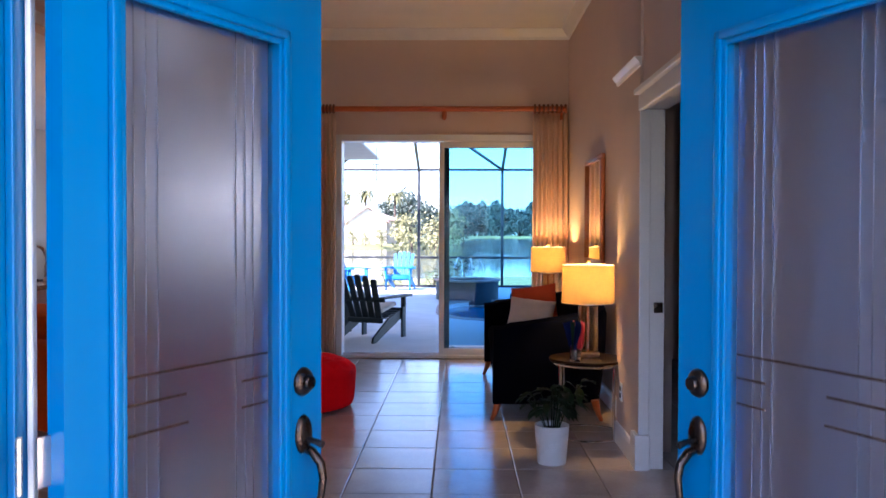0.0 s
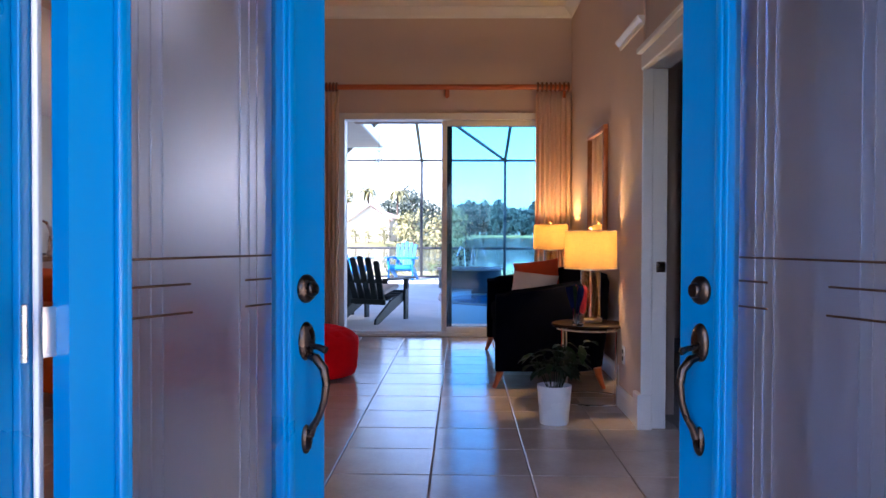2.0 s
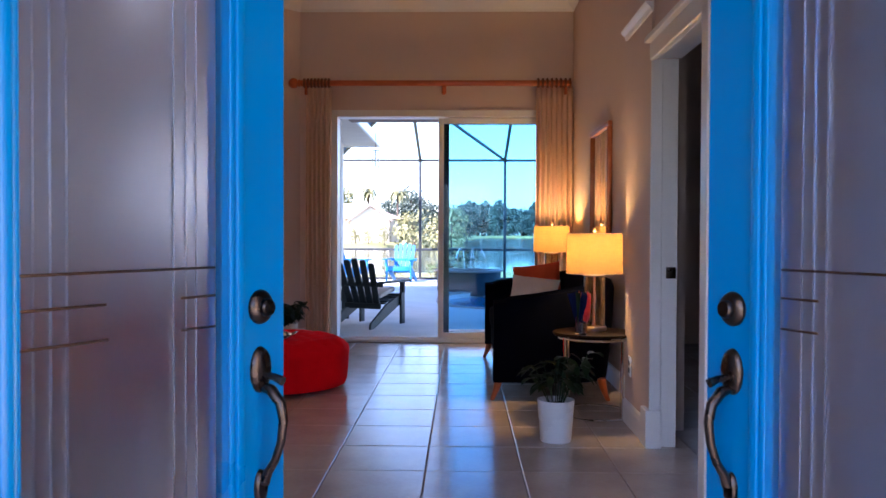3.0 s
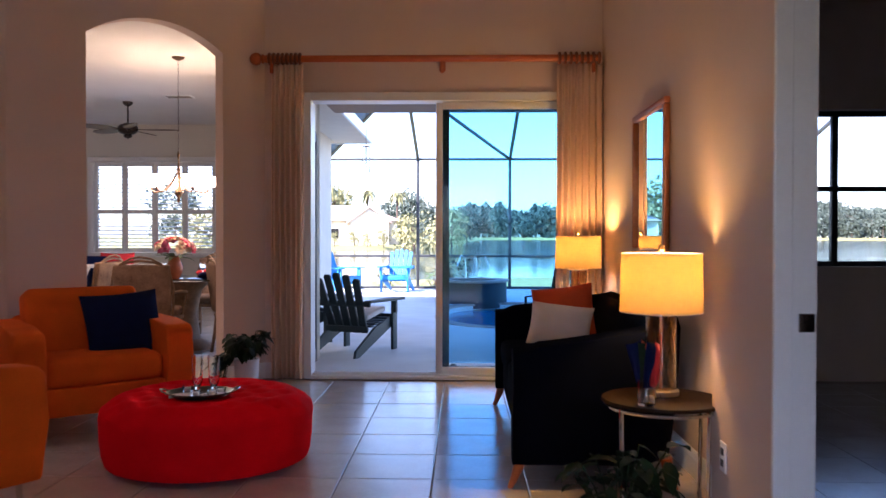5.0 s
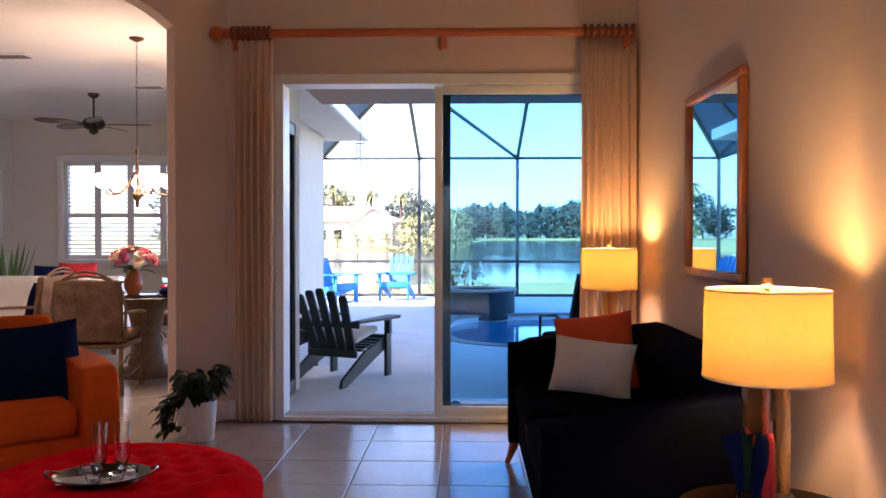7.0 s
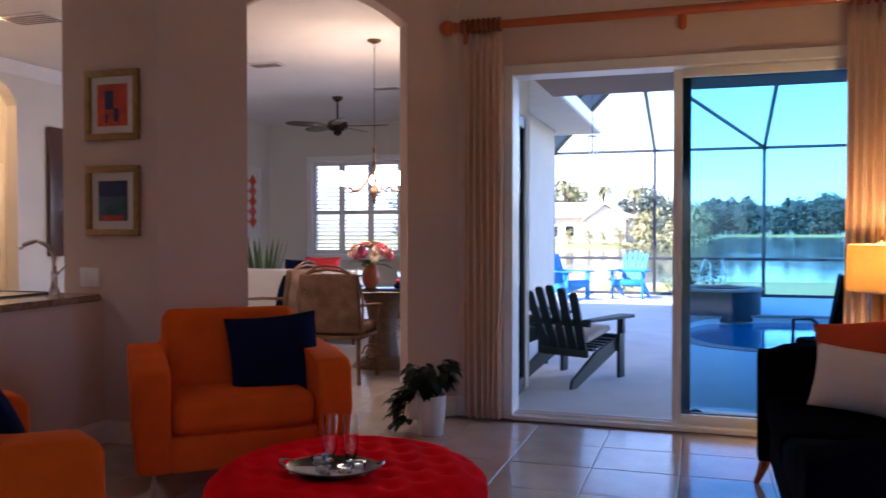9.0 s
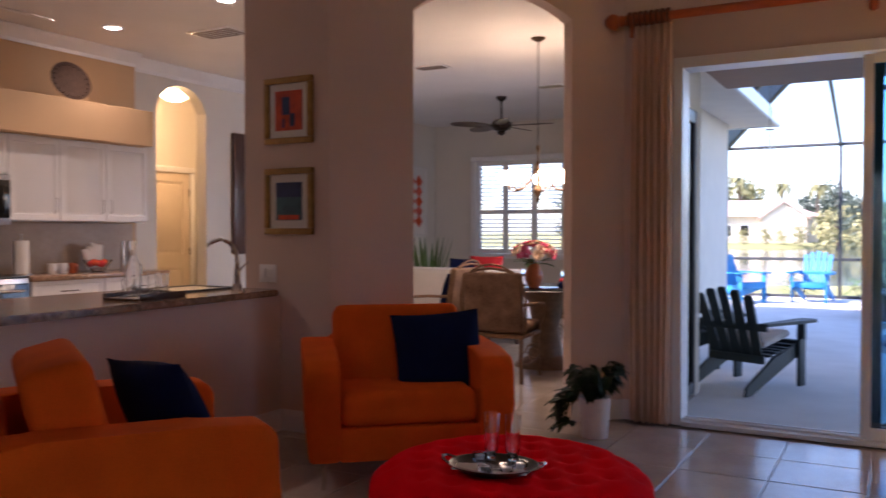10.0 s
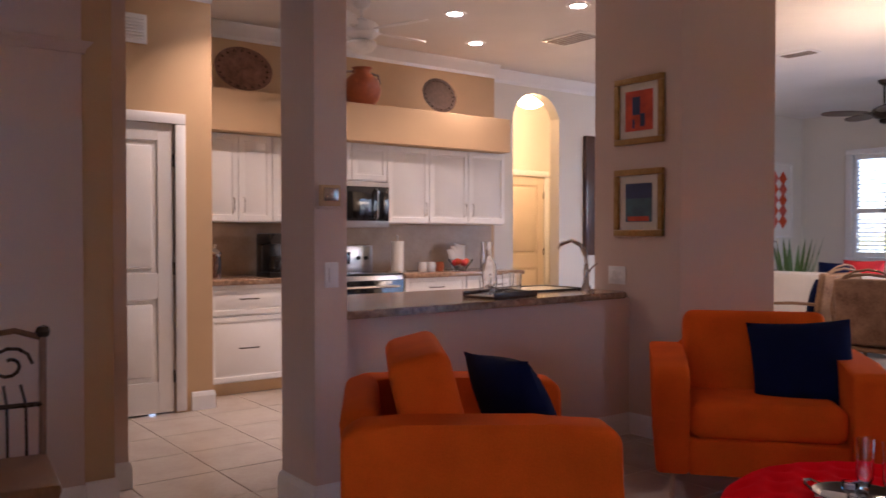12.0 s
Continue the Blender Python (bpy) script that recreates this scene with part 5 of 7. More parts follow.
for k in range(5):
    a = k * 1.25
    p0 = Vector((0.1 * math.cos(a), 0.1 * math.sin(a), 0.36))
    tube_on(spa, "jet", [p0, p0 + Vector((0.05 * math.cos(a), 0.05 * math.sin(a), 0.45)), p0 + Vector((0.14 * math.cos(a), 0.14 * math.sin(a), 0.52)), p0 + Vector((0.24 * math.cos(a), 0.24 * math.sin(a), 0.3))], 0.008, M["clear"], seg=6)

# ---- screen cage ----
cage = thing("pool_cage", "dark aluminium pool cage with thin beams", "pool cage", kind="structure")
CY, CZ, CR = 21.3, 2.99, 0.735
posts = [-3.17 + 2.14 * i for i in range(6)]


def bar(name, a, b, r=0.035):
    a, b = Vector(a), Vector(b)
    bm = bmesh.new()
    d = b - a
    m = Matrix.Translation((a + b) / 2) @ d.to_track_quat("Z", "Y").to_matrix().to_4x4()
    box(bm, (0, 0, 0), (2 * r, 2 * r, d.length), 0.006, m)
    return part(name, bm, M["cage"], cage)


for x in posts:
    bar("post", (x, CY, DECK), (x, CY, CZ))
    bar("rafter", (x, CY, CZ), (x, 17.0, CZ + 1.10))
    bar("rafter", (x, 17.0, CZ + 1.10), (x, 12.1, CZ + 1.10))
for z in (DECK + 0.03, CR, CZ):
    bar("rail", (posts[0], CY, z), (posts[-1], CY, z), 0.03)
    bar("rail", (posts[0], CY, z), (posts[0], 16.3, z), 0.03)
for x, s in ((posts[2], -1), (posts[3], 1)):
    bar("brace", (x, CY, CZ), (x + s * 2.14, 17.3, CZ + 1.02), 0.028)
for y, z in ((17.0, CZ + 1.10), (14.5, CZ + 1.10)):
    bar("purlin", (posts[0] + 2.0, y, z), (posts[-1], y, z), 0.03)
for y in (16.35, 18.8):
    bar("post", (posts[0], y, DECK), (posts[0], y, CZ))
bar("hip", (posts[0], CY, CZ), (posts[1], 17.0, CZ + 1.10))
bar("hip", (posts[0], 18.8, CZ), (posts[1], 16.2, CZ + 1.10))
bar("hip", (posts[0], 16.35, CZ), (posts[1], 14.5, CZ + 1.10))
for y in (10.9, 12.0):
    bar("eave_beam", (posts[1], y + 1.1, CZ + 0.02 * y), (posts[-1], y + 1.1, CZ + 0.02 * y), 0.03)


M["mesh"] = bpy.data.materials.new("insect_screen")
M["mesh"].use_nodes = True
_n, _l = M["mesh"].node_tree.nodes, M["mesh"].node_tree.links
_t, _m = _n.new("ShaderNodeBsdfTransparent"), _n.new("ShaderNodeMixShader")
_n["Principled BSDF"].inputs["Base Color"].default_value = (0.012, 0.05, 0.12, 1)
_n["Principled BSDF"].inputs["Roughness"].default_value = 0.7
_m.inputs["Fac"].default_value = 0.82
_l.new(_t.outputs[0], _m.inputs[1])
_l.new(_n["Principled BSDF"].outputs[0], _m.inputs[2])
_l.new(_m.outputs[0], _n["Material Output"].inputs["Surface"])
for (y0, y1, v0, v1) in ((21.3, 18.8, 17.0, 16.2), (18.8, 16.35, 16.2, 14.5), (16.35, 14.5, 14.5, 12.2)):
    bm = bmesh.new()
    q = [Vector((posts[0], y0, CZ)), Vector((posts[0], y1, CZ)), Vector((posts[1], v1, CZ + 1.10)), Vector((posts[1], v0, CZ + 1.10))]
    up = (q[1] - q[0]).cross(q[3] - q[0]).normalized() * 0.004
    top, low = [bm.verts.new(p + up) for p in q], [bm.verts.new(p - up) for p in q]
    bm.faces.new(top)
    bm.faces.new(low[::-1])
    for i in range(4):
        bm.faces.new((top[i], low[i], low[(i + 1) % 4], top[(i + 1) % 4]))
    part("screen_panel", bm, M["mesh"], cage, "dark blue sloping screen panel", smooth=False)


# ---- adirondack chairs ----
def adirondack(at, rz, material, label, group, cushioned=False, high=0.78):
    d = thing("adirondack_chair", label, "garden chair", at, rz, group)
    for s in (-1, 1):
        bm = bmesh.new()
        prof = [(-0.36, 0.36), (-0.36, 0.28), (0.44, 0.0), (0.52, 0.0), (0.50, 0.07), (0.10, 0.27), (-0.30, 0.37)]
        a = [bm.verts.new((s * 0.25, y, z)) for y, z in prof]
        b = [bm.verts.new((s * 0.278, y, z)) for y, z in prof]
        bm.faces.new(a)
        bm.faces.new(list(reversed(b)))
        for i in range(len(prof)):
            j = (i + 1) % len(prof)
            bm.faces.new((a[i], a[j], b[j], b[i]))
        part("side_rail", bm, material, d, smooth=False)
        box_on(d, "front_leg", (s * 0.295, -0.30, 0.27), (0.03, 0.10, 0.54), material, 0.004)
        bm = bmesh.new()
        prism(bm, [(s * 0.24, -0.40), (s * 0.37, -0.42), (s * 0.40, -0.36), (s * 0.37, -0.05), (s * 0.33, 0.30), (s * 0.26, 0.30)], 0.54, 0.565)
        part("armrest", bm, material, d, smooth=False)
        box_on(d, "bracket", (s * 0.325, -0.28, 0.47), (0.025, 0.05, 0.14), material, 0.004)
    box_on(d, "back_brace", (0, 0.29, 0.53), (0.64, 0.03, 0.06), material, 0.004)
    box_on(d, "back_brace", (0, 0.21, 0.26), (0.50, 0.03, 0.06), material, 0.004)
    box_on(d, "front_board", (0, -0.36, 0.32), (0.50, 0.022, 0.09), material, 0.004)
    for k in range(6):
        y = -0.30 + k * 0.085
        box_on(d, "seat_slat", (0, y, 0.375 - 0.10 * (k / 5) - 0.012 * math.sin(k)), (0.53, 0.072, 0.02), material, 0.004, m=None)
    for k in range(5):
        x = (k - 2) * 0.098
        top = high - 0.035 * (abs(k - 2) ** 1.6) * 0.6
        bm = bmesh.new()
        fan = 1 + 0.12
        m = pose(0, 0.16, 0.22, -24, 0, 0)
        w = 0.040
        poly = [(x * 0.92 - w, 0.0), (x * 0.92 + w, 0.0), (x * fan + w, top - 0.02), (x * fan + w * 0.6, top), (x * fan - w * 0.6, top), (x * fan - w, top - 0.02)]
        f = [bm.verts.new((px, -0.010, pz)) for px, pz in poly]
        b = [bm.verts.new((px, 0.010, pz)) for px, pz in poly]
        bm.faces.new(f)
        bm.faces.new(list(reversed(b)))
        for i in range(6):
            bm.faces.new((f[i], f[(i + 1) % 6], b[(i + 1) % 6], b[i]))
        bmesh.ops.transform(bm, matrix=m, verts=bm.verts[:])
        part("back_slat", bm, material, d, smooth=False)
    if cushioned:
        bm = bmesh.new()
        box(bm, (0, -0.10, 0.40), (0.46, 0.42, 0.06), 0.025, pose(0, 0, 0, -10, 0, 0), seg=3)
        part("seat_pad", bm, M["cream"], d, "pale seat pad")
    return d


adirondack((-1.12, 10.80, DECK), 158, M["blackwood"], "dark green adirondack chair with a pale pad on the patio", "dark patio chairs", True, 0.69)
adirondack((-1.95, 11.6, DECK), 120, M["blackwood"], "dark green adirondack chair beside the house wing", "dark patio chairs", True, 0.69)
adirondack((-1.43, 20.3, DECK), -8, M["bluewood"], "sky blue adirondack chair near the screen cage", "blue patio chairs")
adirondack((-2.62, 19.6, DECK), 55, M["bluewood"], "sky blue adirondack chair near the screen cage", "blue patio chairs")
# patio chair right of the pool
d = thing("patio_chair", "dark cushioned metal patio chair by the pool", "garden chair", (1.05, 10.5, DECK), 205)
bm = bmesh.new()
box(bm, (0, 0, 0), (0.56, 0.10, 0.62), 0.04, pose(0, 0.25, 0.68, -12, 0, 0), seg=3)
part("back_cushion", bm, M["navy"], d)
box_on(d, "seat_cushion", (0, -0.03, 0.40), (0.56, 0.54, 0.12), M["navy"], 0.04)
for s in (-1, 1):
    tube_on(d, "side_frame", [(s * 0.30, -0.28, 0), (s * 0.30, -0.26, 0.60), (s * 0.30, 0.0, 0.63), (s * 0.30, 0.22, 0.55), (s * 0.30, 0.36, 1.0)], 0.014, M["cage"])
    tube_on(d, "rear_leg", [(s * 0.30, 0.18, 0.45), (s * 0.30, 0.32, 0.0)], 0.014, M["cage"])
# wind chime
d = thing("wind_chime", "thin metal wind chime hanging from the cage beam", "wind chime", (-1.45, 14.5, 2.55))
tube_on(d, "cord", [(0, 0, 0), (0, 0, 1.53)], 0.004, M["cage"])
for k in range(4):
    a = k * math.pi / 2
    tube_on(d, "chime_tube", [(0.05 * math.cos(a), 0.05 * math.sin(a), 0.0), (0.05 * math.cos(a), 0.05 * math.sin(a), -0.40 + 0.04 * k)], 0.009, M["nickel"])
lathe_on(d, "disc", [(0, 0), (0.06, 0), (0.06, 0.01), (0, 0.01)], M["wood_dk"], seg=16)


# ---- ground, lake, trees, neighbours ----
def lake_side(x, y):
    """Positive inside the lake."""
    far = 98 + 300 / (1 + math.exp(-(x - 2) / 3.0)) + 3 * math.sin(x * 0.11)
    near = 31 + 1.2 * math.sin(x * 0.13)
    left = -30 + 0.25 * (y - 31)
    return min(y - near, far - y, x + 62 + left * 0.0)


def ground_z(x, y):
    s = lake_side(x, y)
    base = -0.16 + 0.010 * max(0, min(y, 190) - 95) * (1 if x < 2 else 0.6)
    if abs(x - 2) < 14 and -8 < y < 23:
        base = -0.18 if not (-9 < x < 9.6 and -2.6 < y < 21.7) else -1.2
    k = min(1, max(0, (s + 1.5) / 5))
    return base - k * 1.6 + 0.05 * noise.noise((x * 0.15, y * 0.15, 0))


axx = sorted({round(v, 2) for v in [70 * math.sinh(t / 22 * 4.2) / math.sinh(4.2) * 12 for t in range(-22, 23)] + [-12 + 2 * i for i in range(14)]})
axy = sorted({round(v, 2) for v in [345, 380, 392, 396, 400, 405, 412, 430, 470, -600, -300, -120, -60, -30, -16] + [-8 + 2.5 * i for i in range(20)] + [42 + 5 * i for i in range(26)] + [175, 190, 210, 240, 300, 400, 600, 1000, 2000]})
verts = [(x, y, ground_z(x, y)) for y in axy for x in axx]
nx = len(axx)
faces = [(j * nx + i, j * nx + i + 1, (j + 1) * nx + i + 1, (j + 1) * nx + i) for j in range(len(axy) - 1) for i in range(nx - 1)]
me = bpy.data.meshes.new("ground")
me.from_pydata(verts, [], faces)
me.materials.append(M["grass"])
me.polygons.foreach_set("use_smooth", [True] * len(me.polygons))
tagged(new("ground", me), "sunlit yellow-green lawn round the lake", "ground", kind="structure")
bm = bmesh.new()
for x0, x1 in ((-200, 200),):
    vs = [bm.verts.new(p) for p in ((x0, 26, -0.45), (x1, 26, -0.45), (2 * x1, 425, -0.45), (2 * x0, 425, -0.45))]
    bm.faces.new(vs)
structure("water", bm, M["lake"], "calm grey-blue lake with reflections", "water")


def tree(name, seed, height, spread, material, label, n=1500, leaf=0.36, trunk=0.16):
    rnd = random.Random(seed)
    d = thing(name, label, "tree", (0, 0, -50), 0, "trees round the lake")
    bm = bmesh.new()
    tube(bm, [(0, 0, -0.3), (0.1, 0, height * 0.25), (0.0, 0.1, height * 0.5), (0.1, 0, height * 0.85)], [0.22, 0.17, 0.11, 0.03], 8)
    ends = []
    for k in range(9):
        a, z = rnd.uniform(0, 6.28), height * rnd.uniform(trunk, 0.8)
        r = spread * rnd.uniform(0.5, 1.0) * (1.1 - 0.5 * z / height)
        e = Vector((r * math.cos(a), r * math.sin(a), min(height * 0.97, z + height * rnd.uniform(0.08, 0.25))))
        tube(bm, [(0, 0, z), (e.x * 0.5, e.y * 0.5, z + (e.z - z) * 0.4), e], [0.08, 0.05, 0.02], 5)
        ends.append(e)
    ends.append(Vector((0, 0, height * 0.92)))
    part("trunk", bm, M["bark"], d)
    verts, faces = [], []
    lumps = [Vector((spread * 0.75 * rnd.uniform(-1, 1), spread * 0.75 * rnd.uniform(-1, 1), height * rnd.uniform(0.12, 0.86))) for _ in range(16)] + ends
    for k in range(n):
        e = rnd.choice(lumps)
        s = spread * 0.44
        p = e + Vector((rnd.gauss(0, s * 0.5), rnd.gauss(0, s * 0.5), rnd.gauss(0, s * 0.42)))
        u = Vector((rnd.gauss(0, 1), rnd.gauss(0, 1), rnd.gauss(0, 0.7))).normalized()
        v = u.orthogonal().normalized()
        w = u.cross(v)
        sz = leaf * rnd.uniform(0.5, 1.3)
        i = len(verts)
        verts += [p + v * sz, p + w * sz * 0.6 + u * sz * 0.2, p - v * sz, p - w * sz * 0.6 - u * sz * 0.2]
        faces.append((i, i + 1, i + 2, i + 3))
    me = bpy.data.meshes.new("crown")
    me.from_pydata(verts, [], faces)
    me.materials.append(material)
    ob = new("crown", me)
    ob.parent = d
    return d


def palm(seed, height, label):
    rnd = random.Random(seed)
    d = thing("palm_tree", label, "tree", (0, 0, -50), 0, "palms by the neighbours")
    bm = bmesh.new()
    tube(bm, [(0, 0, -0.3), (0.15, 0, height * 0.4), (0.1, 0.1, height)], [0.20, 0.15, 0.12], 8)
    part("trunk", bm, M["bark"], d)
    bm = bmesh.new()
    for k in range(60):
        a = rnd.uniform(0, 6.28)
        leaf_mesh(bm, (0.1, 0.1, height), (math.cos(a), math.sin(a), rnd.uniform(-0.6, 1.3)), (0, 0, 1), rnd.uniform(1.5, 2.5), 0.20, 1.9, 7)
    part("crown", bm, M["foliage2"], d)
    return d


kinds = [tree("tree", 11, 9.0, 4.2, M["foliage"], "broad dark green tree on the far shore"),
         tree("tree", 12, 7.5, 3.6, M["foliage"], "round dark green tree on the far shore"),
         tree("tree", 13, 10.5, 3.4, M["foliage"], "tall hazy green tree on the far shore", trunk=0.25)]
yel = tree("tree", 14, 6.0, 2.2, M["foliage2"], "sunlit yellowish tree by the lake lawn", 800, 0.24, 0.2)
pl = palm(5, 6.5, "sunlit palm tree near the neighbours' houses")
rnd = random.Random(21)
spots = [(x + rnd.uniform(-2, 2), 412 + rnd.uniform(-6, 8) + 14 * (i % 2), rnd.uniform(1.4, 2.0)) for i, x in enumerate([4 + 6.2 * k for k in range(36)])]
spots += [(-58 + 5.2 * k + rnd.uniform(-2, 2), 176 + rnd.uniform(-8, 8), rnd.uniform(0.85, 1.25)) for k in range(12)]
for i, (x, y, s) in enumerate(spots):
    o = copy_thing(kinds[i % 3], pose(x, y, ground_z(x, y) - 0.2, 0, 0, rnd.uniform(0, 360)) @ Matrix.Scale(s * 0.9, 4))
for x, y, s in ((-6.0, 104, 0.95), (-3.2, 112, 0.85), (-22, 118, 1.25), (-1.0, 140, 1.1), (-9.6, 103, 0.38), (-11.5, 102, 0.30), (-13.2, 103, 0.34), (-15.5, 102, 0.3), (-18, 103, 0.36), (-24.5, 106, 0.8), (-8.0, 112, 0.6), (-27.5, 128, 1.6), (-21, 134, 1.5)):
    copy_thing(yel, pose(x, y, ground_z(x, y) - 0.1, 0, 0, rnd.uniform(0, 360)) @ Matrix.Scale(s, 4))
for x, y, s in ((-9.5, 121, 1.1), (-1.6, 128, 1.0), (-19.5, 125, 1.3), (-14.5, 130, 1.2), (-26, 110, 1.2)):
    copy_thing(pl, pose(x, y, ground_z(x, y) - 0.1, 0, 0, rnd.uniform(0, 360)) @ Matrix.Scale(s, 4))
for x, y, s, k in ((-14.6, 28.5, 0.42, yel), (-16.5, 26.8, 0.36, yel), (-8.4, 29.0, 0.4, yel)):
    copy_thing(k, pose(x, y, ground_z(x, y) - 0.1, 0, 0, rnd.uniform(0, 360)) @ Matrix.Scale(s, 4))
for k in (*kinds, yel, pl):
    for o in (*k.children_recursive, k):
        bpy.data.objects.remove(o)


# far woods: one uneven belt of leaves
rnd = random.Random(77)
verts, faces = [], []
for k in range(16000):
    x = rnd.uniform(-120, 300)
    top = 6.0 + 2.2 * noise.noise((x * 0.05, 3.1, 0)) + 1.6 * noise.noise((x * 0.22, 7.7, 0)) + (0.6 if x > 0 else -1.2)
    p = Vector((x, 450 + rnd.uniform(-5, 5), 0.5 + 2.5 * top * rnd.random() ** 0.7))
    u = Vector((rnd.gauss(0, 1), rnd.gauss(0, 1), rnd.gauss(0, 0.7))).normalized()
    v = u.orthogonal().normalized()
    w_ = u.cross(v)
    sz = rnd.uniform(0.8, 2.0)
    i = len(verts)
    verts += [p + v * sz, p + w_ * sz * 0.7 + u * sz * 0.2, p - v * sz, p - w_ * sz * 0.7 - u * sz * 0.2]
    faces.append((i, i + 1, i + 2, i + 3))
me = bpy.data.meshes.new("far_woods")
me.from_pydata(verts, [], faces)
me.materials.append(M["foliage"])
tagged(new("far_woods", me), "hazy dark green belt of woods across the lake", "woods", kind="stuff")


def house(at, rz, w, dp, label):
    d = thing("neighbour_house", label, "house", at, rz, "neighbours' houses")
    bm = bmesh.new()
    box(bm, (0, 0, 1.5), (w, dp, 3.4))
    part("wall", bm, M["stucco"], d, smooth=False)
    bm = bmesh.new()
    e = 0.6
    vs = [bm.verts.new(p) for p in ((-w / 2 - e, -dp / 2 - e, 3.2), (w / 2 + e, -dp / 2 - e, 3.2), (w / 2 + e, dp / 2 + e, 3.2), (-w / 2 - e, dp / 2 + e, 3.2), (-w / 2 + dp / 2, 0, 5.4), (w / 2 - dp / 2, 0, 5.4))]
    for f in ((0, 1, 5, 4), (1, 2, 5), (2, 3, 4, 5), (3, 0, 4), (3, 2, 1, 0)):
        bm.faces.new([vs[i] for i in f])
    part("roof", bm, M["rooftile"], d, smooth=False)
    bm = bmesh.new()
    gx = w * 0.22
    prism(bm, [(gx - 2.6, 0), (gx + 2.6, 0), (gx + 2.6, 3.1), (gx, 4.9), (gx - 2.6, 3.1)], 0, 1.2, Matrix.Translation((0, -dp / 2, -0.1)) @ Matrix.Rotation(radians(90), 4, "X"))
    part("gable", bm, M["stucco"], d, smooth=False)
    bm = bmesh.new()
    prism(bm, [(gx - 3.0, 2.85), (gx, 5.0), (gx + 3.0, 2.85), (gx + 3.0, 3.1), (gx, 5.25), (gx - 3.0, 3.1)], -3.0, 1.5, Matrix.Translation((0, -dp / 2, -0.1)) @ Matrix.Rotation(radians(90), 4, "X"))
    part("gable_roof", bm, M["rooftile"], d, smooth=False)
    for k, x in enumerate((-w * 0.34, -w * 0.08, -w * 0.22)):
        win = box_on(d, "window", (x, -dp / 2 - 0.02, 1.5), (1.3, 0.08, 1.5), M["trim"], 0.01)
        box_on(win, "pane", (x, -dp / 2 - 0.07, 1.5), (1.1, 0.03, 1.3), M["blackglass"])
    return d


house((-17.0, 117, ground_z(-17, 117)), 14, 15, 9, "cream neighbour house with a reddish tiled roof")
house((-78.0, 118, ground_z(-78, 118)), 20, 15, 9, "cream neighbour house farther along the shore")


def shrub(at, r, seed, label, material="leaf2", n=260):
    rnd = random.Random(seed)
    d = thing("shrub", label, "shrub", at, 0, "shrubs round the patio")
    bm = bmesh.new()
    for k in range(5):
        a = rnd.uniform(0, 6.28)
        tube(bm, [(0, 0, -0.05), (0.3 * r * math.cos(a), 0.3 * r * math.sin(a), 0.5 * r), (0.6 * r * math.cos(a), 0.6 * r * math.sin(a), r)], 0.012, 5)
    part("stems", bm, M["bark"], d)
    bm = bmesh.new()
    for k in range(n):
        a, z = rnd.uniform(0, 6.28), rnd.uniform(0.1, 1.25) * r
        rr = r * math.sqrt(rnd.random()) * (1 - 0.45 * z / (1.25 * r))
        leaf_mesh(bm, (rr * math.cos(a), rr * math.sin(a), z), (math.cos(a), math.sin(a), rnd.uniform(0, 1)), (0, 0, 1), r * 0.26, r * 0.09, 0.8, 3)
    part("leaves", bm, M[material], d)
    return d


shrub((-0.05, 18.75, DECK), 0.62, 3, "dark spiky shrub behind the spa", "leaf")
shrub((-3.6, 22.4, -0.18), 0.5, 4, "low green shrub outside the cage")
shrub((-1.9, 22.6, -0.18), 0.45, 5, "low green shrub outside the cage")
shrub((-0.7, 22.9, -0.18), 0.40, 6, "low green shrub outside the cage")
shrub((-2.9, 17.2, DECK), 0.40, 7, "green shrub beside the wing wall")

# ---- shuttered window of the family room ----
WX0, WX1, WZ0, WZ1 = -6.14, -3.10, 0.92, 2.43
wn = thing("window_2", "wide window with white plantation shutters, slats open", "window", ((WX0 + WX1) / 2, 15.68, WZ0), 0, kind="structure")
ww, wh = WX1 - WX0, WZ1 - WZ0
for x, z, sx, sz in ((0, -0.04, ww + 0.2, 0.08), (0, wh + 0.04, ww + 0.2, 0.08), (-ww / 2 - 0.05, wh / 2, 0.10, wh), (ww / 2 + 0.05, wh / 2, 0.10, wh)):
    box_on(wn, "window_frame", (x, 0.0, z), (sx, 0.08, sz), M["trim"], 0.008)
npan = 6
pw = ww / npan
slat = bmesh.new()
box(slat, (0, 0, 0), (pw - 0.10, 0.062, 0.009), 0.003, seg=1, m=pose(0, 0, 0, 10, 0, 0))
slat = mesh_of("slat", slat, M["trim"])
for p in range(npan):
    cx = -ww / 2 + pw * (p + 0.5)
    for s in (-1, 1):
        box_on(wn, "shutter_stile", (cx + s * (pw / 2 - 0.026), 0.03, wh / 2), (0.048, 0.028, wh - 0.01), M["trim"], 0.003)
    for z in (0.04, wh * 0.45, wh - 0.04):
        box_on(wn, "shutter_rail", (cx, 0.03, z), (pw - 0.10, 0.028, 0.07), M["trim"], 0.003)
    z = 0.11
    while z < wh - 0.09:
        if abs(z - wh * 0.45) > 0.06:
            ob = new("slat", slat)
            ob.location = (cx, 0.03, z)
            ob.parent = wn
        z += 0.064
box_on(wn, "pane", (0, 0.11, wh / 2), (ww, 0.006, wh), M["clear"], smooth=False).visible_shadow = False


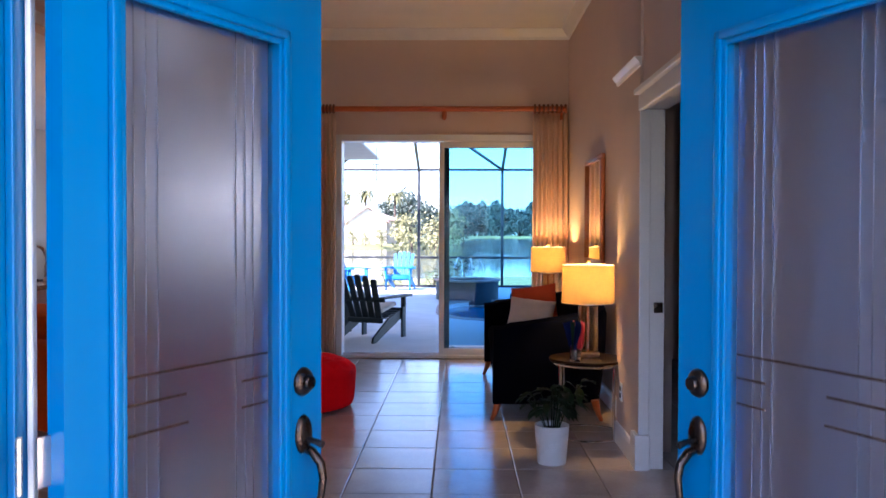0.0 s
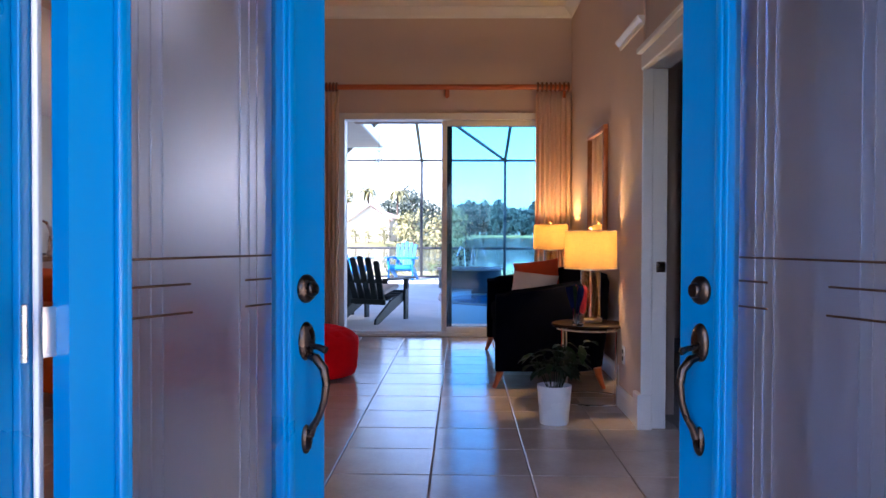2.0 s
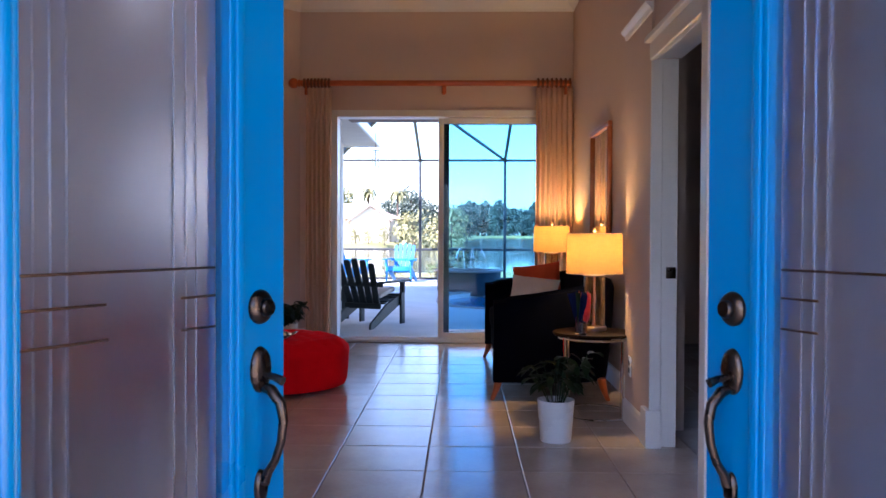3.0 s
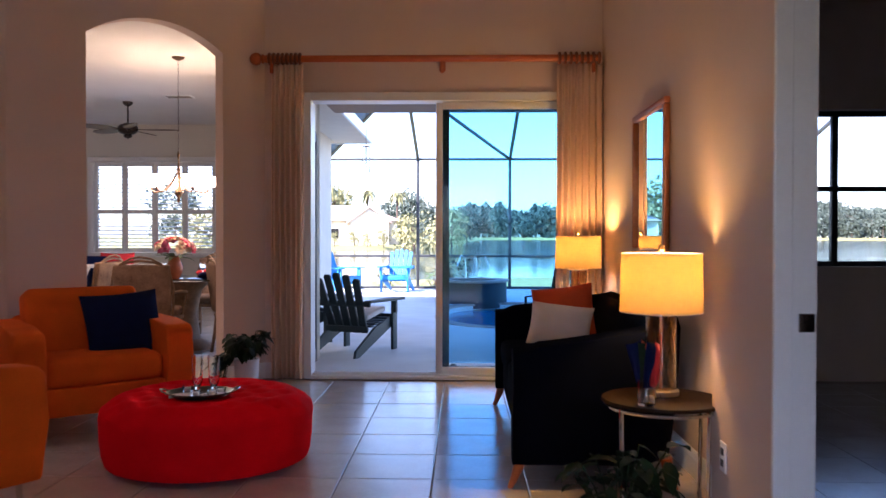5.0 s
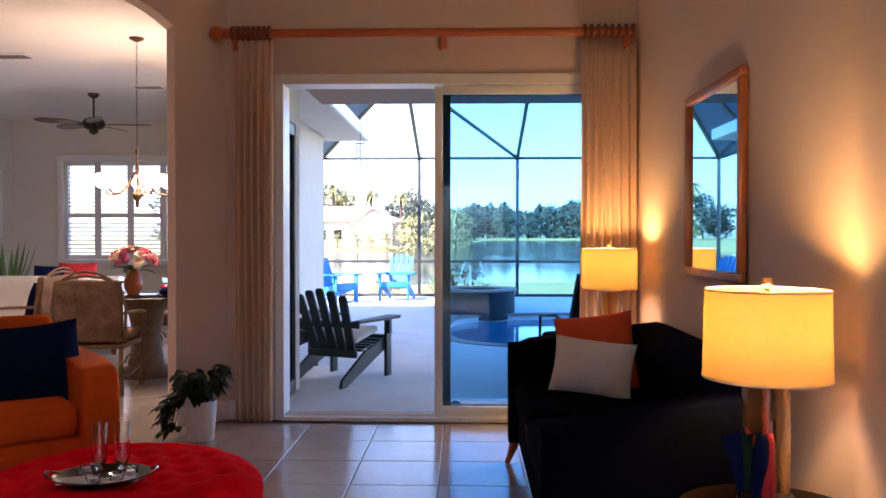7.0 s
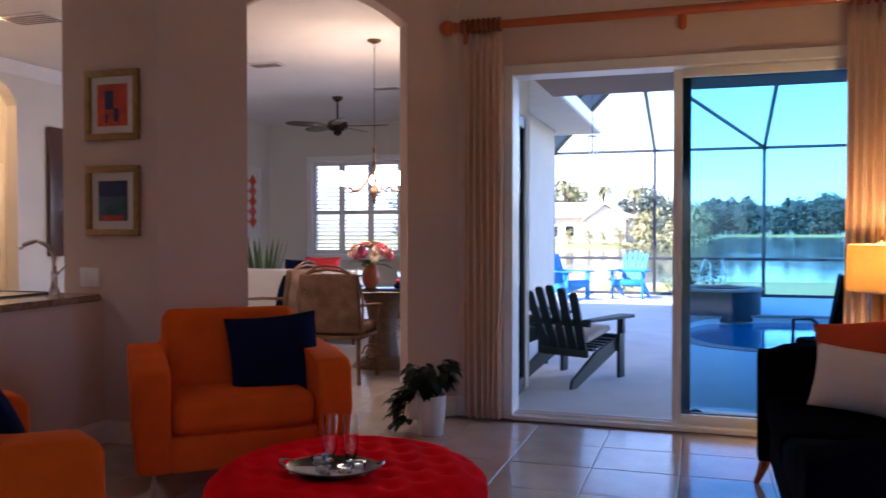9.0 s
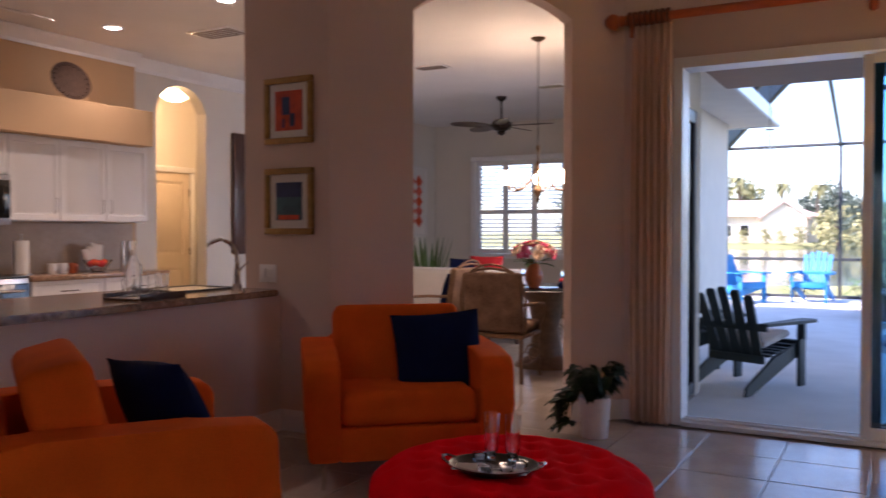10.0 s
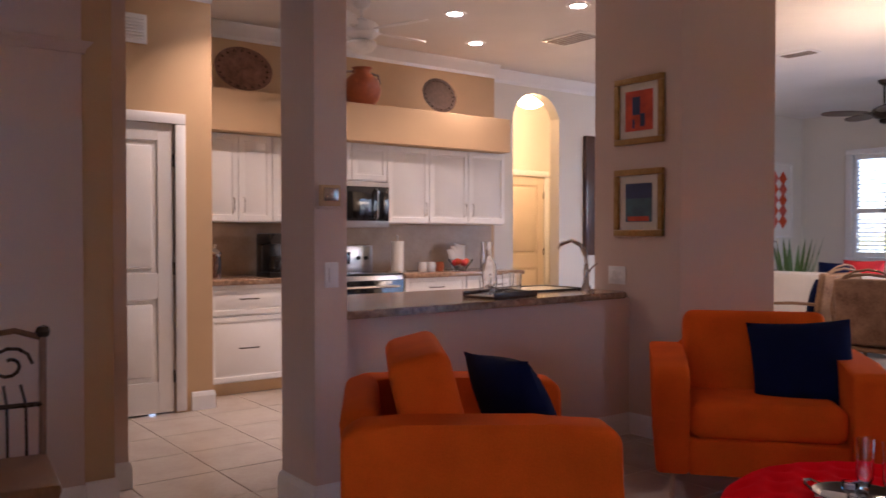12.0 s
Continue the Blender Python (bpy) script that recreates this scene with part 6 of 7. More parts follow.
# ---- ceiling fan, chandelier, vents ----
def ceiling_fan(at, drop, span, body, blade_mat, label, blades=5, bowl=True, rz=0):
    d = thing("ceiling_fan", label, "ceiling fan", at, rz)
    lathe_on(d, "canopy", [(0, 0), (0.07, 0), (0.065, -0.03), (0.03, -0.06), (0, -0.06)], body)
    lathe_on(d, "downrod", [(0, -0.05), (0.013, -0.05), (0.013, -drop), (0, -drop)], body, seg=12)
    z = -drop
    lathe_on(d, "motor", [(0, z + 0.03), (0.05, z + 0.025), (0.11, z), (0.135, z - 0.03), (0.135, z - 0.09), (0.10, z - 0.12), (0.05, z - 0.135), (0, z - 0.135)], body, seg=28)
    if bowl:
        lathe_on(d, "light_bowl", [(0.06, z - 0.135), (0.11, z - 0.15), (0.12, z - 0.17), (0.09, z - 0.21), (0.04, z - 0.235), (0, z - 0.24)], M["whitepot"], seg=24)
    else:
        lathe_on(d, "switch_cap", [(0.05, z - 0.135), (0.06, z - 0.15), (0.045, z - 0.175), (0.012, z - 0.185), (0, z - 0.20)], body, seg=20)
    for k in range(blades):
        a = 2 * math.pi * k / blades
        bm = bmesh.new()
        m = Matrix.Rotation(a, 4, "Z") @ pose(0, 0, z - 0.06, 11, 0, 0)
        prism(bm, [(0.18, -0.045), (0.32, -0.08), (span * 0.6, -0.095), (span * 0.88, -0.08), (span, -0.03), (span, 0.03), (span * 0.88, 0.08), (span * 0.6, 0.095), (0.32, 0.08), (0.18, 0.045)], -0.004, 0.004, m)
        b = part("blade", bm, blade_mat, d, smooth=False)
        bm = bmesh.new()
        box(bm, (0.16, 0, 0.0), (0.14, 0.04, 0.012), 0.004, m)
        part("blade_iron", bm, body, b)
    return d


ceiling_fan((-4.62, 13.35, LOW), 0.32, 0.69, M["bronze"], M["wood_dk"], "dark bronze ceiling fan with brown wooden blades", bowl=False, rz=8)
ceiling_fan((-5.50, 6.80, LOW), 0.16, 0.60, M["whitepot"], M["trim"], "white ceiling fan with a light bowl in the kitchen", rz=20)

ch = thing("chandelier", "bronze chandelier with lit opal glass bowls", "chandelier", (-2.94, 10.52, LOW))
lathe_on(ch, "canopy", [(0, 0), (0.065, 0), (0.06, -0.015), (0.02, -0.035), (0, -0.035)], M["brass"])
for k in range(26):
    bm = bmesh.new()
    z0 = -0.04 - 0.036 * k
    rot = Matrix.Translation((0, 0, z0 - 0.02)) @ Matrix.Rotation(radians(90 * (k % 2)), 4, "Z")
    tube(bm, [rot @ Vector((0.007 * math.cos(a), 0, 0.022 * math.sin(a))) for a in [2 * math.pi * i / 10 for i in range(10)]], 0.0018, 5, True)
    part("chain_link", bm, M["bronze"], ch)
zc = -1.0
lathe_on(ch, "stem", [(0, zc + 0.03), (0.008, zc + 0.02), (0.018, zc - 0.01), (0.008, zc - 0.05), (0.009, zc - 0.12), (0.022, zc - 0.16), (0.009, zc - 0.22), (0.010, zc - 0.34), (0.034, zc - 0.38), (0.038, zc - 0.42), (0.014, zc - 0.46), (0.018, zc - 0.49), (0, zc - 0.52)], M["brass"])
for k in range(5):
    a = 2 * math.pi * k / 5 + 0.5
    c, s = math.cos(a), math.sin(a)
    arm = tube_on(ch, "arm", [(0.02 * c, 0.02 * s, zc - 0.20), (0.08 * c, 0.08 * s, zc - 0.30), (0.17 * c, 0.17 * s, zc - 0.385), (0.26 * c, 0.26 * s, zc - 0.40), (0.30 * c, 0.30 * s, zc - 0.375), (0.30 * c, 0.30 * s, zc - 0.34)], 0.009, M["brass"])
    lathe_on(arm, "bowl", [(0.012, -0.0), (0.06, 0.008), (0.10, 0.04), (0.118, 0.11), (0.114, 0.11), (0.095, 0.045), (0.052, 0.016), (0.0, 0.012)], M["opal"], (0.30 * c, 0.30 * s, zc - 0.345), label="lit opal glass bowl")


def ceiling_vent(at, w, dp, rz=0):
    v = thing("ceiling_vent", "white slatted air vent in the ceiling", "air vent", at, rz, "ceiling vents")
    box_on(v, "frame", (0, 0, -0.006), (w, dp, 0.012), M["trim"], 0.003)
    for k in range(5):
        box_on(v, "slat", (0, (k - 2) * dp * 0.17, -0.014), (w * 0.88, dp * 0.07, 0.006), M["pewter"])


ceiling_vent((-4.45, 11.2, LOW), 0.36, 0.20)
ceiling_vent((-3.75, 12.9, LOW), 0.36, 0.20)
ceiling_vent((-5.35, 8.95, LOW), 0.50, 0.30)
# last position is the added fixture of the pantry fill lamp
for x, y in ((-5.33, 7.58), (-6.03, 8.37), (-4.56, 8.20), (-5.3, 5.9)):
    sp_ = thing("downlight", "lit round ceiling downlight, one of three plus an added fourth", "downlight", (x, y, LOW), 0, "kitchen downlights")
    lathe_on(sp_, "trim_ring", [(0.060, -0.002), (0.062, -0.010), (0.090, -0.010), (0.095, -0.002)], M["trim"], seg=28)
    lathe_on(sp_, "lens", [(0, -0.004), (0.060, -0.004)], M["bulb"], seg=24)
al = thing("dome_light", "lit amber dome light in the alcove", "ceiling light", (-7.40, 10.35, LOW))
lathe_on(al, "bowl", [(0, -0.27), (0.08, -0.26), (0.15, -0.22), (0.185, -0.16), (0.19, -0.12)], M["dome"], seg=28)
lathe_on(al, "base", [(0.19, -0.12), (0.20, -0.11), (0.20, -0.09), (0.10, -0.07), (0.09, 0), (0, 0)], M["gold"], seg=28)


# ---- nook: table, chairs, flowers, sofa ----
tb = thing("dining_table", "round glass dining table on a rattan base", "table", (-2.95, 10.75, 0))
lathe_on(tb, "tabletop", [(0, 0.735), (0.60, 0.735), (0.612, 0.742), (0.60, 0.75), (0, 0.75)], M["blackglass"], seg=48)
lathe_on(tb, "pedestal", [(0.30, 0), (0.28, 0.03), (0.16, 0.10), (0.12, 0.36), (0.17, 0.62), (0.28, 0.73), (0.0, 0.733)], M["rattan"], seg=24)


def rattan_chair(at, rz, label):
    d = thing("rattan_chair", label, "dining chair", at, rz, "rattan chairs round the table")
    w = 0.27
    pts = [(-w, 0.24, 0.42), (-w - 0.02, 0.28, 0.70), (-w + 0.02, 0.31, 0.90), (-0.12, 0.33, 0.95), (0, 0.335, 0.965), (0.12, 0.33, 0.95), (w - 0.02, 0.31, 0.90), (w + 0.02, 0.28, 0.70), (w, 0.24, 0.42)]
    tube_on(d, "back_hoop", pts, 0.012, M["rattan"])
    tube_on(d, "back_hoop", [(x * 0.75, y + 0.01, z + (0.035 if 0 < i < 8 else 0)) for i, (x, y, z) in enumerate(pts)], 0.010, M["rattan"])
    bm = bmesh.new()
    box(bm, (0, 0, 0), (0.52, 0.07, 0.50), 0.022, pose(0, 0.27, 0.68, -8, 0, 0), seg=3)
    part("back_cushion", bm, M["floral"], d, "faded floral back cushion")
    bm = bmesh.new()
    box(bm, (0, -0.02, 0.455), (0.50, 0.50, 0.09), 0.035, seg=3)
    part("seat_cushion", bm, M["floral"], d)
    box_on(d, "seat_frame", (0, 0, 0.39), (0.52, 0.50, 0.04), M["rattan"], 0.015)
    for s in (-1, 1):
        tube_on(d, "armrest", [(s * 0.27, 0.27, 0.66), (s * 0.31, 0.05, 0.66), (s * 0.30, -0.18, 0.64), (s * 0.27, -0.24, 0.52), (s * 0.24, -0.22, 0.40)], 0.014, M["rattan"])
        for y, b in ((-0.22, -0.02), (0.22, 0.05)):
            tube_on(d, "leg", [(s * 0.23, y, 0.40), (s * 0.235, y + b * 0.4, 0.2), (s * 0.25, y + b, 0.0)], 0.018, M["rattan"])
        tube_on(d, "scroll", [(s * 0.235 + 0.05 * math.cos(a) * (1 - a / 14), -0.10 + 0.09 * math.cos(a) * (1 - a / 14), 0.22 + 0.09 * math.sin(a) * (1 - a / 14)) for a in [0.7 * i for i in range(14)]], 0.008, M["rattan"], seg=6)
        tube_on(d, "stretcher", [(s * 0.235, -0.22, 0.16), (s * 0.235, 0.0, 0.13), (s * 0.24, 0.24, 0.16)], 0.010, M["rattan"])
    return d


rattan_chair((-3.03, 9.98, 0), 185, "rattan dining chair with a faded floral cushion, seen from behind")
rattan_chair((-3.95, 10.55, 0), 262, "rattan dining chair with a faded floral cushion by the table")
rattan_chair((-2.22, 10.35, 0), 118, "rattan dining chair with a faded floral cushion by the table")
rattan_chair((-2.95, 11.75, 0), 0, "rattan dining chair with a faded floral cushion by the table")
pillow((-3.80, 10.50, 0.70), 0.36, 0.36, 0.12, 16, 262, M["bluecloth"], "dark blue pillow on a rattan chair", "pillows in the nook")
vase = thing("flower_vase", "brown vase of pink and cream flowers on the table", "flowers", (-3.02, 10.62, 0.75))
lathe_on(vase, "vase", [(0, 0), (0.05, 0), (0.08, 0.06), (0.085, 0.12), (0.06, 0.19), (0.045, 0.22), (0.055, 0.24), (0.045, 0.24), (0, 0.20)], M["pottery"], seg=24)
M["petal_pink"] = surf("pink_petals", (0.70, 0.10, 0.18), (0.45, 0.04, 0.09), 0.6, scale=30, fine=120, bump=0.2, rand=0.3)
M["petal_cream"] = surf("cream_petals", (0.80, 0.66, 0.48), (0.70, 0.48, 0.35), 0.6, scale=30, fine=120, bump=0.2, rand=0.3)
rnd = random.Random(31)


def bloom_bm(seed):
    r2 = random.Random(seed)
    bm = bmesh.new()
    for ring, (cnt, lift, ln) in enumerate(((6, 0.3, 0.055), (6, 0.9, 0.045), (5, 1.8, 0.032))):
        for k in range(cnt):
            a = 2 * math.pi * k / cnt + ring * 0.5
            leaf_mesh(bm, (0.006 * math.cos(a), 0.006 * math.sin(a), 0), (math.cos(a), math.sin(a), lift), (-math.cos(a), -math.sin(a), 1), ln, ln * 0.9, -0.3 + 0.5 * r2.random(), 3)
    return bm


blooms = [mesh_of("bloom", bloom_bm(k), M["petal_pink"] if k % 2 else M["petal_cream"]) for k in range(4)]
for k in range(38):
    a, e = rnd.uniform(0, 6.28), rnd.uniform(0.1, 1.35)
    r = 0.20
    p = Vector((r * math.cos(a) * math.sin(e) * 1.05, r * math.sin(a) * math.sin(e), 0.27 + 0.14 * math.cos(e)))
    ob = new("bloom", blooms[k % 4])
    ob.matrix_basis = Matrix.Translation(p) @ Vector((math.cos(a) * math.sin(e), math.sin(a) * math.sin(e), math.cos(e))).to_track_quat("Z", "Y").to_matrix().to_4x4()
    ob.parent = vase
for k in range(14):
    a = rnd.uniform(0, 6.28)
    bm = bmesh.new()
    leaf_mesh(bm, (0.03 * math.cos(a), 0.03 * math.sin(a), 0.22), (math.cos(a), math.sin(a), rnd.uniform(0.1, 0.8)), (0, 0, 1), 0.20, 0.05, 0.7)
    part("leaf", bm, M["leaf2"], vase)
for x, y, mt, lb in ((-2.62, 10.45, "bluecloth", "dark blue folded napkin on the dining table"), (-3.30, 10.50, "bluecloth", "dark blue folded napkin on the dining table"), (-2.85, 11.1, "redcloth", "red folded napkin on the dining table")):
    bm = bmesh.new()
    cushion(bm, (0, 0, 0.04), (0.20, 0.09, 0.08), 0.6)
    solid("folded_napkin", bm, M[mt], lb, "napkin", (x, y, 0.75), 20, "napkins on the table")
for x, y in ((-2.72, 10.62), (-3.22, 10.85)):
    g = thing("wine_glass", "clear stemmed glass on the dining table", "glass", (x, y, 0.75), 0, "glasses on the table")
    lathe_on(g, "bowl", [(0, 0), (0.032, 0), (0.03, 0.004), (0.005, 0.01), (0.005, 0.08), (0.03, 0.11), (0.036, 0.17), (0.034, 0.17), (0.027, 0.112), (0, 0.09)], M["clear"], seg=20).visible_shadow = False

sofa = thing("sofa", "white leather sofa standing in the family room", "sofa", (-4.75, 12.35, 0), 180)
box_on(sofa, "base", (0, 0, 0.24), (2.2, 0.86, 0.30), M["beige_sofa"], 0.04)
box_on(sofa, "backrest", (0, 0.36, 0.50), (2.2, 0.22, 0.70), M["beige_sofa"], 0.07)
for s in (-1, 1):
    box_on(sofa, "arm", (s * 1.02, -0.02, 0.40), (0.20, 0.84, 0.44), M["beige_sofa"], 0.07)
    box_on(sofa, "seat_cushion", (s * 0.46, -0.08, 0.44), (0.90, 0.66, 0.16), M["beige_sofa"], 0.05)
    for y in (-0.34, 0.34):
        lathe_on(sofa, "foot", [(0, 0), (0.025, 0), (0.03, 0.10), (0, 0.10)], M["wood_dk"], (s * 0.95, y, 0), seg=10)
pillow((-4.35, 12.32, 0.78), 0.42, 0.42, 0.13, 14, 10, M["redcloth"], "red square pillow on the white sofa", "pillows in the nook")
pillow((-4.62, 12.26, 0.76), 0.40, 0.40, 0.13, 14, 4, M["bluecloth"], "dark blue square pillow on the white sofa", "pillows in the nook")
sn = thing("snake_plant", "snake plant with upright leaves in the family room", "potted plant", (-5.75, 13.4, 0))
lathe_on(sn, "pot", [(0, 0), (0.15, 0), (0.19, 0.38), (0.17, 0.38), (0.16, 0.34), (0, 0.34)], M["whitepot"], seg=28)
for k in range(18):
    a, r = rnd.uniform(0, 6.28), rnd.uniform(0.0, 0.12)
    bm = bmesh.new()
    leaf_mesh(bm, (r * math.cos(a), r * math.sin(a), 0.33), (0.5 * math.cos(a), 0.5 * math.sin(a), 1.5), (math.cos(a), math.sin(a), 0), rnd.uniform(0.6, 1.0), 0.06, -0.1, 5)
    part("leaf", bm, M["leaf2"], sn)
sh = thing("glass_shelf", "small metal and glass wall shelf in the family room", "shelf", (-6.7, 14.0, 0))
for z in (0.75, 0.95, 1.15):
    box_on(sh, "shelf_board", (0, 0, z), (0.36, 0.60, 0.012), M["clear"], 0.002)
    for y in (-0.3, 0.3):
        tube_on(sh, "rail", [(0.18, y, z), (-0.18, y, z)], 0.01, M["chrome"])
for x in (-0.18, 0.18):
    for y in (-0.3, 0.3):
        tube_on(sh, "upright", [(x, y, 0), (x, y, 1.2)], 0.012, M["chrome"])

# ---- kitchen ----
def door_panel(name, parent, x, z, w, h, y, material, label="", margin=0.06):
    """A raised-panel front facing -y, its face at y."""
    bm = bmesh.new()
    t = 0.02
    box(bm, (x, y + t / 2, z + h / 2), (w, t, h))
    bm.normal_update()
    f = min(bm.faces, key=lambda q: q.calc_center_median().y)
    for thick, deep in ((0.003, 0.0), (margin, 0.0), (0.008, -0.008), (0.016, 0.0), (0.014, 0.006)):
        bmesh.ops.inset_individual(bm, faces=[f], thickness=thick, depth=deep)
    return part(name, bm, material, parent, label)


def pull(parent, x, z, y, length, vertical):
    bm = bmesh.new()
    a, b = ((0, -length / 2), (0, length / 2)) if vertical else ((-length / 2, 0), (length / 2, 0))
    tube(bm, [(x + a[0], y, z + a[1]), (x + a[0] * 0.9, y - 0.026, z + a[1] * 0.9), (x + b[0] * 0.9, y - 0.026, z + b[1] * 0.9), (x + b[0], y, z + b[1])], 0.005, 8)
    return part("handle", bm, M["nickel"] if vertical else M["bronze"], parent)


def upper(y0, y1, z0, z1, doors, label):
    """A wall cabinet on the x = -6.75 wall between y0 and y1, facing +x."""
    d = thing("wall_cabinet", label, "cabinet", (-6.752, (y0 + y1) / 2, z0), 90, "white wall cabinets")
    w, h = y1 - y0, z1 - z0
    box_on(d, "body", (0, -0.165, h / 2), (w - 0.002, 0.33, h), M["cab"], 0.003)
    n = doors
    for k in range(n):
        dw = w / n
        x = -w / 2 + dw * (k + 0.5)
        p = door_panel("door", d, x, 0.012, dw - 0.008, h - 0.024, -0.352, M["cab"])
        side = 1 if (n == 1 or k % 2 == 0) else -1
        if h > 0.5:
            pull(p, x + side * (dw / 2 - 0.045), 0.14, -0.352, 0.12, True)
    return d


def lower(y0, y1, drawers, label):
    d = thing("base_cabinet", label, "cabinet", (-6.752, (y0 + y1) / 2, 0), 90, "white base cabinets")
    w = y1 - y0
    box_on(d, "body", (0, -0.30, 0.48), (w - 0.002, 0.60, 0.76), M["cab"], 0.003)
    box_on(d, "toe_kick", (0, -0.27, 0.05), (w - 0.002, 0.54, 0.10), M["tan"])
    z = 0.11
    for h in drawers:
        p = door_panel("drawer", d, 0, z + 0.004, w - 0.016, h - 0.018, -0.622, M["cab"], margin=0.045)
        pull(p, 0, z + h * 0.5, -0.622, 0.16, False)
        z += h
    return d


UZ0, UZ1 = 1.36, 2.08
upper(5.88, 6.48, UZ0, UZ1, 2, "white raised-panel wall cabinet with two doors")
upper(6.48, 6.87, UZ0, UZ1, 1, "white raised-panel wall cabinet with one door")
upper(6.87, 7.627, 1.74, UZ1, 2, "short white wall cabinet above the microwave")
upper(7.627, 8.104, UZ0, UZ1, 1, "white raised-panel wall cabinet with one door")
upper(8.104, 9.06, UZ0, UZ1, 2, "white raised-panel wall cabinet with two doors")
lower(5.82, 6.48, (0.52, 0.25), "white base cabinet with a deep and a shallow drawer")
lower(6.48, 6.865, (0.52, 0.25), "narrow white base cabinet with drawers")
lower(7.635, 8.34, (0.28, 0.28, 0.21), "white base cabinet with three drawers")
lower(8.34, 9.05, (0.28, 0.28, 0.21), "white base cabinet with three drawers")
bm = bmesh.new()
box(bm, (-6.50, 7.437, 2.245), (0.50, 3.13, 0.33), 0.004)
structure("soffit", bm, M["tan"], "tan plaster soffit and ledge over the cabinets", "soffit")
bm = bmesh.new()
box(bm, (-6.43, 6.333, 0.885), (0.66, 1.065, 0.04), 0.008)
solid("countertop", bm, M["granite"], "brown granite countertop by the coffee maker", "countertop")
bm = bmesh.new()
box(bm, (-6.43, 8.345, 0.885), (0.66, 1.43, 0.04), 0.008)
solid("countertop", bm, M["granite"], "brown granite countertop beside the range", "countertop")
bm = bmesh.new()
box(bm, (-6.748, 7.49, 1.13), (0.012, 3.36, 0.45))
structure("backsplash", bm, M["splash"], "beige stone backsplash under the cabinets", "backsplash")
bar_top = bmesh.new()
prism(bar_top, [(-3.36, 5.38), (-3.45, 7.48), (-3.51, 7.535), (-4.30, 7.535), (-4.30, 5.72), (-3.85, 5.38)], 0.862, 0.902)
bmesh.ops.bevel(bar_top, geom=bar_top.edges[:], offset=0.008, segments=2, affect="EDGES")
solid("bar_counter", bar_top, M["granite"], "polished brown granite breakfast bar", "countertop")
bm = bmesh.new()
box(bm, (-3.93, 6.63, 0.43), (0.64, 1.78, 0.86), 0.004)
solid("bar_cabinet", bm, M["cab"], "white cabinet body under the bar", "cabinet")
sk = thing("sink", "dark undermount sink set in the bar counter", "sink", (-3.95, 7.20, 0.903))
bm = bmesh.new()
for x0, x1, y0, y1 in ((-0.20, -0.18, -0.24, 0.24), (0.18, 0.20, -0.24, 0.24), (-0.18, 0.18, -0.24, -0.22), (-0.18, 0.18, 0.22, 0.24)):
    box(bm, ((x0 + x1) / 2, (y0 + y1) / 2, 0.006), (x1 - x0, y1 - y0, 0.012), 0.003)
part("rim", bm, M["black"], sk)
box_on(sk, "basin", (0, 0, 0.003), (0.36, 0.44, 0.004), M["black"])
fc = thing("faucet", "curved nickel kitchen faucet at the sink", "faucet", (-3.72, 7.40, 0.902))
lathe_on(fc, "base", [(0, 0), (0.03, 0), (0.03, 0.02), (0.020, 0.05), (0.018, 0.14), (0, 0.14)], M["nickel"], seg=20)
tube_on(fc, "spout", [(0, 0, 0.12), (0, 0, 0.22), (-0.02, -0.03, 0.29), (-0.06, -0.07, 0.32), (-0.10, -0.12, 0.30), (-0.12, -0.14, 0.27)], 0.013, M["nickel"], seg=12)
tube_on(fc, "lever", [(0.0, 0.02, 0.11), (0.0, 0.05, 0.14), (0.0, 0.10, 0.17)], 0.006, M["nickel"])
bt = thing("bar_tray", "dark tray with glassware on the bar", "tray", (-3.62, 6.58, 0.902), 8)
box_on(bt, "base", (0, 0, 0.008), (0.24, 0.38, 0.016), M["wood_dk"], 0.005)
for s in (-1, 1):
    box_on(bt, "rim", (s * 0.118, 0, 0.022), (0.008, 0.38, 0.03), M["wood_dk"], 0.003)
for x, y, h, r in ((-3.66, 6.53, 0.30, 0.045), (-3.58, 6.66, 0.12, 0.035), (-3.68, 6.69, 0.12, 0.035), (-3.60, 6.45, 0.10, 0.035)):
    g = thing("decanter" if h > 0.2 else "tumbler", "clear glass decanter on the bar tray" if h > 0.2 else "clear glass tumbler on the bar tray", "bottle" if h > 0.2 else "glass", (x, y, 0.918), 0, "glassware on the bar tray")
    prof = [(0, 0), (r, 0), (r, h * 0.55), (r * 0.35, h * 0.72), (r * 0.3, h * 0.9), (r * 0.45, h), (r * 0.3, h), (r * 0.22, h * 0.74), (r * 0.85, h * 0.53), (r * 0.85, 0.01), (0, 0.01)] if h > 0.2 else [(0, 0), (r * 0.9, 0), (r, h), (r * 0.9, h), (r * 0.8, 0.012), (0, 0.012)]
    lathe_on(g, "body", prof, M["clear"], seg=24).visible_shadow = False
# microwave and range
mw = thing("microwave", "stainless microwave with a black glass door", "microwave", (-6.75, 7.249, 1.32), 90)
box_on(mw, "body", (0, -0.19, 0.21), (0.755, 0.38, 0.41), M["steel"], 0.006)
box_on(mw, "door", (-0.06, -0.387, 0.215), (0.60, 0.016, 0.31), M["blackglass"], 0.006)
box_on(mw, "control_panel", (0.31, -0.386, 0.215), (0.12, 0.014, 0.31), M["blackglass"], 0.004)
tube_on(mw, "handle", [(0.225, -0.39, 0.08), (0.225, -0.425, 0.10), (0.225, -0.425, 0.33), (0.225, -0.39, 0.35)], 0.008, M["chrome"])
rg = thing("range", "stainless kitchen range with black oven door", "range", (-6.75, 7.249, 0), 90)
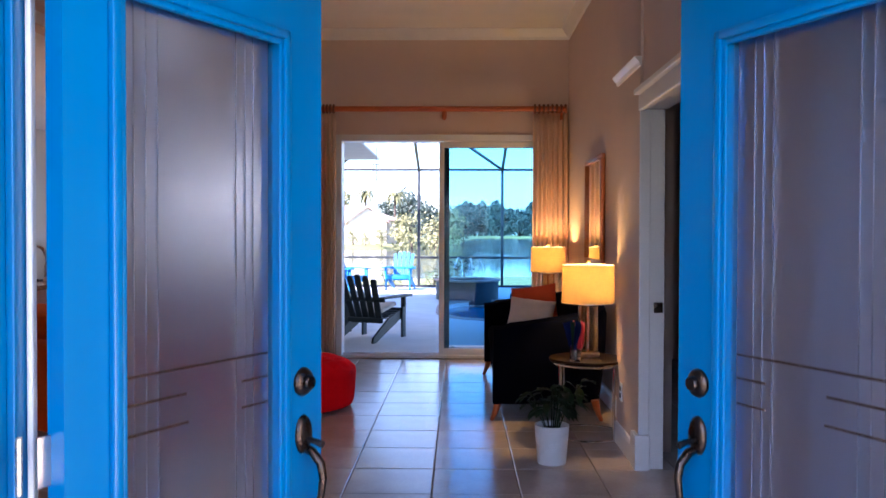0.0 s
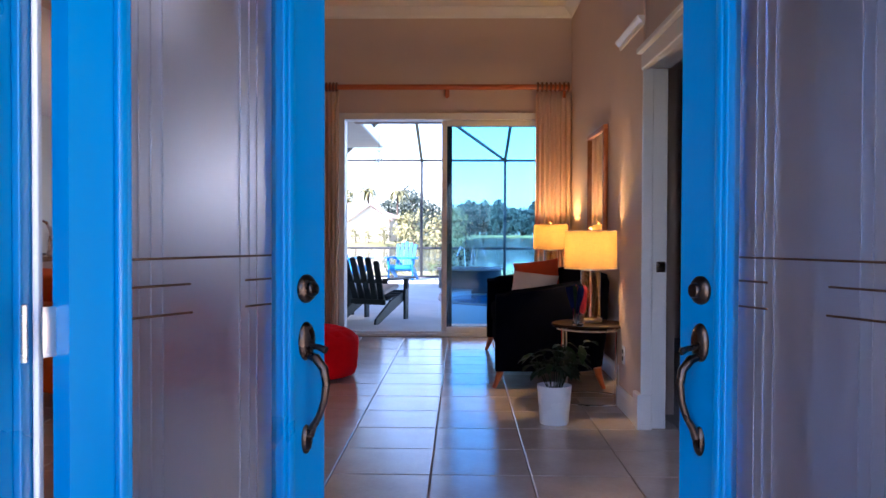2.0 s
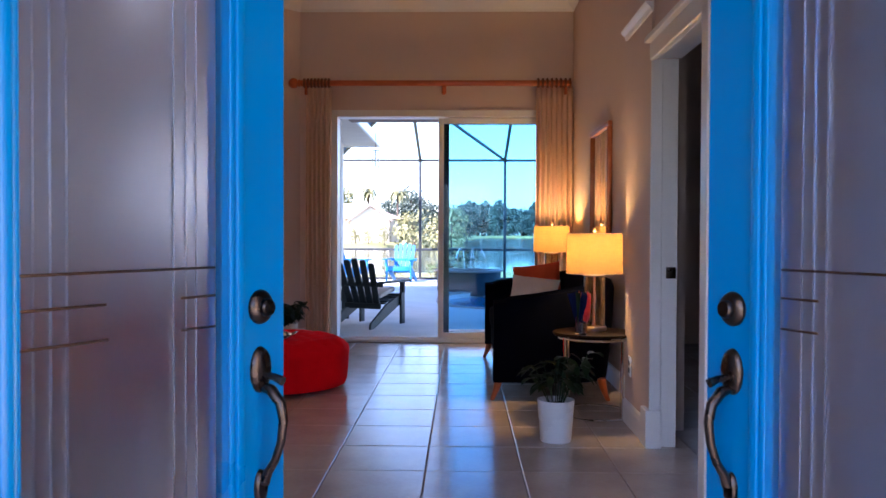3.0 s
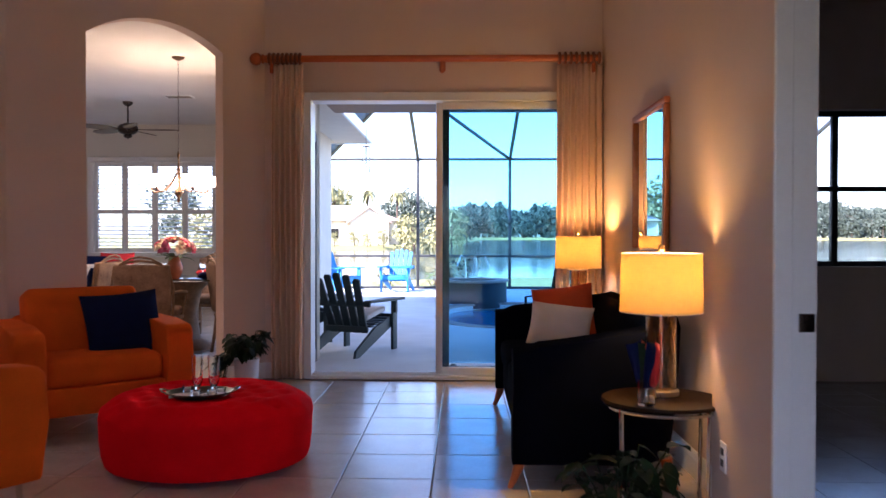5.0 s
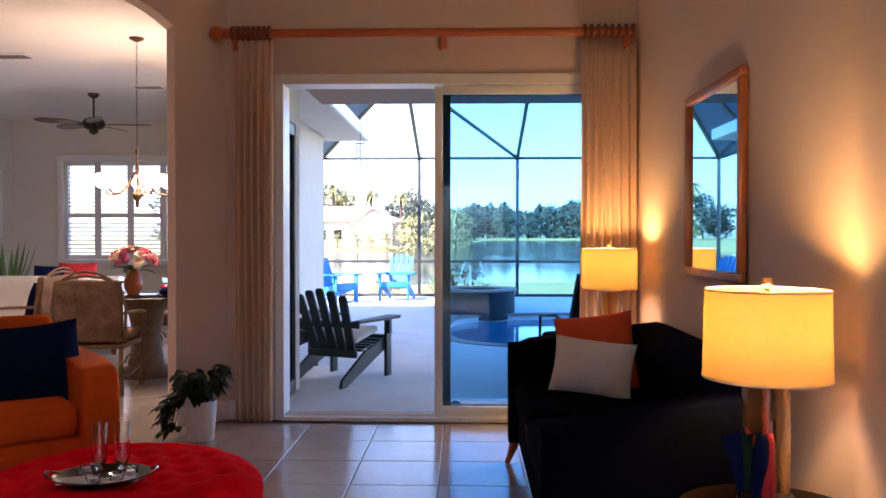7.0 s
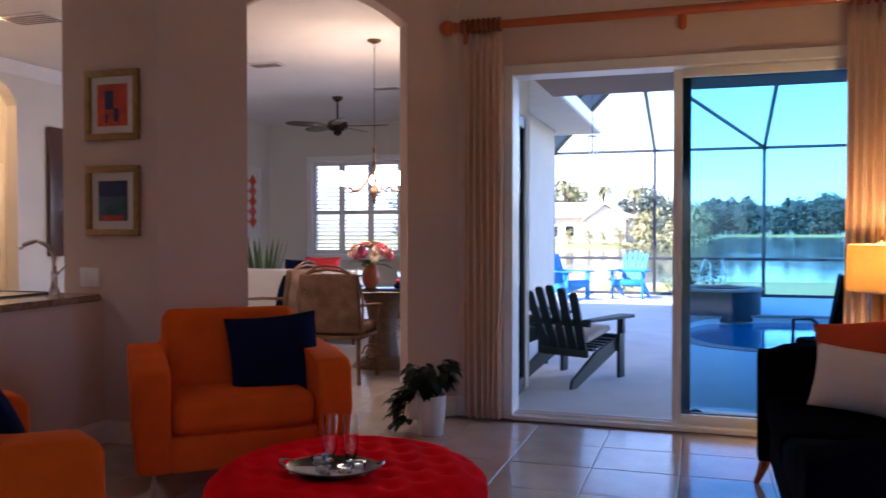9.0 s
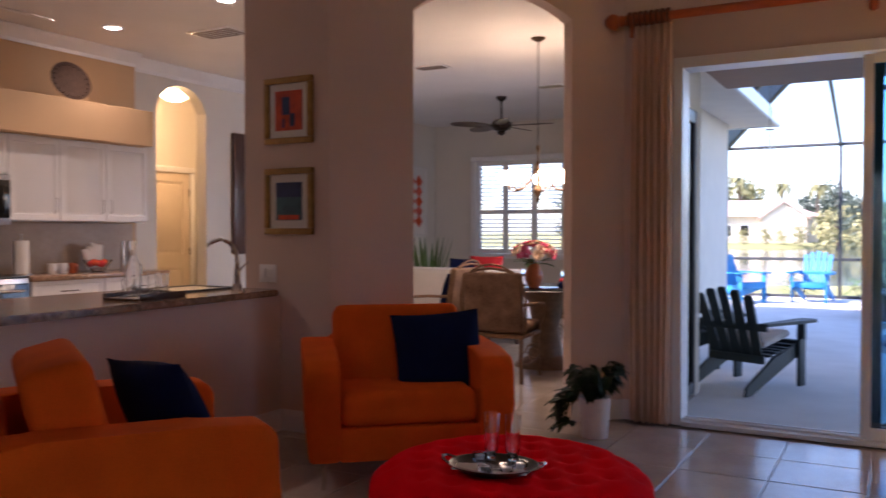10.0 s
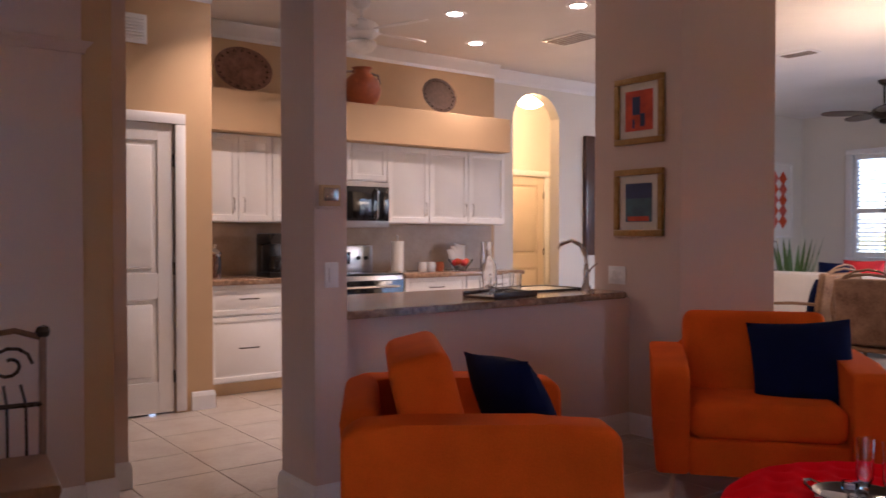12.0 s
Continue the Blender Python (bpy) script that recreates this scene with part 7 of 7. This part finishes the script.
box_on(rg, "body", (0, -0.31, 0.45), (0.755, 0.62, 0.90), M["steel"], 0.006)
box_on(rg, "cooktop", (0, -0.32, 0.908), (0.75, 0.60, 0.014), M["blackglass"], 0.004)
box_on(rg, "oven_door", (0, -0.632, 0.53), (0.72, 0.024, 0.66), M["blackglass"], 0.008)
tube_on(rg, "handle", [(-0.30, -0.64, 0.80), (-0.29, -0.68, 0.805), (0.29, -0.68, 0.805), (0.30, -0.64, 0.80)], 0.011, M["chrome"])
box_on(rg, "drawer", (0, -0.630, 0.11), (0.72, 0.02, 0.16), M["steel"], 0.006)
bg = box_on(rg, "backguard", (0, -0.05, 1.03), (0.755, 0.09, 0.25), M["steel"], 0.008)
box_on(bg, "display", (0, -0.098, 1.04), (0.26, 0.006, 0.11), M["blackglass"], 0.003)
for x in (-0.30, -0.22, 0.22, 0.30):
    lathe_on(bg, "knob", [(0, 0.022), (0.016, 0.020), (0.02, 0.0)], M["black"], (x, -0.095, 1.04), Matrix.Rotation(radians(90), 4, "X"), 16)
# things on the counter and the ledge
CT = 0.905
pt = thing("paper_towel_holder", "paper towel roll on an upright holder", "paper towel", (-6.45, 7.77, CT))
lathe_on(pt, "base", [(0, 0), (0.08, 0), (0.08, 0.012), (0, 0.012)], M["nickel"])
lathe_on(pt, "roll", [(0.02, 0.014), (0.06, 0.014), (0.06, 0.29), (0.02, 0.29)], M["paper"], seg=28)
lathe_on(pt, "rod", [(0, 0.01), (0.008, 0.01), (0.008, 0.33), (0.014, 0.34), (0, 0.35)], M["nickel"], seg=12)
cm = thing("coffee_maker", "black coffee maker on the granite counter", "coffee maker", (-6.46, 6.51, CT), 90)
box_on(cm, "base", (0, -0.02, 0.02), (0.20, 0.28, 0.04), M["black"], 0.01)
box_on(cm, "column", (0, 0.08, 0.18), (0.19, 0.10, 0.30), M["black"], 0.012)
box_on(cm, "head", (0, -0.02, 0.32), (0.20, 0.28, 0.09), M["black"], 0.02)
lathe_on(cm, "carafe", [(0, 0.04), (0.06, 0.04), (0.07, 0.10), (0.05, 0.17), (0.045, 0.17), (0, 0.05)], M["blackglass"], (0, -0.06, 0), seg=20)
fp = thing("french_press", "glass french press coffee pot with dark coffee", "coffee pot", (-6.42, 5.985, CT))
lathe_on(fp, "jug", [(0, 0), (0.05, 0), (0.052, 0.20), (0.047, 0.20), (0.045, 0.01), (0, 0.01)], M["darkcopper"], seg=24)
lathe_on(fp, "lid", [(0.054, 0.20), (0.05, 0.215), (0.02, 0.235), (0.008, 0.25), (0.012, 0.275), (0, 0.28)], M["chrome"], seg=24)
tube_on(fp, "handle", [(0.05, 0.0, 0.19), (0.09, 0.0, 0.18), (0.095, 0.0, 0.10), (0.05, 0.0, 0.04)], 0.008, M["black"])
for y, mt in ((8.04, "whitepot"), (8.14, "whitepot"), (8.24, "pottery")):
    mg = thing("mug", "small mug on the granite counter", "mug", (-6.42, y, CT), 0, "mugs on the counter")
    lathe_on(mg, "cup", [(0, 0), (0.036, 0), (0.04, 0.005), (0.04, 0.09), (0.036, 0.09), (0.034, 0.01), (0, 0.01)], M[mt], seg=20)
    tube_on(mg, "handle", [(0.038, 0, 0.075), (0.065, 0, 0.07), (0.065, 0, 0.03), (0.038, 0, 0.02)], 0.005, M[mt])
bw = thing("fruit_bowl", "glass bowl with red and white fruit", "bowl", (-6.42, 8.50, CT))
lathe_on(bw, "bowl", [(0, 0), (0.05, 0), (0.11, 0.08), (0.13, 0.11), (0.122, 0.11), (0.10, 0.08), (0.045, 0.012), (0, 0.01)], M["clear"], seg=24)
for k in range(6):
    bm = bmesh.new()
    bmesh.ops.create_icosphere(bm, subdivisions=2, radius=0.034)
    bmesh.ops.scale(bm, vec=(1, 1, 0.9), verts=bm.verts)
    bmesh.ops.translate(bm, vec=(0.055 * math.cos(k * 1.05), 0.055 * math.sin(k * 1.05), 0.075 + 0.012 * (k % 2)), verts=bm.verts)
    part("fruit", bm, M["rust"] if k % 2 else M["redcloth"], bw)
ln = thing("linen_bundle", "white cloth bundle behind the fruit bowl", "cloth", (-6.58, 8.58, CT), 90)
for k in range(3):
    bm = bmesh.new()
    cushion(bm, (0.03 * (k - 1), 0, 0.12 + 0.02 * k), (0.14, 0.20, 0.06), 0.6, m=pose(0, 0, 0, 80, 12 * (k - 1), 0))
    part("cloth", bm, M["paper"], ln)
for y in (8.76, 8.83):
    bm = bmesh.new()
    lathe(bm, [(0, 0), (0.022, 0), (0.022, 0.16), (0.012, 0.22), (0.012, 0.28), (0, 0.28)], 16)
    solid("oil_bottle", bm, M["pewter"], "slim metal pepper mill on the counter", "bottle", (-6.40, y, CT), group="mills on the counter")


def platter(at, rx, rz_, material, label, name="platter"):
    d = thing(name, label, "plate")
    d.matrix_world = pose(*at, 0, 0, 90) @ pose(0, 0, 0, 78, 0, 0)
    lathe_on(d, "dish", [(0, 0.0), (0.6, 0.0), (0.68, 0.02), (0.92, 0.06), (1.0, 0.08), (1.0, 0.10), (0.90, 0.085), (0.66, 0.045), (0.58, 0.03), (0, 0.03)], material, m=Matrix.Diagonal((rx, rz_, rx * 0.8, 1)), seg=40)
    bm = bmesh.new()
    for k in range(20):
        a = 2 * math.pi * k / 20
        lathe(bm, [(0, 0.01), (0.008, 0.008), (0.01, 0)], 8, (rx * 0.84 * math.cos(a), rz_ * 0.84 * math.sin(a), rx * 0.07))
    tagged(part("beading", bm, material, d), kind="stuff")
    return d


LEDGE = 2.41
platter((-6.38, 6.215, LEDGE + 0.19), 0.25, 0.185, M["darkcopper"], "oval brown metal platter leaning on the ledge")
platter((-6.38, 8.20, LEDGE + 0.175), 0.20, 0.17, M["darkplate"], "round dark brown plate leaning on the ledge")
jr = thing("pottery_jar", "terracotta pottery jar on the ledge", "jar", (-6.44, 7.38, LEDGE))
lathe_on(jr, "body", [(0, 0), (0.09, 0), (0.15, 0.06), (0.175, 0.15), (0.15, 0.24), (0.08, 0.30), (0.075, 0.33), (0.095, 0.35), (0.08, 0.35), (0, 0.28)], M["pottery"], seg=32)
for s in (-1, 1):
    tube_on(jr, "handle", [(0, s * 0.09, 0.31), (0, s * 0.17, 0.30), (0, s * 0.19, 0.23), (0, s * 0.155, 0.19)], 0.012, M["pewter"])


# ---- interior doors ----
def panel_door(name, at, rz, w, h, material, label, hinge=1):
    d = thing(name, label, "door", at, rz, kind="structure")
    bm = bmesh.new()
    t, st = 0.035, 0.11
    zs = [0, 0.22, 0.80, 0.98, h - 0.12, h]
    for x0, x1 in ((-w / 2, -w / 2 + st), (w / 2 - st, w / 2)):
        box(bm, ((x0 + x1) / 2, 0, h / 2), (x1 - x0, t, h), 0.002, seg=1)
    for z0, z1 in ((zs[0], zs[1]), (zs[2], zs[3]), (zs[4], zs[5])):
        box(bm, (0, 0, (z0 + z1) / 2), (w - 2 * st, t, z1 - z0), 0.002, seg=1)
    part("leaf", bm, material, d)
    for z0, z1 in ((zs[1], zs[2]), (zs[3], zs[4])):
        bm = bmesh.new()
        box(bm, (0, 0.004, (z0 + z1) / 2), (w - 2 * st, t * 0.5, z1 - z0))
        box(bm, (0, 0.0, (z0 + z1) / 2), (w - 2 * st - 0.07, t * 0.85, z1 - z0 - 0.07), 0.012)
        part("panel", bm, material, d)
    for z in (0.25, h / 2, h - 0.25):
        box_on(d, "hinge", (hinge * (w / 2 + 0.002), -0.018, z), (0.014, 0.012, 0.09), M["bronze"], 0.002)
    lathe_on(d, "knob", [(0, 0.055), (0.02, 0.052), (0.027, 0.04), (0.02, 0.026), (0.01, 0.02), (0.01, 0.005), (0.028, 0.003), (0.028, 0)], M["bronze"], (-hinge * (w / 2 - 0.06), -t / 2, 0.92), Matrix.Rotation(radians(90), 4, "X"), 18)
    for x in (-w / 2 - 0.045, w / 2 + 0.045):
        box_on(d, "casing", (x, -0.034, h / 2), (0.075, 0.022, h), M["trim"], 0.006)
    box_on(d, "casing", (0, -0.034, h + 0.0385), (w + 0.165, 0.024, 0.075), M["trim"], 0.006)
    return d


panel_door("door_1", (-5.822, 5.05, 0.012), 90, 0.78, 2.02, M["cab"], "closed white panel door of the pantry")
panel_door("door_2", (-8.175, 10.91, 0.012), 90, 0.78, 2.02, M["doorwood"], "closed cream panel door in the alcove")
vt = thing("wall_vent", "white louvred air vent high on the tan wall", "air vent", (-5.799, 5.09, 2.575), 90)
box_on(vt, "frame", (0, -0.006, 0.09), (0.34, 0.012, 0.20), M["trim"], 0.004)
for k in range(7):
    bm = bmesh.new()
    box(bm, (0, 0, 0), (0.29, 0.016, 0.006), m=pose(0, -0.014, 0.025 + 0.022 * k, 40, 0, 0))
    part("louvre", bm, M["trim"], vt)

# ---- iron dining chair by the foyer ----
ic = thing("iron_chair", "ornate dark iron dining chair with scrolled back", "dining chair", (-3.03, 3.85, 0), 84)
box_on(ic, "seat", (0, 0, 0.46), (0.44, 0.44, 0.05), M["wood_md"], 0.02)
for s in (-1, 1):
    tube_on(ic, "back_post", [(s * 0.20, 0.21, 0.0), (s * 0.20, 0.20, 0.45), (s * 0.205, 0.22, 0.68), (s * 0.21, 0.26, 0.90)], 0.013, M["wood_md"])
    tube_on(ic, "front_leg", [(s * 0.20, -0.20, 0.45), (s * 0.20, -0.21, 0.0)], 0.013, M["wood_md"])
    tube_on(ic, "scroll", [(s * (0.10 + 0.075 * math.cos(a) * (1 - a / 11)), 0.25, 0.80 + 0.070 * math.sin(a) * (1 - a / 11)) for a in [0.55 * i for i in range(16)]], 0.007, M["bronze"], seg=6)
    lathe_on(ic, "finial", [(0, 0), (0.02, 0.0), (0.026, 0.018), (0.018, 0.036), (0, 0.042)], M["bronze"], (s * 0.21, 0.26, 0.895), seg=14)
tube_on(ic, "top_rail", [(-0.21, 0.26, 0.89), (-0.12, 0.262, 0.92), (0, 0.263, 0.905), (0.12, 0.262, 0.92), (0.21, 0.26, 0.89)], 0.011, M["wood_md"])
tube_on(ic, "lower_rail", [(-0.205, 0.215, 0.66), (0.205, 0.215, 0.66)], 0.009, M["bronze"])
for k in range(6):
    x = -0.15 + 0.06 * k
    tube_on(ic, "spindle", [(x, 0.20, 0.48), (x, 0.215, 0.66), (x * 0.9, 0.24, 0.73)], 0.006, M["bronze"], seg=6)

# ---- floor tiles, last ----
_tm = tile_mesh(TILE - 0.005, TILE - 0.005)
bm = bmesh.new()
for i in range(-15, 11):
    for j in range(-16, 16):
        x, y = -0.136 + TILE * (i + 0.5), 8.33 + TILE * (j + 0.5)
        if y < 1.35 or y > 15.9 or x > 4.7:
            continue
        if y > 8.72 and x > (-1.75 if y < 10 else -2.5):
            continue
        if -4.3 < x < 1.3 and 1.5 < y < 8.8:
            ob = new("tile", _tm)
            ob.location = (x, y, 0.0005 * math.sin(i * 7 + j * 3))
            ob.parent = floor
        elif x > -8.3:
            box(bm, (x, y, -0.005), (TILE - 0.005, TILE - 0.005, 0.010))
ob = part("tiles_beyond", bm, M["tile"], floor, "beige tiles of the rooms beyond", smooth=False)
tagged(ob, kind="stuff")
